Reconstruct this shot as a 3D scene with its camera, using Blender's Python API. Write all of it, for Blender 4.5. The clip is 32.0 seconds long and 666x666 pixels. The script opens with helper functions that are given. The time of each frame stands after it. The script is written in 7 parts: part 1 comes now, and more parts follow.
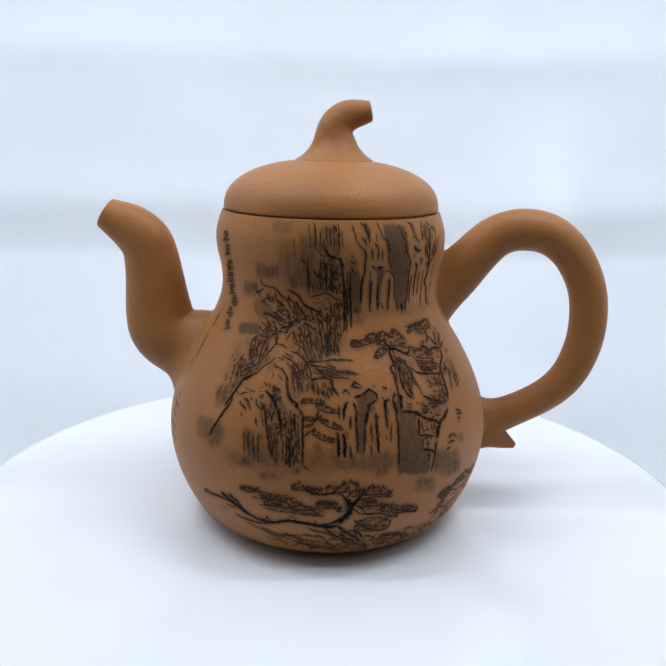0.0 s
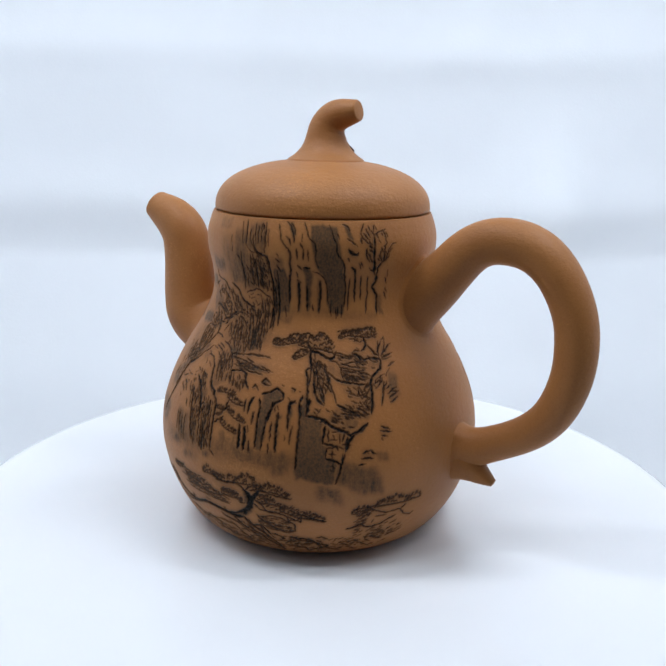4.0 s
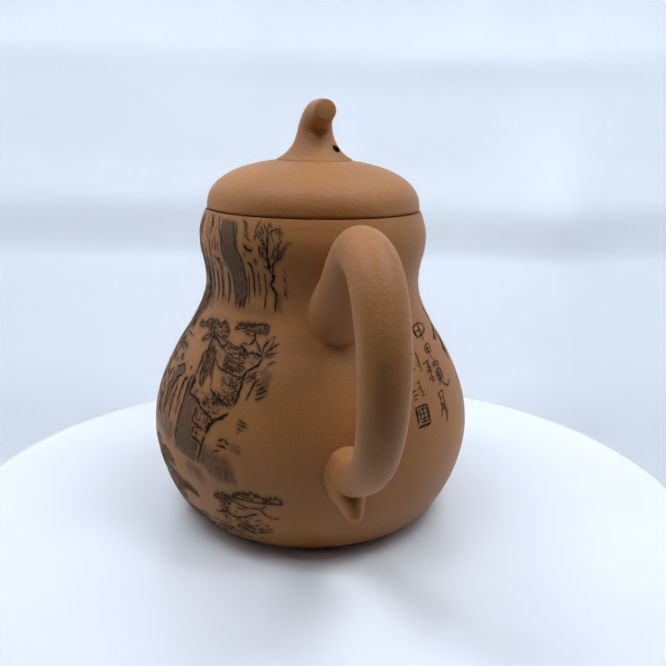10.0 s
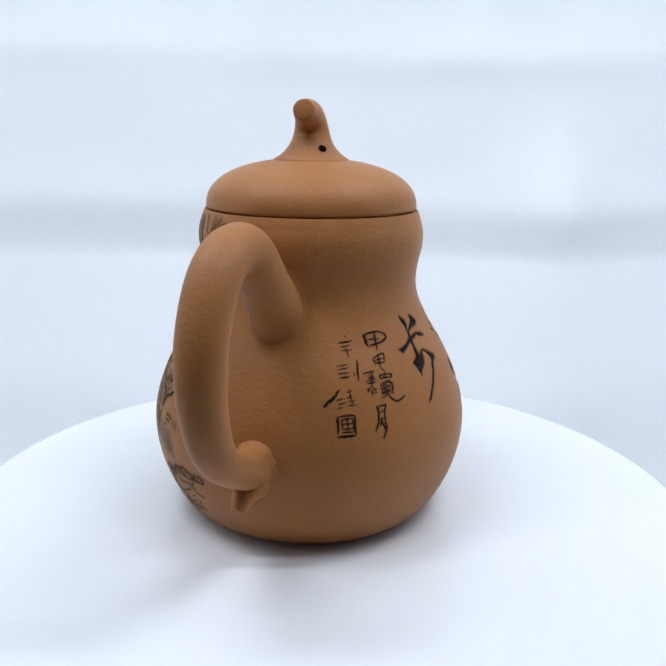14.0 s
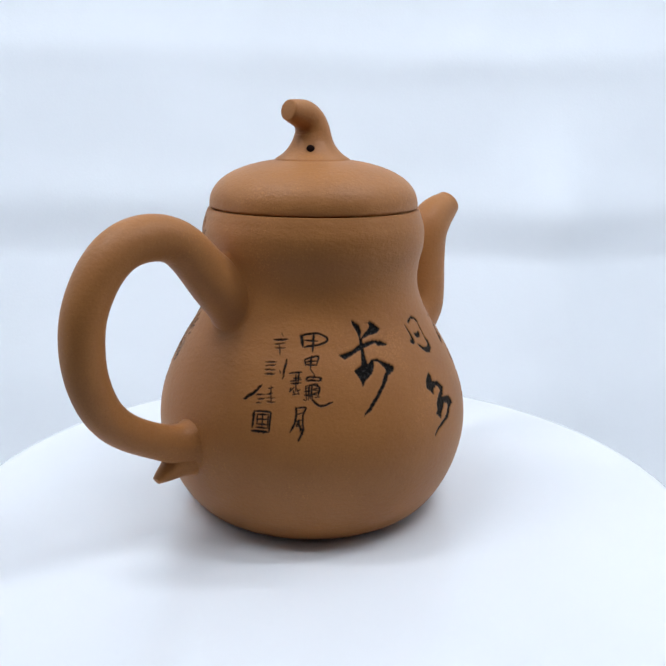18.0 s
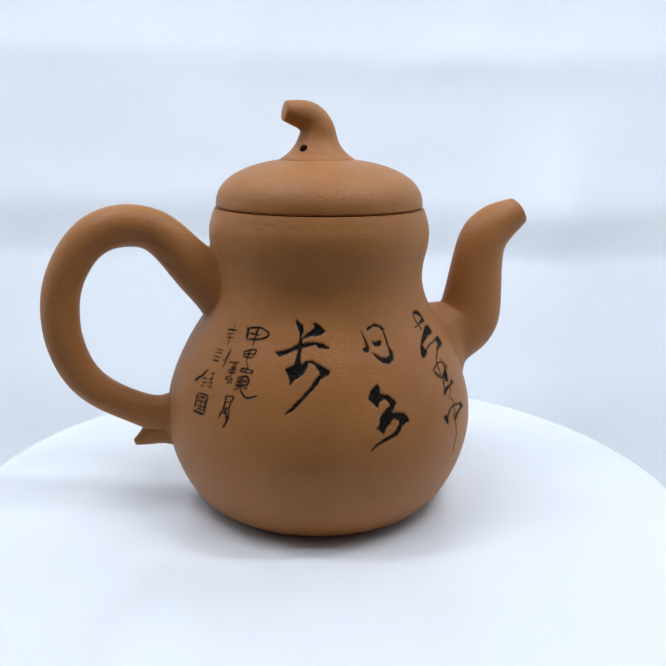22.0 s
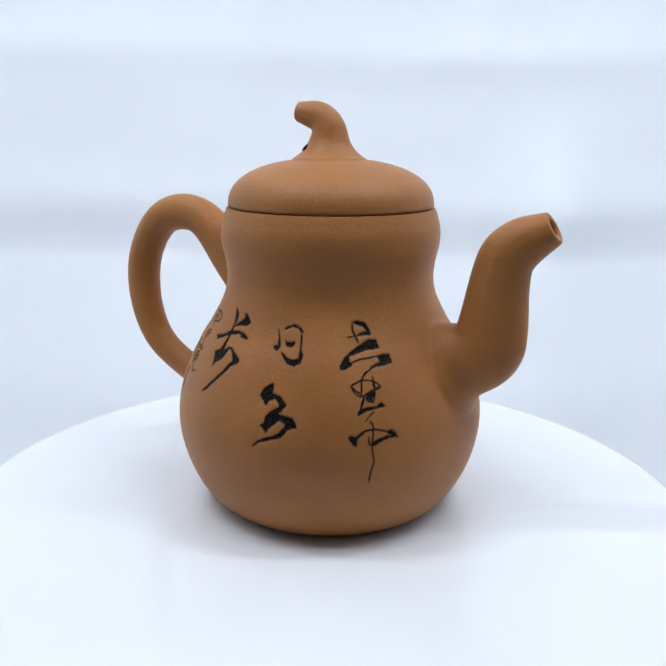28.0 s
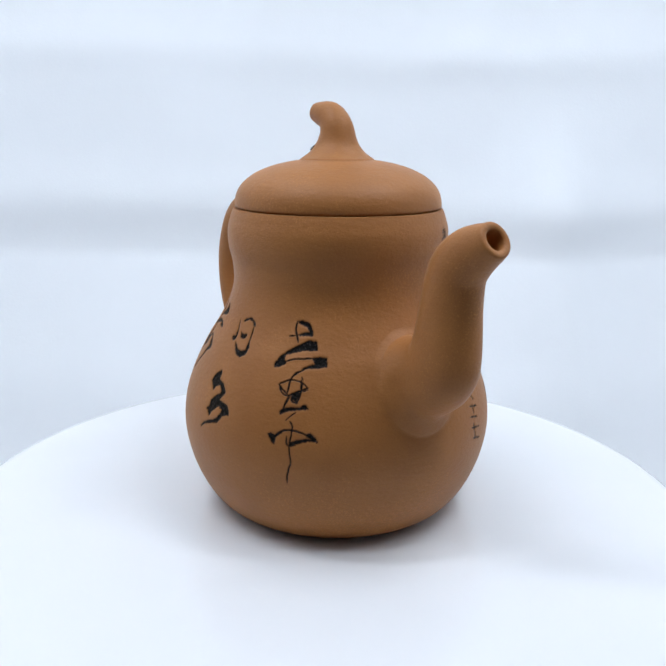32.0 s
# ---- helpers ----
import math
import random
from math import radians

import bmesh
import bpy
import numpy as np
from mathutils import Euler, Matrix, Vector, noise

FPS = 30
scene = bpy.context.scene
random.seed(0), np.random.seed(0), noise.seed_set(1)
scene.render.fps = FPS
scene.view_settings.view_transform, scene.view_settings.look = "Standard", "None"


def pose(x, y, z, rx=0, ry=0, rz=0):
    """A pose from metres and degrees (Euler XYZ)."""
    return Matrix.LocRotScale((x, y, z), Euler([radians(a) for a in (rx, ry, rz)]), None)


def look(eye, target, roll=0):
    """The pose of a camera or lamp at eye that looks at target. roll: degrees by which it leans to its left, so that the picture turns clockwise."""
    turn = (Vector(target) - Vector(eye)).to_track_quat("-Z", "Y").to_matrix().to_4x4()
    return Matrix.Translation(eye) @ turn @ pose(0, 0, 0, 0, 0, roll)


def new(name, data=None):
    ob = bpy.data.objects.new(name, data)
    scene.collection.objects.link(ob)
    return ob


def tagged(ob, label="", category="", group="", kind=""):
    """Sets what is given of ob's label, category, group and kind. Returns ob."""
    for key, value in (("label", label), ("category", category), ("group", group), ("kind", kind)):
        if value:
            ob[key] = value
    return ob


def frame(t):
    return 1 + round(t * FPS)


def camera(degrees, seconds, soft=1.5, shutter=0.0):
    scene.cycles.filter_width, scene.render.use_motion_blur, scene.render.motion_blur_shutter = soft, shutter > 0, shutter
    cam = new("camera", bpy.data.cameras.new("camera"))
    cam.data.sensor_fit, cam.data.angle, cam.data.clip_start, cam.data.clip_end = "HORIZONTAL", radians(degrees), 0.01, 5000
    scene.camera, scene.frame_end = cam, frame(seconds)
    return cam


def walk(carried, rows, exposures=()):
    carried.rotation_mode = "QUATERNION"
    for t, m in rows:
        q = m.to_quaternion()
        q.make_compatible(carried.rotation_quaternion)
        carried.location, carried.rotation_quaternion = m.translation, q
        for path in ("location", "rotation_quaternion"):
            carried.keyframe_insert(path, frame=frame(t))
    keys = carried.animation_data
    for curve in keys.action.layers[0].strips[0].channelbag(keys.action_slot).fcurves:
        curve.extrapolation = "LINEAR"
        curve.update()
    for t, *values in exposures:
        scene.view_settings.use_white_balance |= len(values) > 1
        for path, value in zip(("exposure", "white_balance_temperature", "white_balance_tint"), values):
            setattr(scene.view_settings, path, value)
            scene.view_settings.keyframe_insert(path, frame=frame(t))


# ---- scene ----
MM = 0.001

# ---- camera: stands still before the turntable ----
EYE = (0.0, -0.21262, 0.10414)
TILT, PAN, LEAN = radians(14.443), radians(0.526), 0.7715
AIM = (EYE[0] + math.sin(PAN) * math.cos(TILT), EYE[1] + math.cos(PAN) * math.cos(TILT), EYE[2] - math.sin(TILT))
cam = camera(47.157, 32.0, soft=1.9)
walk(cam, [(0.0, look(EYE, AIM, LEAN)), (32.0, look(EYE, AIM, LEAN))])

# ---- light: a white photo tent with lamp strips under its roof, open to a dim room in front ----
world = bpy.data.worlds.new("dim_room")
scene.world = world
world.use_nodes = True
world.node_tree.nodes["Background"].inputs["Color"].default_value = (0.98, 0.95, 0.92, 1)
world.node_tree.nodes["Background"].inputs["Strength"].default_value = 0.012
scene.view_settings.exposure = 0.0


def strip_lamp(x, y, watts, lean):
    data = bpy.data.lights.new("lamp_strip_light", "AREA")
    data.shape, data.size, data.size_y, data.energy = "RECTANGLE", 0.18, 0.024, watts
    data.color = (0.785, 0.878, 1.0)
    ob = new("lamp_strip_light", data)
    ob.matrix_world = pose(x, y, 0.398, lean)
    return ob


# The last pair, behind the pot, is added to brighten the backdrop.
LAMPS = ((-0.176, -0.046, 0.485, 0.0), (0.176, -0.046, 0.52, 0.0), (-0.130, -0.142, 0.214, 6.0), (0.130, -0.142, 0.224, 6.0), (-0.160, 0.170, 0.100, 0.0), (0.160, 0.170, 0.105, 0.0))
for row in LAMPS:
    strip_lamp(*row)


# ---- materials ----
def material(name):
    m = bpy.data.materials.new(name)
    m.use_nodes = True
    return m, m.node_tree.nodes, m.node_tree.links, m.node_tree.nodes["Principled BSDF"]


def noise_node(nodes, links, source, scale, detail=4.0, rough=0.55):
    n = nodes.new("ShaderNodeTexNoise")
    n.inputs["Scale"].default_value, n.inputs["Detail"].default_value, n.inputs["Roughness"].default_value = scale, detail, rough
    links.new(source, n.inputs["Vector"])
    return n


def ramp_node(nodes, links, source, stops):
    r = nodes.new("ShaderNodeValToRGB")
    while len(r.color_ramp.elements) < len(stops):
        r.color_ramp.elements.new(0.5)
    for e, (at, c) in zip(r.color_ramp.elements, stops):
        e.position, e.color = at, (*c, 1)
    links.new(source, r.inputs["Fac"])
    return r


def mix_node(nodes, links, fac, a, b, blend="MIX"):
    n = nodes.new("ShaderNodeMix")
    n.data_type, n.blend_type = "RGBA", blend
    for value, key in ((fac, "Factor"), (a, "A"), (b, "B")):
        slot = [i for i in n.inputs if i.name == key and i.type == ("VALUE" if key == "Factor" else "RGBA")][0]
        if hasattr(value, "is_linked"):
            links.new(value, slot)
        else:
            slot.default_value = value
    return [o for o in n.outputs if o.type == "RGBA"][0]


def clay_material(name, inked):
    """Unglazed fired clay: fine grain, faint wiping marks, mottled tone. With inked, black pigment lies where the carving is."""
    m, nodes, links, bsdf = material(name)
    co = nodes.new("ShaderNodeTexCoord").outputs["Object"]
    cloud = noise_node(nodes, links, co, 45.0, 3.0)
    tone = ramp_node(nodes, links, cloud.outputs["Fac"], [(0.3, (0.338, 0.129, 0.0345)), (0.7, (0.391, 0.155, 0.0435))])
    grain = noise_node(nodes, links, co, 2600.0, 2.0)
    speck = ramp_node(nodes, links, grain.outputs["Fac"], [(0.30, (0.92, 0.915, 0.91)), (0.5, (1.0, 1.0, 1.0)), (0.75, (1.06, 1.05, 1.04))])
    colour = mix_node(nodes, links, 1.0, tone.outputs["Color"], speck.outputs["Color"], "MULTIPLY")
    # Sparse sand specks, with their glint painted into the base colour.
    sand = noise_node(nodes, links, co, 1900.0, 1.0)
    patch = noise_node(nodes, links, co, 38.0, 2.0)
    grit = nodes.new("ShaderNodeMath")
    grit.operation = "MULTIPLY"
    links.new(sand.outputs["Fac"], grit.inputs[0])
    links.new(patch.outputs["Fac"], grit.inputs[1])
    glint = ramp_node(nodes, links, grit.outputs["Value"], [(0.36, (1.0, 1.0, 1.0)), (0.43, (1.18, 1.19, 1.20))])
    colour = mix_node(nodes, links, 1.0, colour, glint.outputs["Color"], "MULTIPLY")
    stretch = nodes.new("ShaderNodeMapping")
    stretch.inputs["Scale"].default_value = (1.0, 1.0, 1.9)
    links.new(co, stretch.inputs["Vector"])
    wipe = noise_node(nodes, links, stretch.outputs["Vector"], 520.0, 3.0)
    fine = noise_node(nodes, links, co, 1100.0, 3.0)
    bump_a = nodes.new("ShaderNodeBump")
    bump_a.inputs["Strength"].default_value, bump_a.inputs["Distance"].default_value = 0.24, 0.0005
    links.new(wipe.outputs["Fac"], bump_a.inputs["Height"])
    bump_b = nodes.new("ShaderNodeBump")
    bump_b.inputs["Strength"].default_value, bump_b.inputs["Distance"].default_value = 0.32, 0.00022
    links.new(fine.outputs["Fac"], bump_b.inputs["Height"])
    links.new(bump_a.outputs["Normal"], bump_b.inputs["Normal"])
    links.new(bump_b.outputs["Normal"], bsdf.inputs["Normal"])
    bsdf.inputs["Roughness"].default_value = 0.50
    bsdf.inputs["Specular IOR Level"].default_value = 0.26
    bsdf.inputs["Sheen Weight"].default_value, bsdf.inputs["Sheen Roughness"].default_value = 0.11, 0.5
    bsdf.inputs["Sheen Tint"].default_value = (1.0, 0.72, 0.48, 1)
    if inked:
        wash = nodes.new("ShaderNodeAttribute")
        wash.attribute_name = "wash"
        ink = nodes.new("ShaderNodeAttribute")
        ink.attribute_name = "ink"
        mottled = nodes.new("ShaderNodeMath")
        mottled.operation, mottled.use_clamp = "MULTIPLY_ADD", True
        streak = nodes.new("ShaderNodeMapping")
        streak.inputs["Scale"].default_value = (1.0, 1.0, 0.75)
        links.new(co, streak.inputs["Vector"])
        blot_raw = noise_node(nodes, links, streak.outputs["Vector"], 2100.0, 4.0, 0.7)
        blot = nodes.new("ShaderNodeMapRange")
        links.new(blot_raw.outputs["Fac"], blot.inputs["Value"])
        blot.inputs["From Min"].default_value, blot.inputs["From Max"].default_value = 0.35, 0.65
        blot.inputs["To Max"].default_value = 0.28
        links.new(wash.outputs["Fac"], mottled.inputs[0])
        links.new(blot.outputs["Result"], mottled.inputs[1])
        part_wash = nodes.new("ShaderNodeMath")
        part_wash.operation = "MULTIPLY"
        links.new(wash.outputs["Fac"], part_wash.inputs[0])
        part_wash.inputs[1].default_value = 0.64
        links.new(part_wash.outputs["Value"], mottled.inputs[2])
        colour = mix_node(nodes, links, mottled.outputs["Value"], colour, (0.040, 0.034, 0.025, 1))
        # Lighter flecks paint the sheen of the carved floor into the black.
        chip = noise_node(nodes, links, co, 1700.0, 2.0)
        black = ramp_node(nodes, links, chip.outputs["Fac"], [(0.50, (0.004, 0.0035, 0.0035)), (0.74, (0.036, 0.031, 0.030))])
        colour = mix_node(nodes, links, ink.outputs["Fac"], colour, black.outputs["Color"])
        dull = nodes.new("ShaderNodeMapRange")
        cover = nodes.new("ShaderNodeMath")
        cover.operation, cover.use_clamp = "ADD", True
        links.new(ink.outputs["Fac"], cover.inputs[0])
        links.new(mottled.outputs["Value"], cover.inputs[1])
        links.new(cover.outputs["Value"], dull.inputs["Value"])
        dull.inputs["To Min"].default_value, dull.inputs["To Max"].default_value = 0.26, 0.06
        links.new(dull.outputs["Result"], bsdf.inputs["Specular IOR Level"])
    links.new(colour, bsdf.inputs["Base Color"])
    return m


def white_material(name, colour, rough, scale, depth, spec=0.4):
    m, nodes, links, bsdf = material(name)
    co = nodes.new("ShaderNodeTexCoord").outputs["Object"]
    cloud = noise_node(nodes, links, co, 14.0, 3.0)
    lo = tuple(c * 0.965 for c in colour)
    tone = ramp_node(nodes, links, cloud.outputs["Fac"], [(0.3, lo), (0.7, colour)])
    links.new(tone.outputs["Color"], bsdf.inputs["Base Color"])
    grain = noise_node(nodes, links, co, scale, 3.0)
    bump = nodes.new("ShaderNodeBump")
    bump.inputs["Strength"].default_value, bump.inputs["Distance"].default_value = 0.15, depth
    links.new(grain.outputs["Fac"], bump.inputs["Height"])
    links.new(bump.outputs["Normal"], bsdf.inputs["Normal"])
    bsdf.inputs["Roughness"].default_value = rough
    bsdf.inputs["Specular IOR Level"].default_value = spec
    return m


CLAY = clay_material("fired_clay", False)
CARVED = clay_material("carved_clay", True)
PLATE = white_material("white_plate_plastic", (0.880, 0.876, 0.882), 0.14, 900.0, 0.00003, 0.5)
gloss = PLATE.node_tree.nodes["Principled BSDF"]
gloss.inputs["Subsurface Weight"].default_value, gloss.inputs["Subsurface Scale"].default_value = 0.12, 0.005
gloss.inputs["Subsurface Radius"].default_value = (1.0, 1.0, 1.0)
CLOTH = white_material("white_cloth", (0.89, 0.90, 0.915), 0.85, 700.0, 0.0004, 0.15)
# Near-black colour that stands in for the shade inside the pot's holes.
DARK, dn, dl, db = material("hole_shade")
db.inputs["Base Color"].default_value = (0.012, 0.004, 0.003, 1)
db.inputs["Roughness"].default_value, db.inputs["Specular IOR Level"].default_value = 0.9, 0.05
METAL, mn, ml, mb = material("lamp_housing_aluminium")
mb.inputs["Base Color"].default_value = (0.75, 0.76, 0.78, 1)
mb.inputs["Metallic"].default_value, mb.inputs["Roughness"].default_value = 1.0, 0.4
LED, en, el, eb = material("lamp_diffuser")
eb.inputs["Base Color"].default_value = (0.9, 0.9, 0.9, 1)
eb.inputs["Emission Color"].default_value = (0.90, 0.955, 1.0, 1)
eb.inputs["Emission Strength"].default_value = 6.0


# ---- building helpers ----
def mesh_from(name, verts, faces, mat, smooth=True):
    me = bpy.data.meshes.new(name)
    me.from_pydata([tuple(v) for v in verts], [], faces)
    me.materials.append(mat)
    me.polygons.foreach_set("use_smooth", [smooth] * len(me.polygons))
    me.update()
    return me


def part(name, me, parent, label="", kind=""):
    ob = new(name, me)
    ob.parent = parent
    return tagged(ob, label, kind=kind)


def glide(keys, n):
    """n points along a smooth curve through the keys (rows of numbers)."""
    k = np.array(keys, float)
    k = np.vstack([2 * k[0] - k[1], k, 2 * k[-1] - k[-2]])
    out = []
    for t in np.linspace(0, len(k) - 3 - 1e-9, n):
        i = int(t)
        u = t - i
        a, b, c, d = k[i:i + 4]
        out.append(0.5 * (2 * b + (c - a) * u + (2 * a - 5 * b + 4 * c - d) * u * u + (3 * b - a - 3 * c + d) * u ** 3))
    return np.array(out)


def sweep(keys, n, around, bore=None, fillet=0.0, crotch=0, soften_steps=0):
    """A tube through keys of (u, z, in-plane radius, cross radius) in the plane y = 0, in mm. bore: (radius, depth) of a hole at its end.
    fillet: radius of the soft clay fillet where the tube meets the body's wall; crotch: passes that round off its inner bend."""
    rows = glide(keys, n)
    verts, faces = [], []
    tang = np.gradient(rows[:, :2], axis=0)
    tang /= np.linalg.norm(tang, axis=1)[:, None]
    a = np.linspace(0, 2 * np.pi, around, endpoint=False)

    def ring(c, d, ra, rb):
        base = len(verts)
        for q in a:
            x, y, z = c[0] - d[1] * ra * np.cos(q), rb * np.sin(q), c[1] + d[0] * ra * np.cos(q)
            if fillet:
                grow, wide = 1.0, fillet
                for step in range(5):
                    near = min(0.999, max(0.0, 1 - (math.hypot(x, y) - wall_radius(z)) / wide))
                    grow += 0.6 * (1 + wide * (1 - math.sqrt(1 - near * near)) / max(ra, rb) - grow)
                    x, y, z = c[0] - d[1] * ra * grow * np.cos(q), rb * grow * np.sin(q), c[1] + d[0] * ra * grow * np.cos(q)
            verts.append((x * MM, y * MM, z * MM))
        return base

    def bridge(p, q):
        for j in range(around):
            k = (j + 1) % around
            faces.append((p + j, p + k, q + k, q + j))

    last = None
    for row, d in zip(rows, tang):
        now = ring(row[:2], d, row[2], row[3])
        if last is not None:
            bridge(last, now)
        else:
            faces.append(tuple(range(now + around - 1, now - 1, -1)))
        last = now
    if fillet or soften_steps:
        skin = np.array(verts).reshape(n, around, 3)
        for step in range(soften_steps or 26):
            skin[1:-8] = 0.5 * skin[1:-8] + 0.25 * (skin[:-9] + skin[2:-7])
        inner = np.maximum(0, np.cos(a))[None, :, None] ** 0.7 * np.clip((0.62 - np.arange(n) / n) * 5, 0, 1)[1:-1, None, None]
        along = (np.arange(n) / n)[1:-1, None, None]
        inner = inner + np.maximum(0, -np.cos(a))[None, :, None] * np.clip((along - 0.6) * 8, 0, 1) * np.clip((0.95 - along) * 12, 0, 1) * 0.6
        for step in range(crotch):
            skin[1:-1] += 0.5 * inner * (0.5 * (skin[:-2] + skin[2:]) - skin[1:-1])
        under = np.maximum(0, -np.cos(a))[None, :, None] * np.clip((along - 0.62) * 8, 0, 1) * np.clip((0.97 - along) * 14, 0, 1)
        for step in range(4 * crotch):
            skin[1:-1] += 0.5 * under * (0.5 * (skin[:-2] + skin[2:]) - skin[1:-1])
        verts[:] = [tuple(p) for p in skin.reshape(-1, 3)]
    c, d, ra, rb = rows[-1][:2], tang[-1], rows[-1][2], rows[-1][3]
    for grow, move in ((0.93, 0.25), (0.84, 0.33)):
        now = ring(c + d * move, d, ra * grow, rb * grow)
        bridge(last, now)
        last = now
    if bore:
        r0, depth = bore
        for r, move in ((r0 * 1.10, 0.22), (r0, -0.35), (r0 * 0.95, -depth)):
            now = ring(c + d * move, d, r, r)
            bridge(last, now)
            last = now
    faces.append(tuple(range(last, last + around)))
    return verts, faces


def skirt(verts, faces, n, around, lift, reach, shift):
    """Carries a tube's flare on along the body's wall, so that the joint thins out: from lift above the wall down to it within reach (mm)."""
    skin = np.array(verts[:n * around]).reshape(n, around, 3) / MM
    edge = []
    for j in range(around):
        high = [math.hypot(x, y + shift) - wall_radius(z) for x, y, z in skin[:, j]]
        i = next((k for k in range(n // 2, 0, -1) if high[k] < lift), 1)
        u = min(1.0, max(0.0, (lift - high[i]) / (high[i + 1] - high[i] + 1e-9)))
        edge.append(skin[i, j] + u * (skin[i + 1, j] - skin[i, j]))
    edge = np.array(edge)
    away = edge - edge.mean(0)
    rows = []
    for k in range(7):
        s = reach * k / 6
        ring = []
        for p, d in zip(edge, away):
            q = math.atan2(p[1] + shift, p[0])
            face = np.array((math.cos(q), math.sin(q), -(wall_radius(p[2] + 1) - wall_radius(p[2] - 1)) / 2))
            d = d - face * d.dot(face) / face.dot(face)
            p = p + d / np.linalg.norm(d) * s
            q = math.atan2(p[1] + shift, p[0])
            r = wall_radius(p[2]) + lift * (1 - k / 6) ** 2 - 0.03
            ring.append((r * math.cos(q) * MM, (r * math.sin(q) - shift) * MM, p[2] * MM))
        rows.append(len(verts))
        verts.extend(ring)
    for p, q in zip(rows, rows[1:]):
        faces.extend((p + j, p + (j + 1) % around, q + (j + 1) % around, q + j) for j in range(around))


def lathe(profile, around):
    """A turned form from rows of (r, z) in mm, closed where r is 0."""
    verts, faces, rings = [], [], []
    for r, z in profile:
        if r < 1e-6:
            rings.append((len(verts), 1))
            verts.append((0, 0, z * MM))
        else:
            rings.append((len(verts), around))
            for j in range(around):
                q = 2 * math.pi * j / around
                verts.append((r * math.cos(q) * MM, r * math.sin(q) * MM, z * MM))
    for (p, np_), (q, nq) in zip(rings, rings[1:]):
        for j in range(around):
            k = (j + 1) % around
            if np_ == 1:
                faces.append((p, q + k, q + j))
            elif nq == 1:
                faces.append((p + j, p + k, q))
            else:
                faces.append((p + j, p + k, q + k, q + j))
    return verts, faces


def wall_radius(z):
    """The teapot's outer radius at a height, in mm."""
    return float(np.interp(z, HEIGHT[first_up:], RADIUS[first_up:]))


# ---- the tent ----
def fold(z, at, width):
    return math.exp(-((z - at) / width) ** 2)


def backdrop_sheet():
    """One white cloth: it lies on the table, sweeps up behind the turntable and hangs in soft level folds."""
    path = []
    for i in range(16):
        path.append((-0.24 + 0.37 * i / 16, -0.122))
    for i in range(8):
        q = 1.28 * i / 8
        path.append((0.13 + 0.01 * math.sin(q), -0.122 + 0.01 * (1 - math.cos(q))))
    for i in range(151):
        z = -0.113 + 0.533 * i / 150
        path.append((0.130 + 0.70 * min(z + 0.113, 0.150) + 0.25 * max(0.0, z - 0.037), z))
    xs = [-0.27 + 0.54 * i / 60 for i in range(61)]
    verts, faces = [], []
    for y, z in path:
        for x in xs:
            push = 0.0
            if z > -0.11:
                wob = 0.003 * math.sin(9 * x + 1.0) + 0.0015 * math.sin(23 * x)
                for at, width, amount in FOLDS:
                    push += amount * fold(z + wob, at, width)
                # Added bulge: its upper side tilts to the lamps for a bright patch.
                rise, drop = min(1.0, max(0.0, (z + 0.10) / 0.165)), min(1.0, max(0.0, (z - 0.055) / 0.070))
                push += 0.017 * math.exp(-((x - 0.132) / 0.024) ** 2) * rise * rise * (3 - 2 * rise) * (1 - drop * drop * (3 - 2 * drop))
                push += 0.002 * math.exp(-((x - 0.08) / 0.025) ** 2) * fold(z, 0.155, 0.014)
            verts.append((x, y - push, z))
    n = len(xs)
    for i in range(len(path) - 1):
        for j in range(n - 1):
            faces.append((i * n + j, i * n + j + 1, (i + 1) * n + j + 1, (i + 1) * n + j))
    ob = new("backdrop", mesh_from("backdrop", verts, faces, CLOTH))
    return tagged(ob, "white seamless cloth backdrop sweeping up in soft folds", "backdrop", kind="structure")


FOLDS = ((0.152, 0.013, 0.0026), (0.067, 0.017, 0.0046), (-0.030, 0.020, 0.0030))


def slab(name, x0, x1, y0, y1, z0, z1, mat, label, category):
    bm = bmesh.new()
    bmesh.ops.create_cube(bm, size=1.0)
    for v in bm.verts:
        v.co = Vector(((x0 + x1) / 2 + v.co.x * (x1 - x0), (y0 + y1) / 2 + v.co.y * (y1 - y0), (z0 + z1) / 2 + v.co.z * (z1 - z0)))
    bmesh.ops.bevel(bm, geom=bm.edges[:], offset=0.002, segments=2, affect="EDGES")
    me = bpy.data.meshes.new(name)
    bm.to_mesh(me)
    bm.free()
    me.materials.append(mat)
    return tagged(new(name, me), label, category, kind="structure")


backdrop_sheet()
slab("wall_west", -0.284, -0.274, -0.13, 0.335, -0.126, 0.42, CLOTH, "white cloth side wall of the photo tent", "tent wall")
slab("wall_east", 0.274, 0.284, -0.13, 0.335, -0.126, 0.42, CLOTH, "white cloth side wall of the photo tent", "tent wall")
slab("ceiling", -0.284, 0.284, -0.215, 0.345, 0.424, 0.434, CLOTH, "white cloth roof of the photo tent", "tent roof")
slab("floor", -0.8, 0.8, -0.9, 0.8, -0.150, -0.128, CLOTH, "pale tabletop under the photo tent", "table")


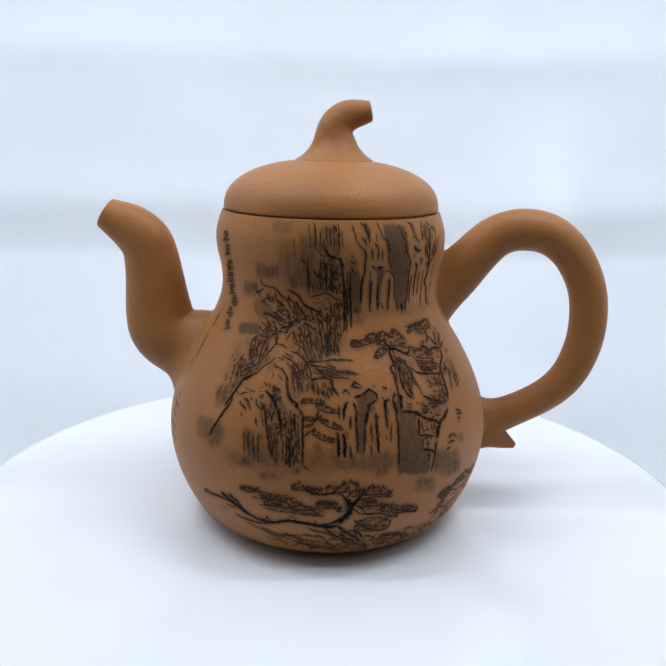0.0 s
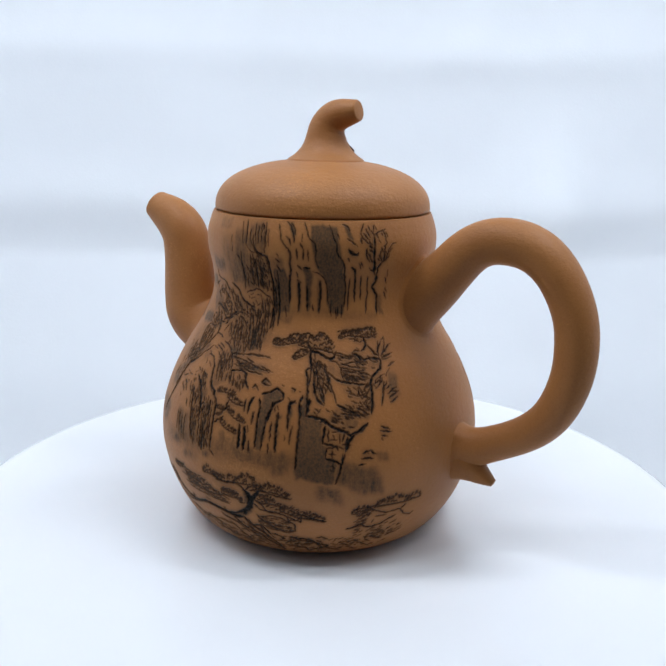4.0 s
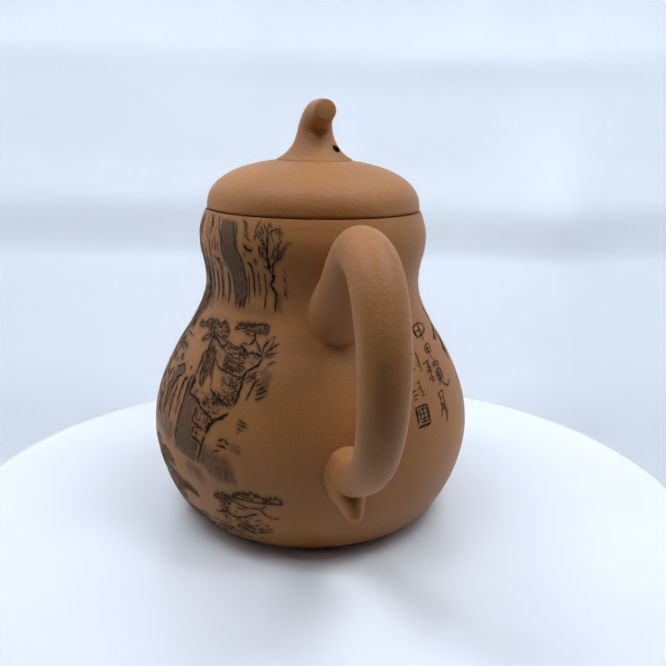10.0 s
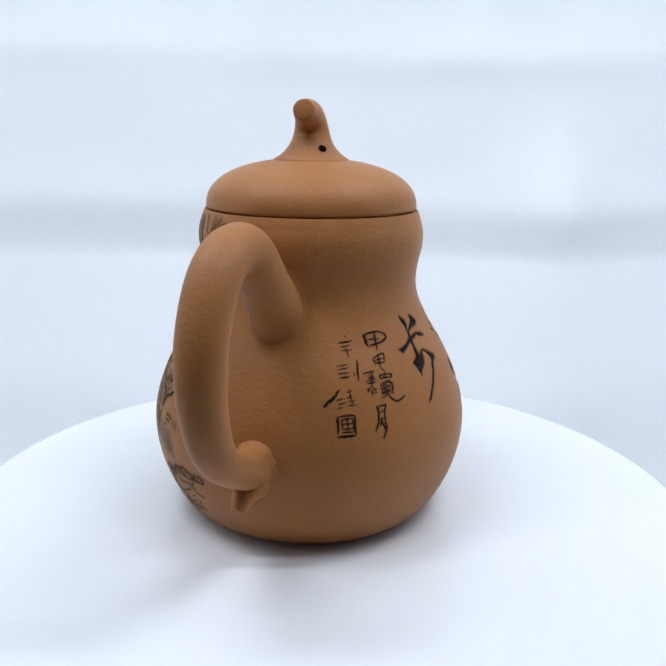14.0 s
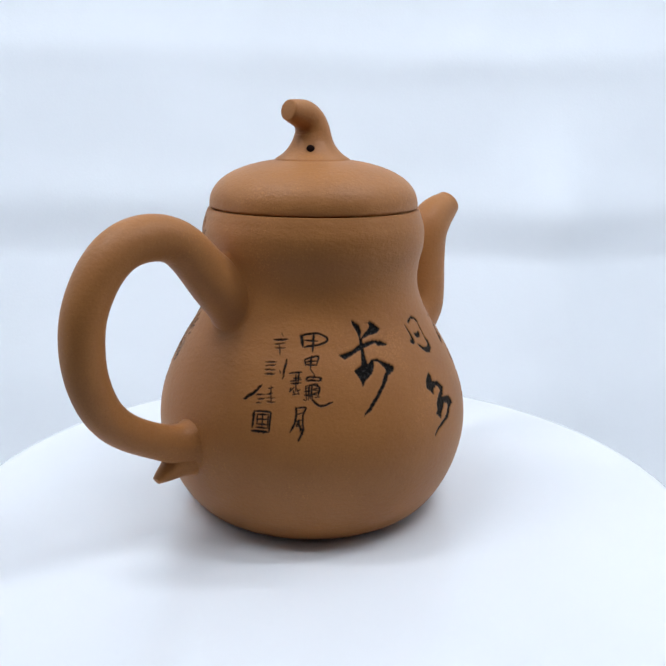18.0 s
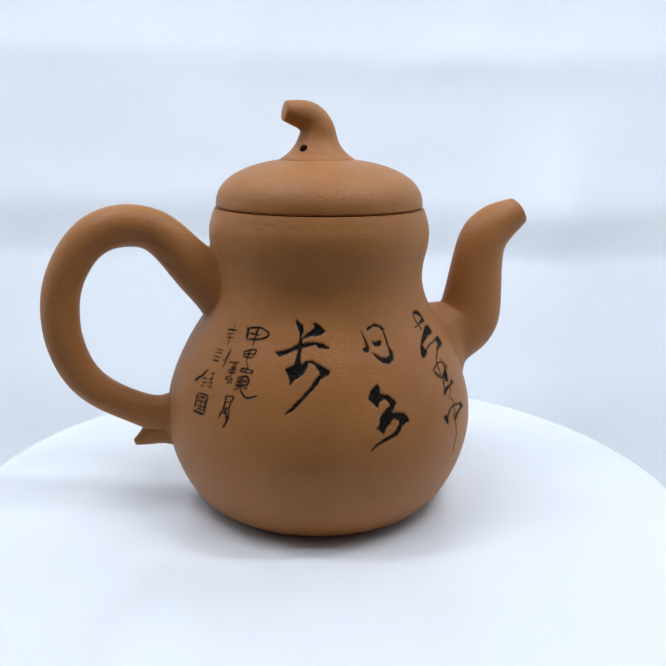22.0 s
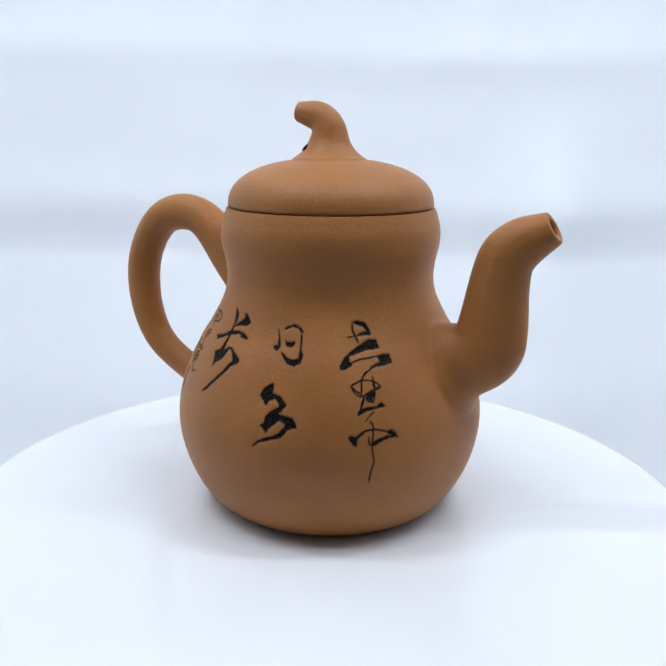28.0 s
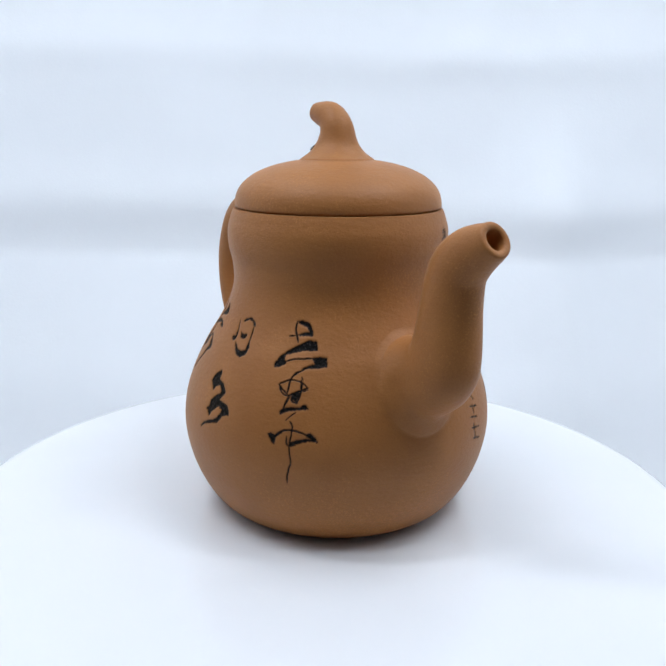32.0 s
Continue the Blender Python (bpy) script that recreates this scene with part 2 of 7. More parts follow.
def lamp_strip(x, y):
    holder = tagged(new("lamp_strip"), "slim aluminium lamp strip glowing under the tent roof, back pair added as fill", "lamp", "lamp strips")
    holder.location = (x, y, 0.412)
    bm = bmesh.new()
    bmesh.ops.create_cube(bm, size=1.0)
    for v in bm.verts:
        v.co = Vector((v.co.x * 0.188, v.co.y * 0.030, v.co.z * 0.010 + 0.005))
    bmesh.ops.bevel(bm, geom=bm.edges[:], offset=0.002, segments=2, affect="EDGES")
    me = bpy.data.meshes.new("housing")
    bm.to_mesh(me)
    bm.free()
    me.materials.append(METAL)
    part("housing", me, holder)
    v, f = lathe([(0, 0.0), (10, -1.0), (12, 0.5), (0, 0.6)], 24)
    v = [(p * 7.4, q, r) for p, q, r in v]
    part("diffuser", mesh_from("diffuser", v, f, LED), holder, "glowing white diffuser")
    return holder


for x, y, watts, lean in LAMPS:
    lamp_strip(x, y)

# ---- the turntable ----
turntable = tagged(new("turntable"), "round white glossy turntable turning slowly", "turntable")
v, f = lathe([(0, -8.0), (105.5, -8.0), (107.2, -7.2), (107.9, -5.0), (107.9, -2.4), (107.3, -0.9), (105.9, -0.15), (104.0, 0.0), (60.0, 0.0), (0, 0.0)], 160)
plate = part("plate", mesh_from("plate", v, f, PLATE), turntable)
v, f = lathe([(0, -121.8), (84.0, -121.8), (86.0, -120.0), (86.0, -12.0), (84.0, -9.5), (40.0, -8.2), (0, -8.2)], 96)
part("base", mesh_from("base", v, f, PLATE), turntable, "tall fixed white drum base")

# ---- the teapot ----
teapot = tagged(new("teapot"), "brown clay gourd-shaped teapot with carved and inked landscape and calligraphy", "teapot")
PROFILE = ((28, 0.15), (30.5, 0), (33.7, 1.0), (36.8, 3.8), (40.1, 9), (42.85, 16), (44.3, 24), (43.75, 32), (41.25, 40), (37.3, 48), (33.6, 54), (30.6, 60), (29.4, 65), (29.65, 70), (30.7, 75), (30.8, 79.3), (29.95, 82.7), (29.2, 84.75))

# The body's wall is one fine turned grid; the carving sinks into it and carries black pigment.
fine_a, fine_b = np.arange(-161.0, -29.0, 0.22), np.arange(29.0, 167.0, 0.22)
ANGLES = np.concatenate([np.arange(-193.0, -161.0, 0.8), fine_a, np.arange(-29.0, 29.0, 0.8), fine_b])
WALL = glide(PROFILE, 3000)
run = np.concatenate([[0], np.cumsum(np.hypot(*np.diff(WALL, axis=0).T))])
ROWS = int(run[-1] / 0.19)
RADIUS = np.interp(np.linspace(0, run[-1], ROWS), run, WALL[:, 0])
HEIGHT = np.interp(np.linspace(0, run[-1], ROWS), run, WALL[:, 1])
STEP = run[-1] / (ROWS - 1)
first_up = int(np.argmin(HEIGHT)) + 1
INK = np.zeros((ROWS, len(ANGLES)))
WASH = np.zeros_like(INK)
DEPTH = np.zeros_like(INK)
OWNER = np.full(INK.shape, -1, int)
ELEMENTS = []


def row_of(z):
    return float(np.interp(z, HEIGHT[first_up:], np.arange(first_up, ROWS)))


def col_of(a):
    return float(np.interp(a, ANGLES, np.arange(len(ANGLES))))


STIFF, WEIGHT = True, 1.0


def pen(name, label):
    """Begins a carved figure. Brush characters flow and swell; the landscape is cut in straight, jagged strokes."""
    global STIFF, WEIGHT
    ELEMENTS.append((name, label))
    STIFF = name not in ("engraved_character", "engraved_seal")
    WEIGHT = 1.16 if STIFF else 1.42


def dab(a, row, width, tone=1.0):
    """One touch of the graver: a round soft-edged pit filled with pigment."""
    i = int(row)
    if i < 2 or i > ROWS - 3:
        return
    reach = width / 2 + 0.20
    k = int(reach / STEP) + 1
    r0, r1 = max(0, i - k), min(ROWS, i + k + 2)
    da = math.degrees(reach / RADIUS[i])
    c0, c1 = int(np.searchsorted(ANGLES, a - da)), int(np.searchsorted(ANGLES, a + da)) + 1
    dy = (np.arange(r0, r1) - row)[:, None] * STEP
    dx = (np.radians(ANGLES[c0:c1] - a) * RADIUS[i])[None, :]
    d = np.hypot(dx, dy)
    if width > 0.6:
        d = 0.35 * d + 0.62 * np.maximum(np.abs(0.8 * dx - 0.6 * dy), np.abs(0.6 * dx + 0.8 * dy))
    ink = tone * np.clip((width / 2 + 0.15 - d) / 0.18, 0, 1)
    pit = np.clip(1 - (d / (width / 2 + 0.12)) ** 2, 0, 1) * min(0.34, 0.10 + 0.22 * width)
    box = (slice(r0, r1), slice(c0, c1))
    win = ink > INK[box]
    OWNER[box][win & (ink > 0.02)] = len(ELEMENTS) - 1
    np.maximum(INK[box], ink, out=INK[box])
    np.maximum(DEPTH[box], pit, out=DEPTH[box])


def along(keys, n):
    """n points along straight legs from key to key."""
    k = np.array(keys, float)
    reach = np.concatenate([[0], np.cumsum(np.hypot(np.diff(k[:, 0]) * 3.2, np.diff(k[:, 1])))])
    u = np.linspace(0, reach[-1], n)
    return np.stack([np.interp(u, reach, k[:, 0]), np.interp(u, reach, k[:, 1])], 1)


def line(w0, w1, *points):
    """A carved stroke through (degrees round the pot, height in mm), from width w0 to w1."""
    keys = [(a, row_of(z)) for a, z in points]
    if len(keys) == 2:
        keys = [keys[0], ((keys[0][0] + keys[1][0]) / 2, (keys[0][1] + keys[1][1]) / 2), keys[1]]
    length = sum(math.hypot(math.radians(p[0] - q[0]) * RADIUS[min(ROWS - 1, int(p[1]))], (p[1] - q[1]) * STEP) for p, q in zip(keys, keys[1:]))
    n = max(4, int(length / 0.12))
    seed = random.random() * 50
    broad = max(w0, w1) > 0.6
    for i, (a, row) in enumerate(along(keys, n) if STIFF else glide(keys, n)):
        u = i / (n - 1)
        v = u * length
        wave = 1 + 0.32 * noise.noise((v * 0.8, seed, 0.0)) + 0.22 * noise.noise((v * 3.0, seed, 3.0))
        ends = min(1.0, 0.35 + v / 0.9, 0.22 + (length - v) / 1.1)
        shake, sway = 0.22 * noise.noise((v * 1.3, seed, 5.0)), 0.22 * noise.noise((v * 1.3, seed, 15.0))
        if not STIFF:
            shake, sway = 0.4 * shake, 0.4 * sway
        width = (1.35 if STIFF and max(w0, w1) > 0.25 and length > 3.5 else 1.0) * WEIGHT * (w0 + (w1 - w0) * u)
        if broad:
            wave = 1 + 0.14 * noise.noise((v * 1.2, seed, 0.0)) + 0.24 * noise.noise((v * 5.0, seed, 9.0))
            ends = min(1.0, 0.45 + v / width * 1.1, 0.30 + (length - v) / width * 1.0)
        tone = min(1.0, 0.80 + 0.5 * noise.noise((v * 0.9, seed, 21.0)) + 0.3 * width) if STIFF else 1.0
        dab(a + math.degrees(shake / 38), row + sway / STEP, max(0.10 if STIFF else 0.17, width * wave * ends), tone)


def offset_line(width, a, row, points):
    """A stroke given by offsets in mm from a place on the wall."""
    r = RADIUS[min(ROWS - 1, max(0, int(row)))]
    keys = [(a + math.degrees(x / r), row + y / STEP) for x, y in points]
    n = max(4, int(sum(math.hypot(p[0] - q[0], p[1] - q[1]) for p, q in zip(points, points[1:])) / 0.13))
    for i, (b, k) in enumerate(along(keys, n)):
        dab(b, k, width * (1 - 0.45 * abs(2 * i / (n - 1) - 0.7)), 0.86)


def pad(h, *points, lobed=False):
    """A flat bough of pine needles over a lower edge: small curled scales inside, needles along its top."""
    keys = [(a, row_of(z)) for a, z in points]
    r = RADIUS[int(keys[0][1])]
    edge = glide(keys, 60) if len(keys) > 2 else along(keys, 60)
    flat = np.stack([np.radians(edge[:, 0]) * r, edge[:, 1] * STEP], 1)
    length = float(np.hypot(*np.diff(flat, axis=0).T).sum())
    seed = random.random() * 50

    def place(u):
        i = min(58, max(0, int(u * 59)))
        return edge[i] + (edge[i + 1] - edge[i]) * (u * 59 - i)

    def tall(u):
        return 1.05 * h * (0.45 + 0.55 * math.sin(math.pi * min(1, max(0, u))) ** 0.7) * (0.85 + 0.4 * noise.noise((u * length * 0.5, seed, 0)))

    outline = [tuple(edge[i]) for i in range(0, 60, 6)] + [tuple(edge[59])] + [(place(u)[0], place(u)[1] + tall(u) / STEP) for u in (1.0, 0.8, 0.6, 0.4, 0.2, 0.0)]
    stain(0.10 if lobed else 0.18, outline, 1)
    u = 0.0
    while u < 1:
        w = random.uniform(0.7, 1.3)
        a, row = place(min(0.99, u + w / length / 2))
        offset_line(random.uniform(0.24, 0.34), a, row, [(-w / 2, 0.16), (-w / 4, -0.10), (w / 5, -0.14), (w / 2, 0.12)])
        u += w * 0.85 / length
    for i in range(int(length * h / (1.4 if lobed else 1.5))):
        u, v = random.random(), random.uniform(0.15, 0.85)
        a, row = place(u)
        w, k = random.uniform(0.6, 1.2), random.uniform(0.35, 0.65)
        x = random.choice((-1, 1)) * 0.3 * w
        offset_line(random.uniform(0.20, 0.30), a, row + v * tall(u) / STEP, [(-w / 2, -k / 2), (x - 0.1, k / 2), (x + 0.12, k / 2), (w / 2, -k / 3)])
    u = 0.02
    while lobed and u < 0.97:
        w, k = random.uniform(0.6, 1.1), random.uniform(0.3, 0.55)
        a, row = place(u)
        offset_line(random.uniform(0.28, 0.40), a, row + (tall(u) - 0.2) / STEP, [(-w / 2, -k / 2), (-w / 4, k / 2), (w / 4, k / 2), (w / 2, -k / 3)])
        u += w * random.uniform(0.7, 1.1) / length
    for i in range(int(length / (0.5 if lobed else 0.24))):
        u = random.random()
        a, row = place(u)
        k = random.uniform(0.35, 0.65)
        lean = (u - 0.5) * 1.4 + random.uniform(-0.2, 0.2)
        offset_line(random.uniform(0.20, 0.30), a, row + tall(u) * random.uniform(0.68, 1.0) / STEP, [(0, -k / 2), (lean * k / 2, 0), (lean * k, k / 2)])


def inside(poly, x, y):
    hit = np.zeros(np.broadcast(x, y).shape, bool)
    for (ax, ay), (bx, by) in zip(poly, poly[1:] + poly[:1]):
        hit ^= ((ay > y) != (by > y)) & (x < (bx - ax) * (y - ay) / (by - ay + 1e-12) + ax)
    return hit


def hatch(width, n, slope, *points):
    """n short strokes of one slope, strewn over an area."""
    poly = [(a, row_of(z)) for a, z in points]
    lo, hi = np.min(poly, axis=0), np.max(poly, axis=0)
    made = 0
    n = int(n * 1.4)
    for i in range(n * 6):
        a, row = random.uniform(lo[0], hi[0]), random.uniform(lo[1], hi[1])
        if made < n and inside(poly, np.array([a]), np.array([row]))[0]:
            made += 1
            q = slope + random.uniform(-0.35, 0.35)
            k = random.uniform(0.45, 1.35)
            bend = random.uniform(-0.12, 0.12)
            x, y = k * math.cos(q), -k * math.sin(q)
            offset_line(width * random.uniform(0.85, 1.4), a, row, [(-x / 2, -y / 2), (bend, bend), (x / 2, y / 2)])


def fill(*points):
    """A broad stroke, cut out as an area with chipped edges and a rough floor."""
    poly = [(col_of(a), row_of(z)) for a, z in points]
    lo, hi = np.min(poly, axis=0) - 4, np.max(poly, axis=0) + 4
    c0, c1, r0, r1 = int(lo[0]), int(hi[0]), int(lo[1]), int(hi[1])
    sub = 3
    cols, rows = np.arange(c0, c1, 1 / sub)[:(c1 - c0) * sub], np.arange(r0, r1, 1 / sub)[:(r1 - r0) * sub]
    chip = np.random.rand(2, len(rows) // 4 + 2, len(cols) // 4 + 2) - 0.5
    chip = np.repeat(np.repeat(chip, 4, 1), 4, 2)[:, :len(rows), :len(cols)]
    m = inside(poly, cols[None, :] + chip[0] * 1.6, rows[:, None] + chip[1] * 1.6).astype(float)
    m = m.reshape(r1 - r0, sub, c1 - c0, sub).mean((1, 3))
    m = soften(soften(m, 1, 1), 1, 0) * 0.6 + m * 0.4
    m = np.clip(m * 1.45, 0, 1)
    deep = soften(soften(m, 2, 1), 2, 0) * (0.24 + 0.14 * np.random.rand(*m.shape))
    box = (slice(r0, r1), slice(c0, c1))
    OWNER[box][(m > INK[box]) & (m > 0.02)] = len(ELEMENTS) - 1
    np.maximum(INK[box], m, out=INK[box])
    np.maximum(DEPTH[box], deep, out=DEPTH[box])


def soften(f, k, axis):
    pad = [(0, 0), (0, 0)]
    pad[axis] = (k + 1, k)
    c = np.cumsum(np.pad(f, pad, mode="edge"), axis=axis)
    n = f.shape[axis]
    return (np.take(c, range(2 * k + 1, 2 * k + 1 + n), axis) - np.take(c, range(0, n), axis)) / (2 * k + 1)


def stain(strength, outline, blur):
    """Thin pigment wiped over an area of the grid, streaky and ragged above and below."""
    poly = [(col_of(a), row) for a, row in outline]
    lo, hi = np.min(poly, axis=0) - 10 - 3 * blur, np.max(poly, axis=0) + 10 + 3 * blur
    c0, c1, r0, r1 = max(0, int(lo[0])), min(len(ANGLES), int(hi[0])), max(0, int(lo[1])), min(ROWS, int(hi[1]))
    cols, rows = np.arange(c0, c1).astype(float), np.arange(r0, r1).astype(float)
    ragged = (3.0 if blur < 2 else 6.0 if blur < 3 else 8.0) * (soften(np.random.rand(1, len(cols)), 2, 1) - 0.5) + (1.0 if blur < 2 else 7.0 if blur < 3 else 12.0) * (soften(np.random.rand(1, len(cols)), 7, 1) - 0.5)
    wander = (2.0 if blur < 2 else 12.0) * (soften(np.random.rand(len(rows), 1), 4, 0) - 0.5)
    m = inside(poly, cols[None, :] + wander, rows[:, None] + ragged).astype(float)
    for k in range(2 if blur > 2 else 1):
        m = soften(soften(m, blur, 1), blur, 0)
    m *= 0.90 + 0.28 * soften(soften(np.random.rand(*m.shape), 1, 1), 4, 0)
    m *= 0.70 + 0.60 * soften(soften(np.random.rand(*m.shape), 9, 1), 14, 0)
    if blur > 1:
        blotch = 0.5 * soften(soften(np.random.rand(*m.shape), 2, 1), 13, 0) + 0.5 * soften(soften(np.random.rand(*m.shape), 5, 1), 6, 0) - 0.5
        m *= np.clip(0.92 + 2.0 * blotch, 0.6, 1.1) if strength > 0.66 else np.clip(0.84 + 8.0 * blotch, 0.3, 1.15)
    box = (slice(r0, r1), slice(c0, c1))
    np.maximum(WASH[box], m * min(1.0, strength * 1.45), out=WASH[box])


def wash(strength, *points):
    outline = [(a, row_of(z)) for a, z in points]
    narrow = min(np.ptp([col_of(a) for a, row in outline]), np.ptp([row for a, row in outline]))
    blur = 2 if strength > 0.66 else 3 if strength > 0.42 else 8
    stain(strength, outline, min(blur, max(2, int(narrow / 6))))


def bleed():
    """Pigment rubbed into the clay round the strokes of the landscape, uneven and thin."""
    near = soften(soften(INK, 3, 1), 4, 0) * 0.7 + soften(soften(INK, 9, 1), 11, 0) * 0.7
    near *= 0.55 + 0.9 * soften(soften(np.random.rand(*INK.shape), 5, 1), 8, 0)
    near[:, ANGLES < 29] = 0
    np.maximum(WASH, np.clip(near * 1.2 - 0.07, 0, 0.50), out=WASH)


pen("engraved_character", "large black carved brush character, upper part of a column")
fill((-50.34, 58.87), (-47.13, 59.10), (-43.95, 58.67), (-43.54, 57.97), (-45.41, 57.73), (-48.35, 58.35))
line(0.32, 0.32, (-49.8, 58.6), (-49.9, 57.0), (-48.8, 55.4), (-47.8, 54.0))
fill((-46.53, 58.65), (-43.53, 58.65), (-41.74, 56.82), (-41.39, 55.60), (-45.12, 55.70), (-48.76, 55.59), (-46.25, 56.43), (-43.23, 56.58))
line(0.28, 0.28, (-52.4, 55.3), (-49.6, 55.5))
fill((-48.76, 53.11), (-43.35, 54.73), (-39.57, 54.61), (-38.85, 52.52), (-45.15, 52.37), (-49.45, 51.54), (-52.08, 51.23), (-52.22, 49.81), (-51.17, 49.90), (-51.20, 49.26), (-53.62, 48.30), (-55.86, 48.13), (-56.09, 49.10), (-54.35, 50.74), (-51.52, 52.16))
line(0.25, 0.25, (-51.2, 49.7), (-48.1, 50.3), (-44.7, 50.5), (-40.1, 50.8))
fill((-40.90, 50.88), (-37.15, 51.20), (-35.03, 51.06), (-34.50, 49.08), (-37.89, 48.76), (-42.10, 48.52), (-45.08, 47.96), (-43.41, 48.80), (-39.62, 49.61))
line(0.22, 0.22, (-42.7, 48.7), (-45.2, 47.6), (-47.6, 46.5), (-48.1, 45.6))
pen("engraved_character", "large black carved character with crossing strokes")
line(0.19, 0.19, (-44.7, 47.9), (-46.9, 47.1), (-48.1, 45.9))
line(0.25, 0.25, (-52.5, 44.5), (-50.6, 45.1), (-48.0, 45.7), (-44.1, 45.4), (-41.3, 44.2))
line(0.25, 0.25, (-52.5, 44.5), (-51.0, 43.6), (-48.4, 42.3))
line(0.28, 0.28, (-48.2, 45.9), (-48.5, 44.3), (-48.7, 42.5))
line(0.22, 0.22, (-44.1, 46.5), (-43.5, 45.8))
line(0.28, 0.28, (-41.3, 44.2), (-43.8, 43.5), (-46.3, 42.6), (-44.5, 40.7))
fill((-46.96, 42.71), (-44.59, 43.45), (-43.87, 42.87), (-44.91, 41.49), (-44.64, 40.62), (-46.30, 41.31))
line(0.22, 0.22, (-47.5, 42.2), (-48.5, 40.7), (-49.5, 39.4))
fill((-50.64, 38.60), (-49.19, 39.46), (-46.94, 39.71), (-43.66, 39.83), (-41.93, 40.63), (-40.32, 39.56), (-43.23, 39.26), (-45.61, 39.04), (-47.94, 38.64), (-50.31, 37.73))
line(0.16, 0.16, (-44.9, 38.6), (-46.4, 37.7), (-48.0, 36.6))
line(0.34, 0.34, (-44.1, 45.8), (-43.8, 44.4), (-43.9, 42.9), (-44.8, 40.6))
line(0.34, 0.34, (-46.7, 42.7), (-46.8, 41.2), (-45.1, 40.6))
line(0.26, 0.26, (-48.0, 42.2), (-48.9, 40.3), (-49.6, 38.8))
line(0.26, 0.26, (-52.1, 44.1), (-50.6, 42.6), (-48.7, 42.1), (-46.7, 42.7), (-44.7, 43.0))
line(0.26, 0.26, (-43.1, 43.3), (-41.4, 43.8))
pen("engraved_character", "large black carved character with one long vertical stroke")
line(0.25, 0.22, (-46.5, 36.4), (-45.6, 35.4), (-45.7, 33.6), (-46.2, 30.1), (-45.6, 26.6), (-46.1, 25.1), (-46.8, 22.8), (-47.0, 20.8))
line(0.25, 0.25, (-51.0, 33.0), (-48.6, 34.1), (-44.9, 34.4), (-39.9, 33.4))
fill((-54.05, 33.03), (-52.68, 33.23), (-51.35, 32.89), (-49.18, 34.01), (-48.67, 33.59), (-50.82, 32.65), (-51.33, 30.39), (-52.37, 31.07))
fill((-39.64, 34.21), (-37.78, 33.19), (-36.75, 31.91), (-39.44, 32.20), (-42.91, 31.50), (-44.90, 30.73), (-46.74, 30.48), (-46.03, 31.46), (-43.42, 32.31), (-40.69, 32.78), (-38.64, 32.61), (-41.23, 33.40))
line(0.28, 0.28, (-47.3, 32.8), (-47.2, 31.3), (-46.7, 30.7))
pen("engraved_character", "large black carved character shaped like an upright box")
fill((-84.13, 57.08), (-83.13, 56.04), (-82.09, 54.58), (-81.14, 52.62), (-82.35, 51.71), (-84.57, 52.38), (-84.05, 52.84), (-82.56, 52.90), (-82.89, 54.64))
fill((-81.20, 56.88), (-79.77, 57.55), (-76.43, 58.09), (-72.99, 57.31), (-71.47, 56.17), (-73.03, 56.23), (-74.24, 57.12), (-76.93, 57.52), (-80.43, 56.71))
fill((-72.47, 56.25), (-71.96, 54.78), (-71.85, 52.64), (-70.74, 51.11), (-71.37, 49.43), (-74.11, 48.68), (-76.78, 49.15), (-78.54, 50.01), (-80.69, 51.73), (-79.04, 51.25), (-77.30, 50.40), (-74.86, 50.15), (-72.62, 50.44), (-72.45, 52.17), (-72.57, 53.77), (-72.82, 55.93))
fill((-79.79, 54.40), (-78.23, 53.92), (-74.71, 54.14), (-75.43, 52.97), (-77.47, 52.81), (-78.97, 53.12))
pen("engraved_character", "large black carved cursive character with a long tail")
fill((-81.12, 44.66), (-80.37, 43.64), (-80.70, 42.34), (-78.98, 42.06), (-77.07, 41.75), (-75.67, 40.63), (-74.75, 39.78), (-75.78, 39.12), (-76.57, 38.17), (-77.72, 37.93), (-75.04, 37.51), (-72.51, 37.26), (-71.30, 36.25), (-70.46, 34.74), (-72.21, 34.78), (-74.03, 34.10), (-75.01, 34.91), (-74.86, 35.77), (-75.94, 35.88), (-76.98, 36.15), (-78.22, 35.22), (-79.93, 34.34), (-81.12, 32.85), (-82.06, 33.64), (-83.48, 34.61), (-82.15, 35.20), (-82.11, 36.58), (-81.00, 37.68), (-79.20, 38.73), (-77.40, 39.43), (-77.74, 40.30), (-79.23, 41.08), (-81.26, 40.55), (-82.31, 39.29), (-83.47, 40.19), (-85.37, 41.45), (-84.61, 42.72), (-83.01, 43.79))
fill((-75.01, 34.91), (-73.77, 34.07), (-75.94, 32.16), (-78.12, 31.68), (-80.74, 31.03), (-83.29, 30.34), (-85.53, 29.04), (-85.77, 29.24), (-83.75, 30.92), (-81.21, 31.79), (-78.58, 32.45), (-76.91, 33.17), (-75.67, 34.28))
pen("engraved_character", "largest black carved cursive character with broad strokes")
fill((-114.12, 59.77), (-112.14, 59.08), (-110.01, 58.14), (-109.81, 56.97), (-110.66, 55.33), (-111.20, 55.01), (-111.68, 56.65), (-113.01, 58.01))
fill((-107.54, 58.88), (-105.15, 58.73), (-104.61, 59.06), (-103.10, 58.58), (-99.68, 56.99), (-102.00, 56.13), (-105.39, 55.90), (-108.06, 55.55), (-110.05, 55.16), (-110.66, 55.33), (-108.59, 56.29), (-105.39, 57.56), (-105.02, 58.39))
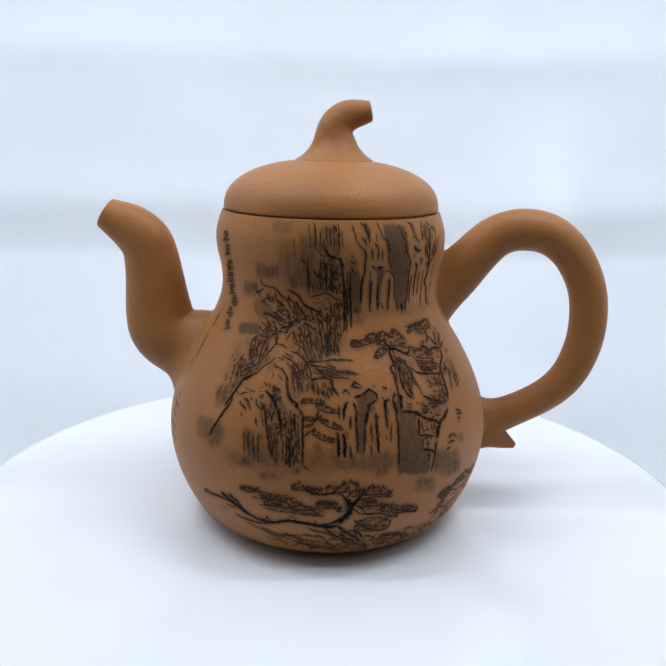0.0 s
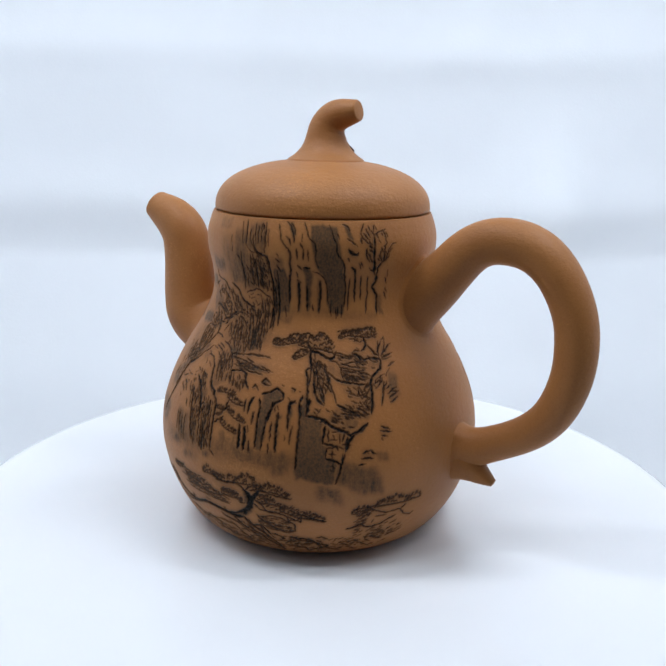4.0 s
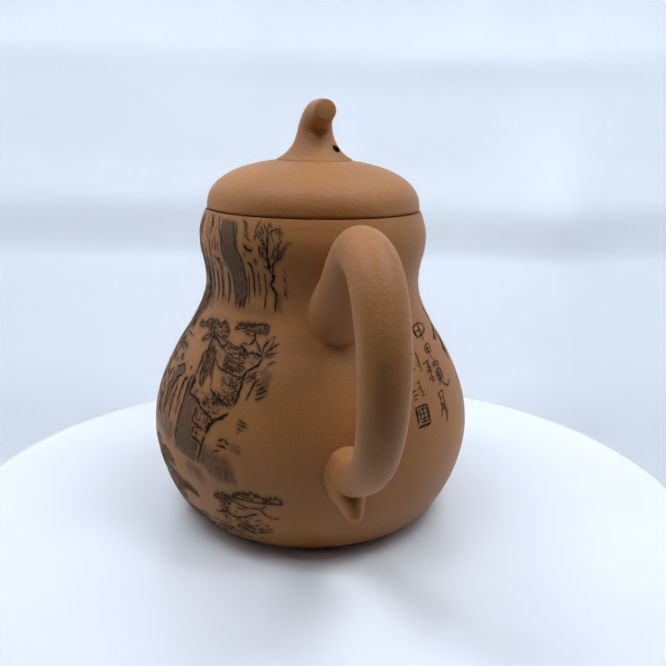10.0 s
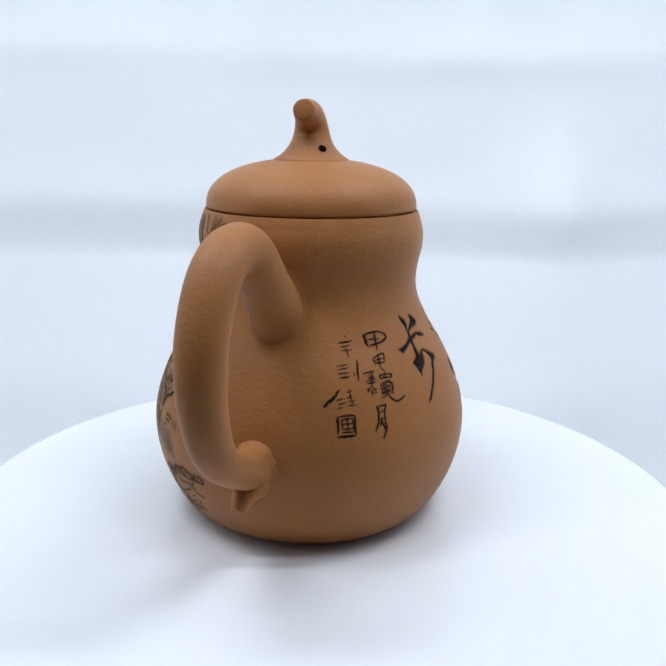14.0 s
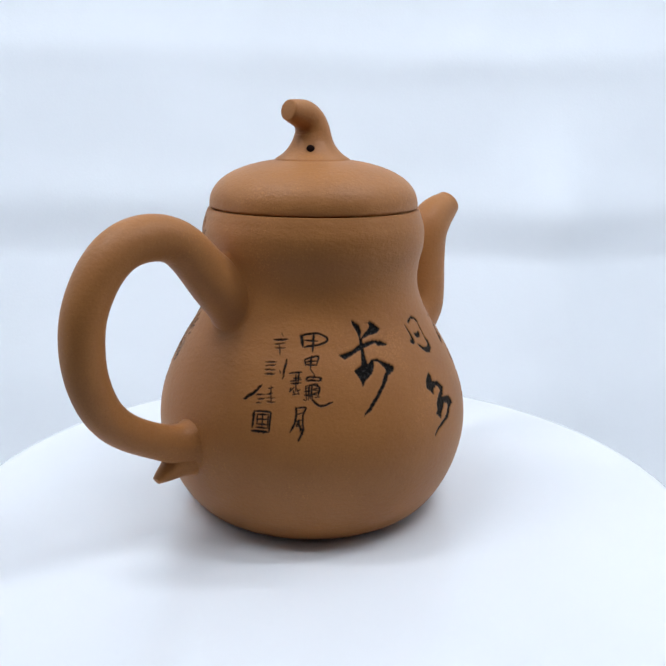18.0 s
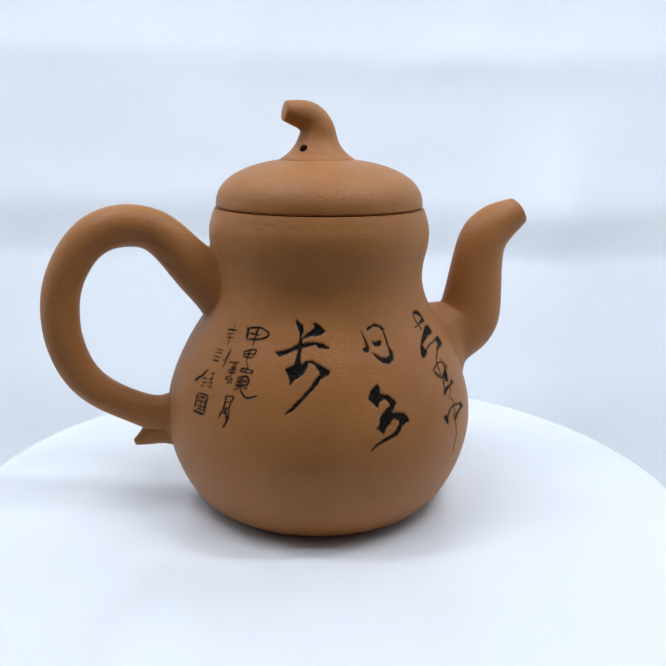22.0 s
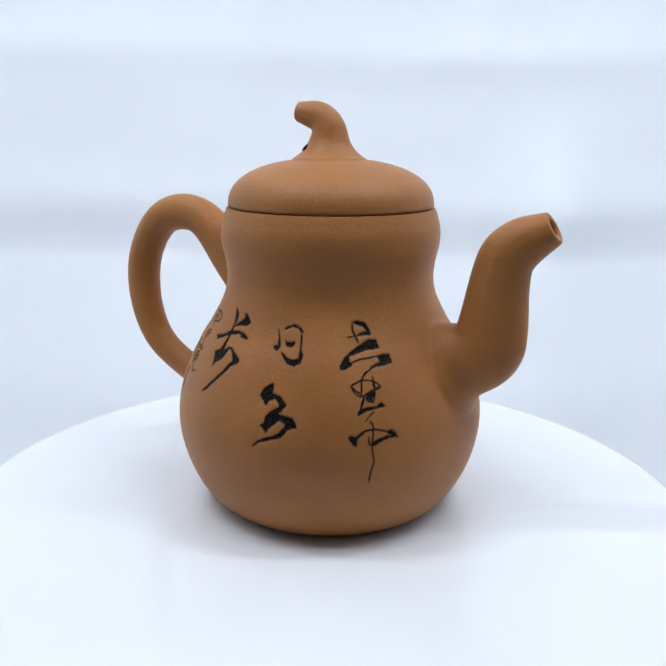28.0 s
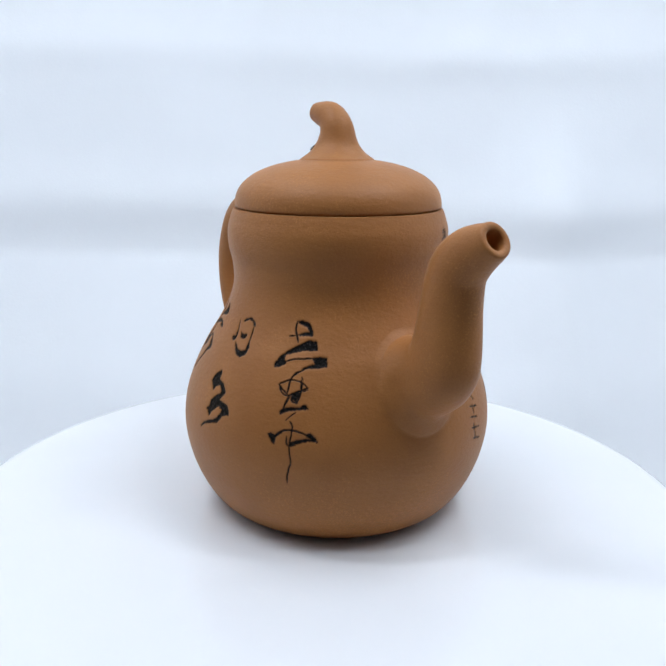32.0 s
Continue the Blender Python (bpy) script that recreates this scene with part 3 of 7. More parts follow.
fill((-121.39, 52.09), (-119.33, 52.12), (-115.77, 52.76), (-112.06, 53.88), (-107.60, 54.46), (-104.37, 54.62), (-102.20, 54.22), (-101.47, 54.46), (-100.95, 54.05), (-97.90, 53.27), (-100.29, 53.04), (-103.10, 53.27), (-104.22, 53.89), (-107.14, 53.57), (-110.31, 53.05), (-113.39, 52.43), (-116.96, 51.50), (-119.28, 51.01))
fill((-111.42, 55.34), (-109.88, 55.48), (-110.23, 51.46), (-109.87, 49.87), (-110.80, 49.25), (-112.47, 49.43), (-111.82, 51.47))
fill((-115.86, 48.34), (-113.62, 49.13), (-111.88, 49.74), (-109.63, 49.55), (-107.75, 50.46), (-106.96, 49.97), (-107.34, 48.86), (-108.80, 47.30), (-111.08, 46.38), (-112.46, 45.76), (-113.32, 44.64), (-114.02, 46.42))
fill((-108.33, 50.48), (-105.38, 50.49), (-102.64, 49.61), (-98.55, 48.29), (-99.03, 47.34), (-102.29, 46.36), (-103.70, 44.97), (-106.73, 42.83), (-109.51, 40.81), (-111.60, 39.21), (-114.55, 38.10), (-114.05, 38.59), (-111.53, 40.52), (-108.85, 42.41), (-105.97, 44.41), (-104.27, 46.29), (-102.62, 47.35), (-102.97, 48.34), (-105.23, 49.86), (-107.82, 50.09))
pen("engraved_character", "small black carved date character")
fill((-137.58, 56.50), (-136.33, 56.66), (-135.81, 54.91), (-135.86, 53.66), (-137.01, 54.60))
line(0.32, 0.32, (-136.7, 56.4), (-131.9, 56.8), (-128.3, 56.6), (-125.6, 55.4), (-129.2, 54.3), (-132.3, 54.1), (-135.6, 53.7))
line(0.32, 0.32, (-131.6, 56.7), (-132.1, 52.8))
line(0.28, 0.28, (-135.5, 55.3), (-130.0, 55.1))
pen("engraved_character", "small black carved date character")
line(0.28, 0.28, (-135.2, 51.0), (-134.7, 49.8))
line(0.28, 0.28, (-135.2, 51.1), (-132.6, 51.5), (-129.7, 51.7), (-130.5, 49.9))
line(0.25, 0.25, (-134.7, 50.0), (-130.5, 49.9))
line(0.25, 0.25, (-134.6, 50.6), (-130.4, 50.8))
line(0.28, 0.28, (-132.5, 51.9), (-132.9, 49.0))
line(0.16, 0.16, (-132.9, 49.0), (-131.4, 47.9))
pen("engraved_character", "small black carved date character")
line(0.17, 0.17, (-140.7, 48.0), (-136.3, 48.4))
line(0.17, 0.17, (-140.1, 46.3), (-136.2, 46.7))
line(0.17, 0.17, (-138.3, 47.8), (-137.9, 44.1))
line(0.17, 0.17, (-140.1, 44.0), (-138.7, 45.0))
line(0.17, 0.17, (-137.5, 44.6), (-136.7, 43.5))
line(0.17, 0.17, (-138.9, 43.4), (-137.1, 43.6))
line(0.17, 0.17, (-134.2, 46.5), (-128.8, 46.5))
line(0.17, 0.17, (-134.5, 45.2), (-134.0, 42.4))
line(0.17, 0.17, (-134.5, 45.3), (-130.7, 45.8), (-130.0, 45.2))
line(0.17, 0.17, (-132.3, 45.6), (-132.1, 42.2))
line(0.17, 0.17, (-134.5, 44.2), (-132.2, 44.3))
line(0.17, 0.17, (-134.5, 43.3), (-132.2, 43.3))
line(0.17, 0.17, (-131.5, 44.7), (-129.2, 44.9))
line(0.17, 0.17, (-131.5, 43.8), (-129.6, 44.0))
line(0.17, 0.17, (-131.1, 42.9), (-129.6, 43.0))
line(0.28, 0.28, (-138.8, 48.2), (-136.1, 48.3))
line(0.25, 0.25, (-137.2, 48.1), (-137.3, 45.7))
line(0.25, 0.25, (-139.1, 46.9), (-136.5, 47.1))
line(0.25, 0.25, (-139.8, 45.8), (-136.2, 46.0))
line(0.25, 0.25, (-139.8, 44.8), (-140.0, 44.0))
line(0.25, 0.25, (-138.8, 44.3), (-138.3, 43.4))
line(0.28, 0.28, (-137.5, 44.2), (-136.5, 44.5))
line(0.25, 0.25, (-134.4, 46.7), (-133.3, 47.3), (-129.1, 47.1), (-129.7, 46.5))
line(0.25, 0.25, (-133.9, 46.6), (-131.0, 46.7))
line(0.25, 0.25, (-131.4, 47.9), (-131.7, 47.0))
line(0.25, 0.25, (-133.2, 45.6), (-133.4, 42.4))
line(0.22, 0.22, (-134.5, 44.9), (-133.5, 45.0))
line(0.22, 0.22, (-134.8, 44.1), (-133.5, 44.3))
line(0.22, 0.22, (-134.8, 43.4), (-133.6, 43.5))
line(0.22, 0.22, (-135.1, 42.4), (-134.2, 42.1))
line(0.25, 0.25, (-132.1, 45.6), (-132.7, 42.6))
line(0.25, 0.25, (-132.1, 45.6), (-129.6, 45.1), (-130.1, 43.1))
line(0.22, 0.22, (-132.2, 44.6), (-130.0, 44.3))
line(0.22, 0.22, (-132.3, 43.6), (-130.3, 43.4))
line(0.32, 0.32, (-132.2, 42.5), (-130.1, 41.2), (-128.2, 41.0), (-125.1, 41.8))
pen("engraved_character", "small black carved date character")
line(0.17, 0.17, (-137.5, 38.9), (-135.0, 39.5))
line(0.17, 0.17, (-137.7, 37.5), (-135.3, 37.8))
line(0.17, 0.17, (-136.4, 37.9), (-135.9, 35.2))
line(0.28, 0.28, (-137.6, 40.6), (-137.4, 39.5), (-137.8, 37.0), (-139.2, 34.9))
line(0.25, 0.25, (-137.3, 40.5), (-134.2, 40.6), (-135.0, 39.2), (-135.1, 36.9), (-134.7, 35.7))
fill((-135.10, 36.28), (-134.43, 35.63), (-135.37, 34.01), (-136.50, 32.69), (-136.49, 33.35), (-135.80, 34.34))
line(0.25, 0.25, (-137.2, 36.3), (-136.4, 37.8))
line(0.28, 0.28, (-136.9, 37.3), (-135.1, 35.0))
line(0.25, 0.25, (-137.2, 36.3), (-135.3, 36.6))
pen("engraved_mark", "small black carved bars")
line(0.28, 0.28, (-149.1, 55.0), (-142.8, 55.3))
line(0.25, 0.25, (-145.9, 56.7), (-145.2, 55.9))
line(0.25, 0.25, (-148.3, 54.1), (-143.8, 54.4))
line(0.25, 0.25, (-147.8, 53.2), (-143.7, 53.4))
line(0.25, 0.25, (-146.2, 54.0), (-145.4, 51.7))
pen("engraved_mark", "small black carved bars")
line(0.28, 0.28, (-150.9, 50.0), (-146.2, 50.3))
line(0.25, 0.25, (-150.4, 49.3), (-146.3, 49.6))
line(0.25, 0.25, (-150.5, 48.4), (-146.2, 48.5))
line(0.32, 0.32, (-150.2, 47.5), (-146.3, 47.6))
line(0.35, 0.22, (-142.4, 51.0), (-142.7, 49.0), (-143.1, 46.6))
line(0.25, 0.25, (-144.6, 48.5), (-144.2, 47.8))
pen("engraved_mark", "small black carved bars")
line(0.38, 0.28, (-156.5, 41.4), (-153.6, 42.8), (-150.4, 45.1))
line(0.28, 0.28, (-152.1, 42.7), (-149.1, 43.0))
line(0.28, 0.28, (-151.4, 41.8), (-148.7, 42.1))
line(0.28, 0.28, (-151.7, 40.9), (-149.8, 41.0))
line(0.28, 0.28, (-148.0, 44.3), (-146.0, 44.7))
line(0.28, 0.28, (-148.3, 43.1), (-146.1, 43.3))
line(0.28, 0.28, (-148.2, 42.1), (-145.3, 42.4))
line(0.28, 0.28, (-147.9, 41.4), (-145.0, 41.6))
line(0.25, 0.25, (-147.1, 45.0), (-146.4, 41.4))
pen("engraved_seal", "small square carved seal frame with bars")
line(0.38, 0.38, (-151.9, 39.0), (-152.0, 35.3))
line(0.28, 0.28, (-152.0, 39.1), (-146.7, 39.2), (-145.9, 38.6))
line(0.32, 0.32, (-146.1, 38.8), (-146.1, 34.6))
line(0.38, 0.38, (-152.2, 34.5), (-146.1, 34.6))
line(0.22, 0.22, (-150.7, 38.4), (-146.9, 38.6))
line(0.22, 0.22, (-150.8, 37.3), (-146.5, 37.5))
line(0.25, 0.25, (-150.6, 36.2), (-146.7, 36.3))
line(0.22, 0.22, (-150.6, 35.4), (-146.6, 35.5))
line(0.22, 0.22, (-150.7, 38.4), (-150.4, 36.2))
line(0.22, 0.22, (-146.9, 38.6), (-146.6, 35.5))
line(0.22, 0.22, (-148.8, 38.7), (-148.6, 35.5))
pen("engraved_mark", "tiny carved bars of small writing under the spout")
line(0.28, 0.28, (26.7, 37.2), (28.3, 35.7))
line(0.28, 0.28, (23.9, 34.9), (29.4, 34.0))
line(0.28, 0.28, (23.2, 32.2), (28.8, 31.2))
line(0.28, 0.28, (23.8, 29.2), (29.9, 28.2))
line(0.28, 0.28, (24.6, 26.0), (30.3, 25.1))
line(0.28, 0.28, (25.3, 30.0), (26.1, 25.5))
line(0.28, 0.28, (25.8, 35.6), (26.2, 32.7))
pen("engraved_cliff", "carved and inked vertical cliff face under the lid")
wash(0.6, (47.8, 67.9), (57.9, 69.0), (58.4, 66.5), (50.4, 65.6))
pen("engraved_mountain", "carved and inked rocky mountain ridge")
line(0.26, 0.26, (56.7, 66.8), (57.3, 66.1), (61.9, 67.4))
line(0.23, 0.23, (69.2, 67.7), (70.9, 66.7), (73.9, 66.0))
line(0.23, 0.23, (62.2, 54.9), (62.9, 52.6), (64.0, 50.1))
line(0.19, 0.19, (64.6, 53.4), (65.3, 51.2))
line(0.19, 0.19, (66.6, 53.6), (66.2, 51.9))
line(0.19, 0.19, (66.6, 52.3), (66.6, 50.7))
line(0.32, 0.32, (57.8, 40.0), (59.9, 42.8), (62.5, 46.4), (66.2, 47.7))
line(0.23, 0.23, (62.9, 46.8), (67.3, 48.2), (69.5, 50.0), (72.2, 51.1), (73.6, 52.2))
line(0.19, 0.19, (65.3, 49.6), (67.8, 51.1), (68.8, 52.5))
line(0.23, 0.23, (62.9, 50.3), (65.7, 49.9))
line(0.19, 0.19, (81.6, 48.8), (83.5, 45.5))
line(0.19, 0.19, (84.1, 48.6), (84.5, 45.8))
line(0.26, 0.26, (88.7, 48.3), (91.4, 48.4), (94.1, 48.8), (96.4, 48.3), (97.0, 46.5), (99.0, 44.9))
line(0.19, 0.19, (89.5, 48.3), (90.5, 45.9))
line(0.19, 0.19, (90.8, 47.8), (92.2, 45.4))
line(0.19, 0.19, (87.9, 47.6), (87.9, 45.8))
line(0.19, 0.19, (89.1, 47.1), (90.1, 45.3))
line(0.23, 0.23, (92.6, 46.3), (93.9, 44.8))
line(0.23, 0.23, (94.7, 46.4), (95.5, 44.3))
line(0.19, 0.19, (93.7, 46.1), (94.7, 44.6))
line(0.19, 0.19, (96.0, 46.2), (96.4, 44.9))
line(0.39, 0.26, (65.6, 42.3), (67.2, 42.1))
line(0.36, 0.26, (65.0, 41.2), (66.7, 40.1))
line(0.23, 0.23, (62.8, 43.2), (65.9, 44.0))
line(0.23, 0.23, (66.4, 44.4), (68.6, 44.4))
line(0.23, 0.23, (64.6, 44.8), (66.2, 44.7))
line(0.26, 0.26, (70.5, 44.6), (71.4, 44.7))
line(0.29, 0.29, (71.3, 46.6), (73.7, 45.9))
line(0.26, 0.26, (75.5, 46.1), (77.6, 45.7))
line(0.26, 0.26, (71.0, 41.4), (72.5, 40.9))
line(0.26, 0.26, (72.6, 41.9), (73.8, 41.4))
line(0.36, 0.36, (73.0, 44.9), (75.4, 43.9), (77.2, 42.4), (77.9, 41.4))
line(0.39, 0.26, (81.8, 44.2), (84.3, 43.0), (84.4, 42.0))
hatch(0.23, 18, 1.2, (73.3, 46.5), (78.2, 45.7), (79.5, 42.7), (77.0, 43.1))
hatch(0.19, 14, -0.8, (58.4, 48.7), (65.3, 49.6), (70.5, 52.3), (68.9, 49.9), (62.3, 46.5), (58.1, 42.8))
hatch(0.19, 12, -1.2, (52.8, 50.7), (57.2, 53.3), (62.6, 50.6), (58.1, 47.3), (53.8, 43.5))
wash(0.6, (48.8, 57.7), (58.7, 59.2), (61.4, 57.6), (59.4, 55.6), (53.2, 55.6))
wash(0.65, (57.0, 49.9), (64.4, 50.5), (69.6, 52.5), (73.3, 52.5), (69.5, 50.0), (66.2, 47.7), (62.3, 46.5), (59.0, 44.7))
wash(0.6, (51.7, 43.5), (62.3, 46.5), (57.8, 40.0), (53.9, 39.3))
wash(0.4, (52.8, 50.7), (58.0, 52.7), (64.0, 50.1), (58.4, 48.7), (54.7, 45.4), (52.8, 44.4))
wash(0.5, (80.0, 47.1), (89.0, 47.7), (89.5, 45.9), (82.5, 43.6))
wash(0.5, (73.3, 46.5), (77.9, 45.1), (78.7, 43.2), (76.1, 43.6))
wash(0.45, (56.1, 54.9), (60.9, 56.1), (64.6, 53.4), (64.7, 50.2), (61.8, 50.5))
hatch(0.23, 14, -0.9, (58.9, 55.2), (66.6, 55.9), (69.3, 54.8), (66.5, 51.7), (63.3, 50.7))
hatch(0.23, 16, 1.2, (89.0, 47.7), (96.4, 48.0), (97.4, 45.6), (90.7, 45.0))
hatch(0.26, 10, 0.9, (61.8, 43.4), (71.3, 44.4), (76.4, 41.7), (65.5, 40.3))
pen("engraved_pine", "carved pine with a flat layered crown")
pad(1.8, (104.7, 55.4), (108.0, 55.2), (114.2, 56.0), lobed=True)
pen("engraved_rock", "carved overhanging rock with hatched side")
line(0.32, 0.32, (140.4, 38.7), (137.1, 37.0), (134.4, 36.7))
line(0.32, 0.32, (126.0, 39.7), (129.2, 38.3), (134.4, 37.0))
line(0.29, 0.29, (125.5, 40.1), (127.0, 38.9))
wash(0.5, (126.0, 39.7), (130.4, 42.5), (138.5, 39.3), (135.1, 37.0))
hatch(0.29, 12, 0.5, (129.2, 42.6), (137.2, 39.6), (135.2, 37.3), (128.2, 39.1))
pen("engraved_house", "tiny carved houses under the rock")
line(0.30, 0.30, (125.2, 39.6), (127.0, 39.6), (128.7, 38.5), (132.8, 37.1), (135.9, 36.1))
line(0.34, 0.34, (126.8, 38.5), (125.9, 34.8))
line(0.30, 0.30, (125.9, 34.8), (130.3, 34.1), (130.8, 33.3))
line(0.23, 0.23, (127.9, 37.8), (127.7, 35.2))
line(0.23, 0.23, (129.0, 37.3), (130.9, 37.3))
line(0.23, 0.23, (129.2, 36.6), (129.9, 35.5))
line(0.23, 0.23, (128.3, 35.5), (130.5, 35.5))
line(0.23, 0.23, (131.4, 36.7), (131.3, 34.8))
line(0.34, 0.34, (132.7, 36.9), (132.3, 35.1))
line(0.34, 0.34, (133.8, 36.0), (133.0, 33.4))
line(0.26, 0.26, (127.2, 33.7), (127.0, 31.4))
line(0.26, 0.26, (127.0, 31.4), (132.0, 30.0))
line(0.26, 0.26, (132.0, 30.0), (132.2, 32.3))
line(0.23, 0.23, (127.2, 33.7), (130.2, 33.8))
line(0.23, 0.23, (127.9, 32.4), (130.0, 32.2))
line(0.23, 0.23, (128.9, 33.1), (129.0, 31.5))
line(0.41, 0.41, (136.0, 36.4), (134.3, 35.2), (133.2, 32.9))
line(0.30, 0.30, (132.8, 32.1), (131.3, 28.2), (130.5, 26.2), (130.0, 25.0))
line(0.34, 0.34, (140.7, 38.9), (138.4, 37.3), (135.9, 36.3))
line(0.26, 0.26, (130.9, 34.1), (132.7, 33.5))
line(0.26, 0.26, (132.2, 34.5), (134.8, 34.3))
line(0.19, 0.19, (128.6, 29.5), (129.8, 29.0))
line(0.19, 0.19, (128.3, 28.7), (129.2, 28.2))
line(0.23, 0.23, (129.2, 29.9), (129.5, 28.2))
wash(0.6, (131.5, 37.1), (135.9, 36.1), (133.2, 32.9), (132.1, 33.9))
pen("engraved_waterfall", "carved and inked falls between the rocks")
line(0.23, 0.23, (98.7, 42.7), (98.7, 40.9))
line(0.38, 0.26, (101.7, 43.5), (100.7, 42.4), (100.5, 40.2))
line(0.23, 0.23, (102.7, 40.6), (102.7, 38.1))
line(0.26, 0.26, (104.0, 43.5), (104.6, 41.7), (104.4, 38.8), (104.6, 35.5), (104.5, 32.5))
line(0.26, 0.26, (108.6, 43.1), (108.8, 41.7), (107.6, 39.6), (106.8, 35.5), (106.6, 32.1))
line(0.23, 0.23, (110.5, 42.4), (111.3, 41.7))
line(0.38, 0.30, (111.3, 41.0), (111.1, 37.3), (111.2, 32.1))
line(0.26, 0.26, (110.2, 42.1), (109.9, 41.0))
line(0.23, 0.23, (109.3, 38.8), (109.2, 34.8))
line(0.23, 0.23, (108.9, 34.0), (108.9, 31.7))
line(0.38, 0.23, (116.4, 43.7), (114.9, 43.0), (114.6, 40.2), (114.9, 37.2))
line(0.30, 0.30, (114.6, 43.4), (117.0, 43.3))
line(0.23, 0.23, (116.1, 38.3), (115.5, 34.2))
line(0.23, 0.23, (114.0, 36.1), (114.2, 35.0))
line(0.26, 0.26, (118.7, 42.9), (118.5, 38.9), (118.1, 33.3), (117.8, 28.5))
line(0.41, 0.41, (121.3, 44.2), (120.8, 41.0))
line(0.34, 0.34, (120.8, 40.8), (125.3, 39.9))
line(0.38, 0.38, (98.3, 37.2), (98.8, 33.9), (98.6, 31.6))
line(0.34, 0.34, (100.2, 36.9), (100.8, 34.4), (100.4, 31.7))
line(0.23, 0.23, (102.4, 34.0), (102.6, 31.7))
line(0.23, 0.23, (101.2, 37.3), (101.6, 35.9))
line(0.29, 0.29, (104.4, 44.5), (107.7, 45.2), (109.7, 46.1), (112.2, 45.0), (112.3, 43.8))
line(0.32, 0.32, (112.2, 45.0), (112.3, 43.8))
line(0.29, 0.29, (112.3, 43.8), (109.5, 42.8), (108.4, 40.8), (107.8, 38.8))
line(0.29, 0.29, (103.2, 47.0), (104.9, 47.8), (107.2, 46.7))
line(0.25, 0.25, (103.5, 46.8), (106.9, 46.4))
line(0.29, 0.29, (100.2, 45.5), (101.3, 46.2), (102.7, 45.2))
line(0.25, 0.25, (114.6, 46.3), (116.3, 46.1), (115.9, 45.6))
line(0.21, 0.21, (111.2, 46.9), (112.0, 46.7))
line(0.21, 0.21, (114.0, 44.3), (114.5, 43.8))
line(0.18, 0.18, (117.7, 45.7), (118.3, 45.6))
line(0.29, 0.29, (119.0, 44.9), (118.1, 43.3), (118.3, 40.5))
line(0.27, 0.27, (98.9, 42.8), (98.9, 40.2))
line(0.30, 0.20, (101.9, 43.5), (100.7, 42.2), (100.4, 39.9))
line(0.20, 0.20, (102.3, 40.3), (102.4, 37.7))
line(0.27, 0.27, (98.4, 36.3), (98.6, 31.6))
line(0.30, 0.30, (100.4, 37.0), (100.6, 31.3))
line(0.20, 0.20, (102.3, 33.4), (102.4, 31.3))
wash(0.95, (104.7, 44.5), (107.7, 45.2), (109.7, 46.1), (112.1, 44.8), (110.9, 43.2), (108.7, 42.2), (107.6, 36.7), (107.3, 33.6), (104.8, 33.6), (104.5, 41.5))
wash(0.95, (118.9, 44.6), (120.5, 45.2), (120.8, 40.7), (120.3, 39.7), (118.2, 39.8))
wash(0.8, (103.5, 47.0), (104.9, 47.8), (107.2, 46.6), (104.9, 46.3))
wash(0.6, (100.2, 45.5), (101.3, 46.1), (102.7, 45.2))
wash(0.7, (114.9, 46.2), (116.2, 46.0), (115.7, 45.5), (114.6, 45.7))
wash(0.95, (104.5, 41.0), (107.4, 40.3), (106.7, 35.5), (106.5, 31.9), (104.5, 32.1), (104.4, 38.8))
wash(0.9, (118.8, 42.9), (120.8, 40.8), (125.8, 39.7), (125.7, 34.8), (127.2, 34.1), (127.0, 31.2), (124.7, 27.5), (119.2, 26.3), (118.0, 26.0), (117.7, 33.3))
wash(0.7, (124.7, 32.0), (130.5, 30.1), (129.8, 26.7), (124.7, 27.1))
wash(0.62, (130.3, 24.9), (131.7, 28.6), (134.2, 29.5), (143.3, 28.3), (143.5, 21.0), (137.4, 22.3), (133.2, 24.0))
wash(0.6, (124.4, 22.2), (127.1, 24.2), (132.0, 23.3), (131.1, 21.1))
wash(0.5, (142.9, 32.2), (146.8, 31.9), (147.4, 29.6), (143.4, 30.0))
wash(0.55, (107.1, 31.7), (114.9, 32.3), (115.0, 26.6), (110.8, 26.4))
wash(0.45, (97.8, 31.6), (104.5, 32.1), (104.6, 28.9), (98.4, 28.9))
wash(0.4, (93.0, 33.3), (96.7, 34.2), (96.8, 30.8), (93.2, 30.2))
wash(0.6, (111.0, 40.6), (112.1, 40.6), (111.8, 31.6), (111.0, 31.7))
wash(0.7, (114.5, 42.7), (116.0, 42.6), (115.1, 37.2), (114.3, 40.2))
wash(0.5, (99.7, 36.6), (101.3, 36.6), (101.5, 31.7), (99.9, 31.6))
wash(0.45, (92.4, 34.8), (93.8, 34.8), (94.1, 31.1), (92.7, 31.0))
wash(0.35, (88.8, 31.4), (103.7, 32.1), (103.8, 29.2), (89.9, 28.6))
wash(0.5, (95.9, 34.9), (97.1, 34.9), (97.3, 31.5), (96.2, 31.6))
pen("engraved_grass", "tiny carved tufts on the bare clay")
line(0.30, 0.30, (145.1, 37.9), (148.2, 37.0))
line(0.30, 0.30, (144.7, 36.9), (148.8, 36.4))
line(0.30, 0.30, (145.1, 35.9), (147.1, 35.5))
line(0.30, 0.30, (145.3, 35.4), (145.5, 34.7))
line(0.34, 0.34, (138.0, 31.0), (141.2, 31.0))
line(0.34, 0.34, (138.5, 32.1), (140.8, 32.8))
line(0.30, 0.30, (140.0, 32.7), (140.6, 32.0))
line(0.30, 0.30, (137.2, 29.4), (139.6, 29.6))
line(0.34, 0.34, (140.8, 32.8), (142.8, 31.6))
line(0.30, 0.30, (140.1, 31.0), (141.9, 30.7))
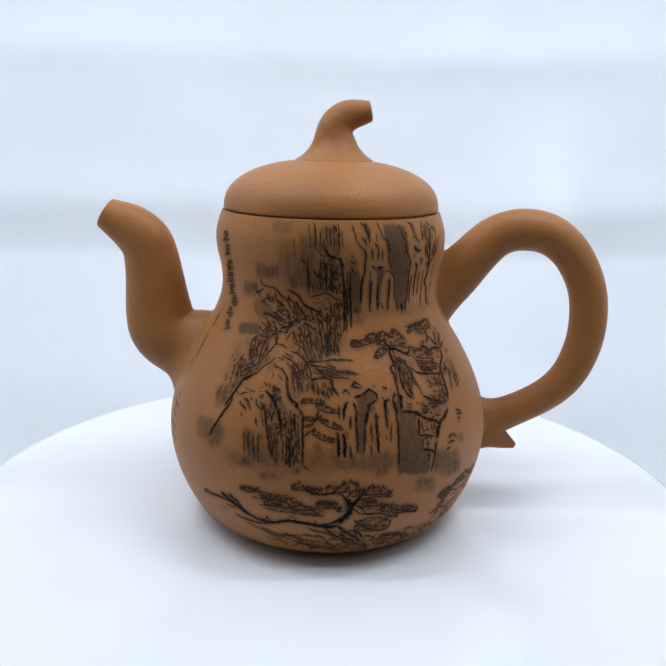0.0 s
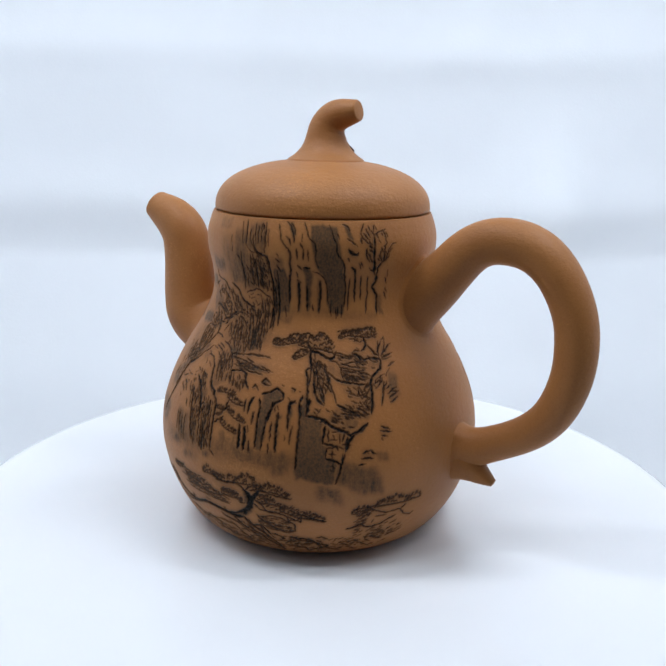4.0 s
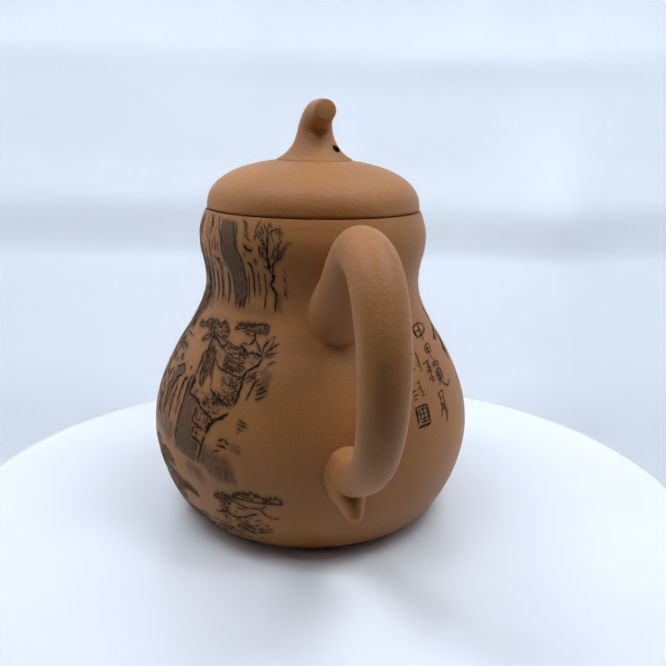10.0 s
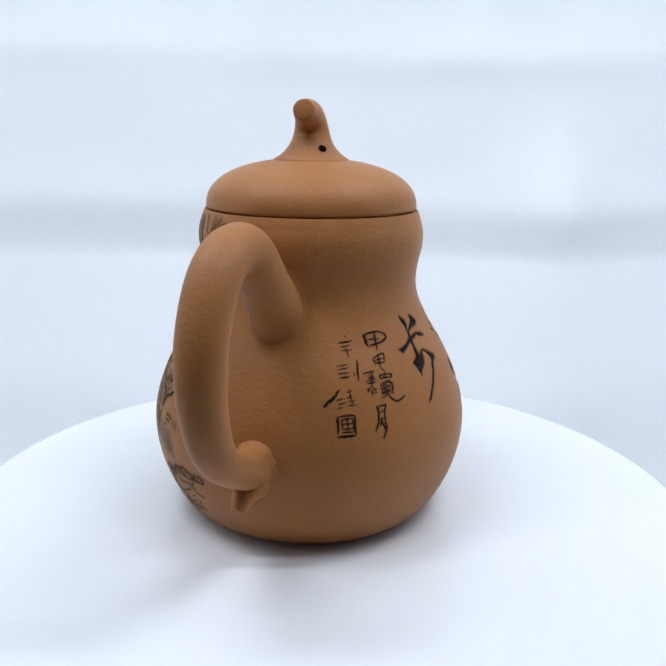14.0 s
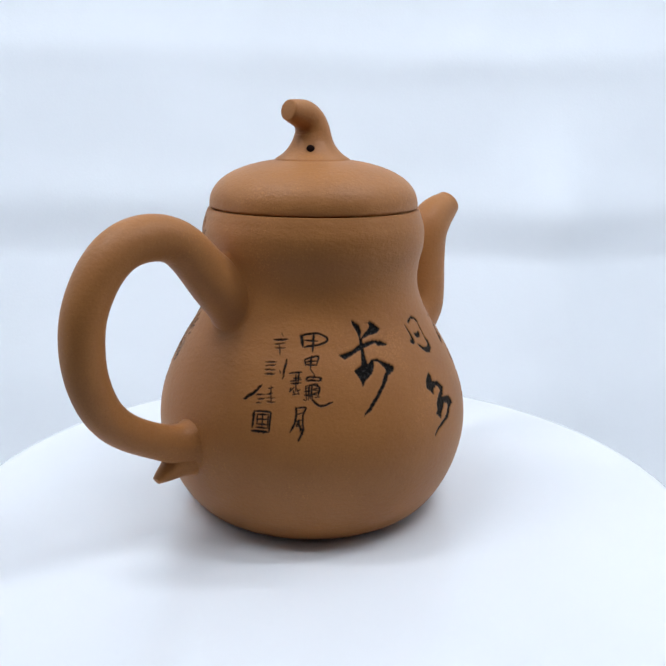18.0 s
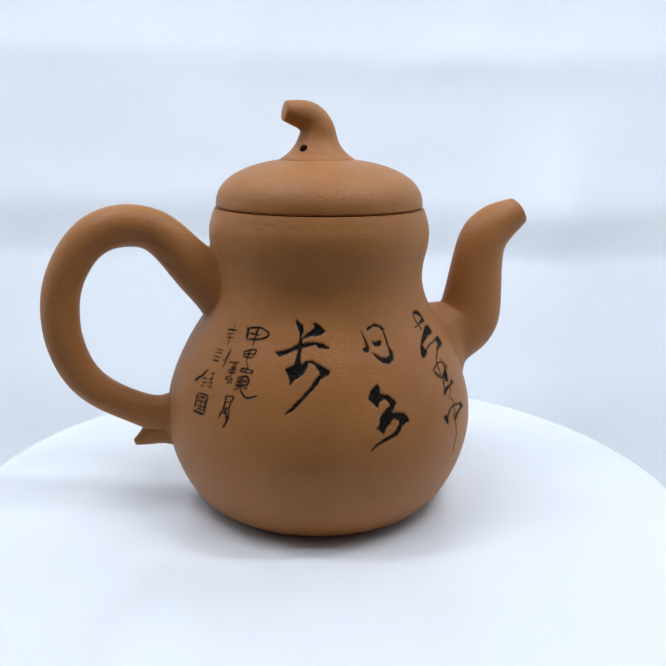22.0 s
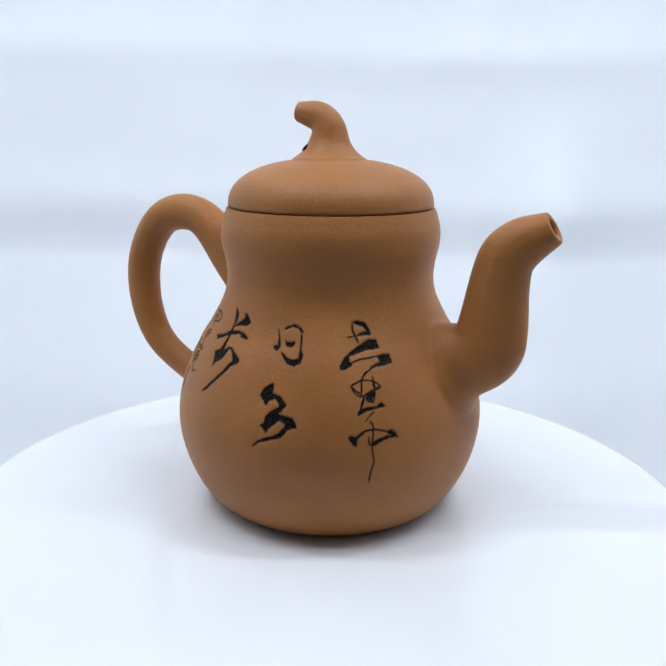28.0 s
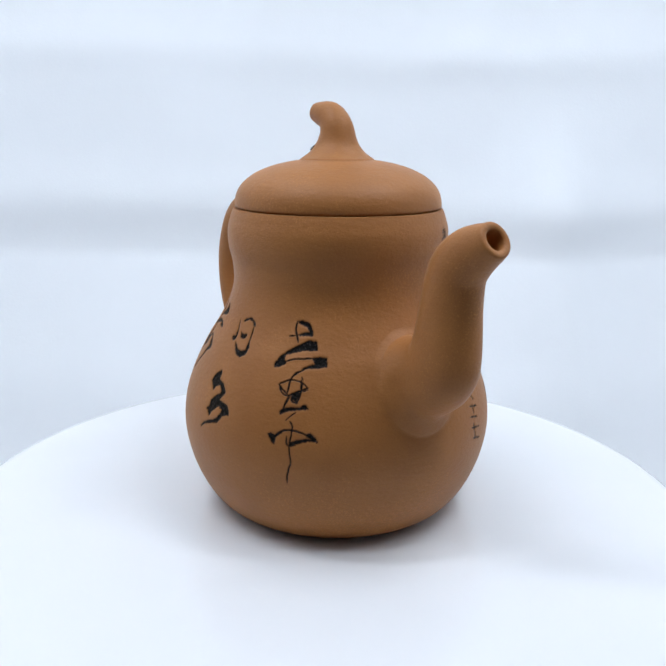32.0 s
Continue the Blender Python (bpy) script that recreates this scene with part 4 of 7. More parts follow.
pen("engraved_mountain", "carved and inked mountain slope with a bare rounded top")
line(0.33, 0.33, (76.8, 43.0), (78.4, 41.2), (79.8, 38.7), (80.8, 35.7))
line(0.30, 0.30, (81.3, 45.3), (82.1, 43.8), (84.7, 43.0), (84.9, 42.1), (86.9, 40.9), (87.4, 37.1), (87.7, 32.7), (87.7, 29.5))
line(0.23, 0.23, (87.9, 29.5), (89.7, 28.4))
line(0.27, 0.27, (83.1, 35.0), (83.8, 31.6), (83.8, 28.6))
line(0.27, 0.27, (84.2, 40.8), (84.8, 37.2))
line(0.23, 0.23, (85.3, 35.9), (85.8, 32.5))
line(0.20, 0.20, (86.3, 35.6), (86.6, 31.9))
line(0.33, 0.27, (53.6, 32.1), (56.7, 36.8), (59.9, 41.0), (60.2, 42.8))
line(0.30, 0.30, (65.9, 42.7), (67.5, 41.8))
line(0.33, 0.33, (65.4, 41.2), (66.8, 40.0))
line(0.27, 0.27, (65.0, 39.4), (65.7, 38.6))
line(0.37, 0.27, (70.8, 38.9), (72.1, 37.2))
line(0.20, 0.20, (71.7, 41.0), (73.4, 41.6))
line(0.27, 0.27, (73.2, 41.9), (74.5, 39.7), (75.6, 36.4), (76.8, 33.5), (78.2, 30.1))
line(0.20, 0.20, (75.2, 41.8), (75.6, 39.2))
line(0.20, 0.20, (76.8, 40.7), (76.6, 37.9))
line(0.20, 0.20, (72.0, 41.8), (73.8, 40.6))
line(0.20, 0.20, (77.6, 38.4), (76.7, 36.6))
line(0.20, 0.20, (76.4, 36.5), (78.0, 33.3))
line(0.20, 0.20, (77.7, 33.3), (78.8, 31.6))
line(0.20, 0.20, (79.2, 32.4), (79.9, 29.6))
line(0.30, 0.30, (79.8, 38.7), (80.6, 39.7), (81.8, 39.5))
line(0.20, 0.20, (70.8, 34.3), (72.0, 31.6))
line(0.20, 0.20, (68.6, 35.0), (69.7, 32.3))
hatch(0.23, 24, 1.35, (73.8, 40.6), (78.7, 40.5), (81.2, 35.4), (78.8, 29.8), (76.6, 33.1))
hatch(0.27, 26, 1.4, (79.3, 40.3), (84.3, 40.4), (86.0, 29.6), (81.9, 29.1))
wash(0.62, (67.2, 36.2), (70.2, 36.7), (72.0, 33.1), (76.5, 30.5), (76.7, 28.3), (69.6, 27.1), (64.2, 26.7), (68.1, 29.9))
wash(0.6, (76.4, 36.5), (80.6, 35.4), (81.9, 29.1), (78.9, 29.1))
wash(0.6, (80.5, 40.1), (84.5, 39.8), (87.0, 29.7), (82.0, 28.8))
wash(0.6, (74.1, 25.7), (77.3, 27.7), (81.0, 26.0), (81.0, 25.2), (74.9, 24.2))
wash(0.6, (53.2, 35.0), (56.9, 36.5), (60.4, 34.6), (59.2, 31.1), (54.3, 29.5))
wash(0.6, (83.8, 28.6), (87.5, 29.4), (88.0, 27.7), (84.1, 27.0))
wash(0.55, (77.1, 43.0), (81.4, 42.8), (81.6, 40.2), (79.5, 39.6))
pen("engraved_pine", "carved pine growing out of the cliff")
line(0.40, 0.27, (87.7, 38.1), (89.9, 38.6), (91.7, 40.2), (91.9, 41.8))
line(0.30, 0.30, (88.0, 36.4), (90.1, 37.3), (91.5, 38.1))
line(0.23, 0.23, (90.4, 37.0), (91.2, 36.4))
pad(1.1, (86.0, 43.1), (88.9, 43.4), (93.7, 43.3))
pad(1.3, (91.2, 42.6), (94.5, 41.6), (97.8, 41.4))
pad(1.2, (92.2, 40.1), (95.9, 38.4), (100.0, 37.7))
pad(1.3, (90.7, 36.9), (93.2, 35.7), (97.1, 35.0))
pad(1.0, (87.7, 39.7), (90.8, 39.5))
pen("engraved_pine", "large spreading carved pine above the foot")
line(0.17, 0.17, (47.9, 15.2), (55.2, 15.9))
line(0.40, 0.33, (58.2, 17.8), (62.5, 16.5), (66.2, 15.0), (69.6, 13.6))
line(0.30, 0.30, (58.8, 18.2), (59.2, 17.5))
line(0.33, 0.33, (62.5, 18.4), (63.4, 17.7))
line(0.40, 0.27, (64.4, 17.5), (66.0, 16.1))
line(0.20, 0.20, (66.3, 21.0), (70.2, 20.6), (74.1, 21.6))
line(0.20, 0.20, (67.9, 21.6), (71.7, 21.7))
pad(1.5, (67.1, 21.1), (70.2, 20.8), (74.1, 21.7))
fill((100.37, 21.64), (102.45, 21.14), (103.51, 19.97), (106.04, 22.33), (106.57, 21.86), (104.05, 18.76), (103.55, 16.74), (101.93, 15.38), (98.31, 14.12), (93.61, 12.57), (92.48, 12.75), (92.57, 13.34), (96.62, 14.00), (100.59, 16.14), (102.20, 17.73), (101.93, 19.71))
pen("engraved_rock", "carved low rocks along the foot")
line(0.28, 0.28, (59.7, 14.5), (63.6, 14.5))
pen("engraved_mark", "thin dark joint line beside the spout")
line(0.29, 0.29, (28.9, 58.4), (26.8, 56.6), (27.9, 54.9))
line(0.36, 0.36, (25.6, 52.6), (24.8, 51.7))
line(0.29, 0.29, (25.8, 51.7), (27.7, 50.0), (28.6, 48.5), (27.7, 46.9))
pen("engraved_mark", "tiny carved bars of a column of small writing beside the spout")
line(0.24, 0.24, (33.1, 80.1), (38.5, 80.1))
line(0.24, 0.24, (32.9, 79.4), (39.3, 79.5))
line(0.24, 0.24, (34.3, 78.6), (38.5, 78.9))
line(0.24, 0.24, (31.9, 77.7), (40.4, 78.5))
line(0.26, 0.26, (36.8, 80.4), (35.5, 77.8))
line(0.24, 0.24, (35.2, 76.6), (41.2, 77.0))
line(0.24, 0.24, (35.5, 76.1), (40.5, 76.2))
line(0.24, 0.24, (35.0, 75.1), (40.3, 75.7))
line(0.24, 0.24, (33.1, 74.2), (40.9, 75.0))
line(0.26, 0.26, (39.4, 77.1), (36.1, 74.3))
line(0.24, 0.24, (35.3, 72.6), (40.7, 73.0))
line(0.24, 0.24, (32.7, 71.6), (41.1, 72.5))
line(0.24, 0.24, (31.2, 71.0), (40.7, 71.5))
line(0.24, 0.24, (31.7, 70.2), (39.1, 70.8))
line(0.26, 0.26, (38.4, 73.1), (33.6, 70.1))
line(0.24, 0.24, (31.7, 69.3), (38.9, 69.7))
line(0.24, 0.24, (29.3, 68.2), (39.6, 69.3))
line(0.24, 0.24, (30.5, 67.7), (38.1, 68.3))
line(0.24, 0.24, (28.5, 66.7), (38.9, 67.7))
line(0.26, 0.26, (37.5, 69.9), (36.1, 67.2))
line(0.24, 0.24, (32.8, 66.2), (39.6, 66.8))
line(0.24, 0.24, (32.8, 65.5), (39.5, 66.1))
line(0.24, 0.24, (33.7, 64.8), (39.1, 65.3))
line(0.24, 0.24, (32.7, 64.1), (40.3, 64.6))
line(0.26, 0.26, (34.1, 66.5), (37.4, 64.2))
line(0.24, 0.24, (37.7, 63.7), (42.3, 64.1))
line(0.24, 0.24, (37.7, 63.0), (43.0, 63.4))
line(0.24, 0.24, (37.2, 62.3), (44.3, 62.7))
line(0.24, 0.24, (38.7, 61.8), (43.9, 62.0))
line(0.26, 0.26, (40.4, 64.1), (40.8, 61.6))
line(0.24, 0.24, (35.5, 60.5), (40.1, 61.0))
line(0.24, 0.24, (36.4, 59.9), (40.8, 60.4))
line(0.24, 0.24, (35.8, 59.3), (42.8, 59.8))
line(0.24, 0.24, (38.6, 58.9), (42.0, 59.0))
line(0.26, 0.26, (38.5, 61.1), (41.0, 58.8))
line(0.24, 0.24, (37.5, 57.5), (41.4, 57.9))
line(0.24, 0.24, (38.5, 56.9), (42.3, 57.4))
line(0.24, 0.24, (39.9, 56.4), (42.8, 56.7))
line(0.24, 0.24, (39.6, 55.6), (44.9, 56.4))
line(0.26, 0.26, (40.0, 58.0), (44.0, 56.0))
pen("engraved_cliff", "carved and inked vertical cliff face under the lid")
line(0.20, 0.13, (60.1, 54.5), (61.9, 51.4), (65.0, 50.0))
line(0.13, 0.20, (62.2, 55.4), (62.9, 53.1), (65.4, 51.1))
line(0.13, 0.13, (67.2, 50.0), (66.2, 48.6), (64.3, 47.4))
line(0.13, 0.20, (65.1, 49.0), (63.3, 47.6), (61.9, 46.1))
line(0.13, 0.20, (56.5, 48.9), (57.2, 47.4))
line(0.13, 0.20, (57.6, 49.8), (58.6, 48.3))
line(0.13, 0.20, (60.1, 48.8), (60.6, 47.3))
line(0.13, 0.20, (54.3, 46.6), (54.6, 45.2))
line(0.13, 0.20, (57.1, 46.3), (57.0, 44.8))
line(0.13, 0.20, (53.5, 44.5), (53.9, 42.8))
line(0.13, 0.20, (52.8, 43.0), (53.0, 41.4))
line(0.13, 0.20, (56.0, 43.8), (56.0, 42.2))
line(0.13, 0.20, (60.8, 50.7), (61.3, 49.3))
line(0.13, 0.20, (84.5, 48.5), (85.4, 46.1))
line(0.13, 0.20, (73.6, 44.8), (76.3, 42.5), (78.1, 39.5))
line(0.13, 0.20, (72.7, 40.3), (74.1, 37.2))
line(0.13, 0.20, (74.7, 39.2), (75.9, 36.1))
line(0.13, 0.20, (78.6, 42.1), (79.9, 38.4))
line(0.13, 0.20, (80.9, 41.0), (81.9, 37.2))
line(0.13, 0.20, (64.8, 42.7), (66.4, 42.3))
line(0.13, 0.20, (67.1, 44.2), (68.6, 44.5))
line(0.13, 0.13, (70.4, 45.2), (71.7, 45.7))
line(0.13, 0.20, (65.3, 40.8), (66.7, 40.3))
wash(0.4, (60.4, 30.3), (89.3, 33.1), (116.8, 32.1), (126.4, 31.5), (127.3, 27.9), (107.2, 28.4), (93.9, 28.4), (61.8, 26.7))
pen("engraved_mark", "thin dark joint line beside the spout")
line(0.13, 0.13, (28.4, 57.6), (27.4, 56.0), (26.9, 54.6))
line(0.13, 0.20, (26.1, 53.4), (26.9, 52.1), (27.7, 51.0))
line(0.13, 0.13, (27.1, 50.3), (27.2, 49.0), (26.6, 47.4))
line(0.13, 0.07, (26.1, 46.9), (26.2, 45.6), (26.5, 44.3))

pen("engraved_cliff", "finely carved cliff face under the lid with grey washes")
line(0.16, 0.16, (87.6, 84.1), (88.5, 81.1), (88.6, 78.4), (91.1, 76.9), (92.9, 76.6))
line(0.13, 0.13, (90.5, 82.1), (90.8, 79.7), (92.7, 78.0), (94.0, 77.0))
line(0.20, 0.20, (92.5, 81.0), (92.2, 79.8), (93.3, 78.0), (94.6, 76.8), (96.0, 75.7))
line(0.30, 0.30, (97.0, 83.6), (97.5, 82.2))
line(0.08, 0.08, (98.3, 81.8), (98.7, 76.9))
line(0.26, 0.26, (94.0, 76.8), (95.8, 76.6), (97.9, 76.2), (99.6, 75.8), (100.5, 74.7), (100.8, 72.9), (101.3, 70.7), (102.0, 68.7), (101.6, 66.5), (102.3, 64.5), (102.3, 61.5))
line(0.20, 0.20, (93.5, 76.8), (95.4, 76.2))
line(0.20, 0.20, (94.4, 75.8), (96.3, 75.4))
line(0.20, 0.20, (93.8, 75.1), (95.3, 74.6))
line(0.20, 0.20, (96.0, 76.3), (97.5, 75.1))
line(0.20, 0.20, (91.0, 75.5), (92.1, 74.7))
line(0.20, 0.20, (90.9, 74.2), (92.4, 73.5))
line(0.20, 0.20, (95.6, 73.6), (97.1, 72.8))
line(0.20, 0.20, (97.1, 72.8), (98.6, 72.7))
line(0.20, 0.20, (95.5, 72.7), (97.0, 71.7))
line(0.20, 0.20, (96.3, 71.2), (98.0, 70.1))
line(0.20, 0.20, (96.2, 72.2), (97.3, 71.2))
line(0.20, 0.20, (97.8, 74.4), (98.9, 73.6))
line(0.20, 0.20, (94.5, 71.1), (95.6, 70.2))
line(0.20, 0.20, (94.8, 69.7), (96.1, 68.9))
line(0.20, 0.20, (92.6, 75.3), (93.8, 73.7), (93.6, 71.1), (93.8, 68.4))
line(0.20, 0.20, (82.4, 75.7), (83.6, 75.1), (84.9, 73.7), (85.1, 71.8), (85.2, 69.1), (85.3, 67.0))
line(0.16, 0.16, (87.8, 73.2), (88.0, 72.3))
line(0.16, 0.16, (87.6, 71.4), (88.5, 70.1))
line(0.16, 0.16, (90.6, 72.6), (90.2, 69.9))
line(0.16, 0.16, (89.2, 69.1), (90.9, 68.3))
line(0.16, 0.16, (87.3, 69.4), (87.8, 68.0))
line(0.16, 0.16, (92.1, 71.5), (92.0, 69.2))
line(0.22, 0.22, (60.5, 70.3), (60.6, 68.6), (64.0, 68.1), (67.5, 68.1), (70.0, 67.2), (72.0, 66.0), (72.9, 65.0))
line(0.26, 0.26, (75.1, 67.8), (77.1, 67.6), (80.1, 66.7), (81.8, 65.5), (83.8, 64.3), (86.2, 63.7), (89.6, 63.0), (92.0, 62.9))
line(0.22, 0.22, (86.2, 66.2), (88.2, 66.8), (89.9, 67.0), (92.1, 67.5), (94.2, 67.5), (96.3, 66.8), (97.9, 66.2), (99.6, 66.0), (100.8, 65.0), (101.8, 63.5))
line(0.18, 0.18, (88.6, 65.9), (90.4, 66.2))
line(0.18, 0.18, (89.1, 64.9), (91.3, 65.4))
line(0.18, 0.18, (92.5, 66.3), (94.2, 65.9))
line(0.18, 0.18, (94.6, 66.4), (95.1, 65.7))
line(0.18, 0.18, (91.8, 64.6), (93.1, 64.0))
line(0.18, 0.18, (93.1, 63.6), (94.8, 64.1))
line(0.18, 0.18, (87.3, 65.4), (88.3, 64.9))
line(0.18, 0.18, (90.1, 64.1), (91.3, 63.5))
line(0.16, 0.16, (95.3, 65.3), (97.1, 61.9))
line(0.16, 0.16, (97.2, 64.9), (98.3, 60.7))
line(0.16, 0.16, (99.2, 64.9), (100.0, 61.3))
line(0.16, 0.16, (93.9, 62.7), (95.4, 60.3))
line(0.16, 0.16, (98.4, 65.6), (98.9, 63.8))
line(0.15, 0.15, (102.8, 70.8), (103.8, 69.7), (104.4, 67.6), (104.7, 64.5), (105.5, 61.1))
line(0.24, 0.24, (104.3, 76.9), (105.4, 76.2))
line(0.24, 0.24, (104.1, 75.6), (105.8, 74.9))
line(0.24, 0.24, (104.5, 74.1), (106.0, 72.6))
line(0.20, 0.20, (104.8, 83.7), (105.7, 82.1), (106.6, 80.2), (107.9, 79.1), (110.0, 78.1))
line(0.26, 0.26, (110.0, 78.1), (110.8, 77.1), (110.5, 74.6), (111.1, 73.2), (110.2, 71.4), (109.9, 68.8), (110.0, 64.8))
line(0.26, 0.26, (108.6, 81.0), (110.3, 80.4), (111.1, 79.1))
line(0.26, 0.26, (58.5, 66.5), (59.8, 65.3))
line(0.26, 0.26, (63.3, 65.6), (66.4, 64.8))
line(0.26, 0.26, (67.9, 66.8), (69.4, 65.6))
line(0.26, 0.26, (61.5, 64.4), (64.6, 63.3))
line(0.26, 0.26, (71.0, 64.7), (74.0, 63.6))
line(0.26, 0.26, (75.2, 66.4), (76.9, 65.0))
line(0.26, 0.26, (77.1, 65.5), (79.1, 63.9))
line(0.26, 0.26, (78.9, 65.1), (81.1, 63.5))
line(0.26, 0.26, (74.1, 63.2), (76.6, 62.1))
line(0.26, 0.26, (77.2, 63.2), (80.2, 61.8))
line(0.26, 0.26, (81.1, 63.5), (83.4, 62.0))
wash(0.55, (61.8, 73.3), (70.9, 73.7), (70.4, 71.5), (62.4, 70.4))
wash(0.26, (67.3, 83.8), (77.0, 84.4), (77.8, 81.7), (68.1, 81.2))
wash(0.38, (70.9, 79.9), (85.3, 78.6), (89.4, 76.7), (97.1, 72.8), (100.8, 67.6), (94.6, 67.4), (85.9, 66.5), (73.9, 68.5), (72.1, 71.6))
wash(0.50, (86.7, 72.4), (100.0, 72.8), (101.2, 67.6), (94.6, 67.4), (87.1, 67.1))
wash(0.70, (102.5, 71.3), (109.8, 70.9), (110.1, 63.1), (105.0, 62.1), (102.6, 62.5))
wash(0.50, (55.8, 63.9), (66.6, 64.2), (69.7, 60.8), (60.6, 59.5))
wash(0.50, (73.7, 65.3), (83.8, 64.3), (88.6, 62.5), (84.7, 60.8), (76.7, 60.3))
wash(0.50, (97.3, 76.9), (101.4, 72.9), (100.8, 67.6), (97.9, 70.7))
wash(0.50, (94.6, 66.1), (101.2, 65.0), (102.1, 60.5), (95.8, 60.4))
hatch(0.18, 22, 1.30, (86.7, 72.4), (95.3, 74.8), (100.1, 70.7), (101.2, 67.6), (87.1, 66.9))
hatch(0.17, 20, 1.10, (73.6, 66.3), (83.8, 64.3), (88.6, 62.5), (76.4, 60.8))
hatch(0.17, 16, 1.35, (94.2, 65.8), (101.2, 65.0), (102.1, 60.5), (95.4, 60.3))
wash(0.45, (86.3, 76.6), (95.4, 76.4), (100.2, 72.9), (100.8, 67.6), (86.0, 67.0))
line(0.05, 0.05, (78.8, 80.3), (79.3, 76.3))
line(0.05, 0.05, (85.1, 83.6), (86.6, 78.6))
line(0.05, 0.05, (94.9, 82.3), (95.4, 78.9))
line(0.05, 0.05, (100.0, 82.4), (100.5, 78.5))
pen("engraved_waterfall", "carved dark grey falls between bare rock pillars")
line(0.20, 0.20, (108.6, 84.5), (110.6, 83.4), (111.7, 82.0), (112.7, 79.7))
line(0.13, 0.13, (110.6, 84.2), (112.5, 83.0), (113.1, 81.5))
wash(0.75, (109.0, 84.5), (111.7, 84.1), (113.2, 82.0), (113.1, 80.1), (111.8, 81.0), (110.2, 82.9))
line(0.18, 0.18, (116.8, 84.4), (117.8, 83.0), (118.7, 81.5), (119.6, 80.5), (121.7, 79.8), (122.3, 78.6), (122.1, 77.1), (122.1, 75.6), (123.5, 73.8))
line(0.14, 0.14, (127.9, 83.8), (128.9, 82.9), (129.2, 82.2))
line(0.24, 0.24, (129.3, 82.4), (129.8, 80.9), (131.3, 79.7), (131.3, 77.9), (132.3, 76.6), (134.3, 75.6), (135.0, 74.2), (135.3, 72.1), (136.2, 68.3), (135.6, 64.3))
wash(0.78, (121.9, 79.6), (124.5, 81.0), (127.3, 82.9), (128.9, 82.4), (130.0, 80.4), (131.3, 77.9), (134.4, 75.3), (136.2, 68.3), (135.3, 63.9), (132.9, 62.2), (129.5, 62.8), (128.4, 67.5), (127.3, 71.8), (125.0, 72.9), (122.5, 74.0))
line(0.18, 0.18, (129.2, 64.9), (129.4, 62.1))
line(0.18, 0.18, (131.8, 64.1), (131.7, 61.7))
line(0.18, 0.18, (134.5, 64.7), (134.3, 61.8))
line(0.34, 0.34, (131.7, 81.9), (132.3, 80.7))
line(0.34, 0.34, (142.3, 80.8), (142.5, 79.7))
line(0.34, 0.34, (136.4, 76.2), (137.1, 75.5))
wash(0.70, (133.9, 84.1), (136.9, 83.6), (138.2, 81.9), (139.1, 80.1), (137.0, 80.7), (135.6, 82.3))
line(0.20, 0.20, (133.9, 84.1), (136.4, 83.6), (137.3, 82.6))
line(0.20, 0.20, (135.9, 80.8), (138.2, 80.1), (140.6, 79.0))
line(0.20, 0.20, (142.5, 75.3), (143.7, 73.9))
line(0.34, 0.34, (136.6, 78.4), (138.2, 77.2), (140.5, 77.0), (141.1, 77.7))
line(0.34, 0.34, (137.1, 77.9), (139.1, 77.5))
line(0.26, 0.26, (113.7, 78.3), (114.0, 75.8))
line(0.26, 0.26, (115.3, 79.6), (116.8, 78.1))
line(0.26, 0.26, (116.8, 78.1), (116.6, 75.8))
line(0.20, 0.20, (118.7, 78.1), (119.0, 75.6))
line(0.10, 0.10, (116.1, 81.7), (116.0, 80.1))
line(0.42, 0.42, (114.2, 74.3), (116.0, 73.2))
line(0.42, 0.42, (116.9, 73.8), (120.0, 73.8))
line(0.30, 0.30, (113.4, 72.6), (114.1, 71.3))
line(0.30, 0.30, (113.7, 70.8), (115.5, 70.1))
wash(0.85, (116.2, 73.8), (120.0, 73.8), (120.6, 71.9), (120.0, 66.6), (119.2, 63.0), (118.0, 63.0), (117.9, 67.7), (117.0, 71.4))
line(0.28, 0.28, (118.2, 69.2), (118.4, 63.4))
line(0.36, 0.20, (114.3, 70.1), (114.7, 66.7), (114.2, 63.0))
wash(0.65, (113.3, 70.9), (115.7, 70.3), (115.2, 63.0), (113.8, 63.0))
line(0.15, 0.15, (120.9, 73.0), (124.1, 72.4), (126.0, 71.3), (127.3, 69.7), (128.1, 65.2))
line(0.34, 0.20, (124.1, 70.5), (124.5, 66.6), (123.8, 62.9))
wash(0.60, (122.7, 71.3), (124.8, 71.0), (124.9, 62.9), (123.2, 62.9))
wash(0.26, (105.9, 64.4), (154.1, 62.9), (151.5, 60.8), (107.0, 62.0))
line(0.20, 0.20, (138.0, 71.2), (137.6, 68.1), (137.3, 63.4))
line(0.20, 0.20, (143.3, 71.8), (143.6, 66.0))
line(0.20, 0.20, (146.5, 71.6), (147.0, 67.5), (146.2, 62.6))
line(0.20, 0.20, (141.5, 75.0), (142.8, 73.7))
line(0.26, 0.18, (138.1, 74.0), (140.0, 73.4), (140.5, 70.7), (140.6, 65.5))
pen("engraved_tree", "carved leafy tree leaning on the cliff edge")
line(0.34, 0.20, (151.0, 71.7), (151.2, 70.2), (150.0, 69.5), (149.1, 68.8), (150.8, 67.7), (152.1, 66.7), (151.9, 64.4), (152.0, 62.1))
line(0.24, 0.24, (151.0, 71.5), (149.3, 72.7), (146.6, 73.7))
line(0.24, 0.24, (151.0, 71.7), (151.1, 73.7), (152.5, 74.5))
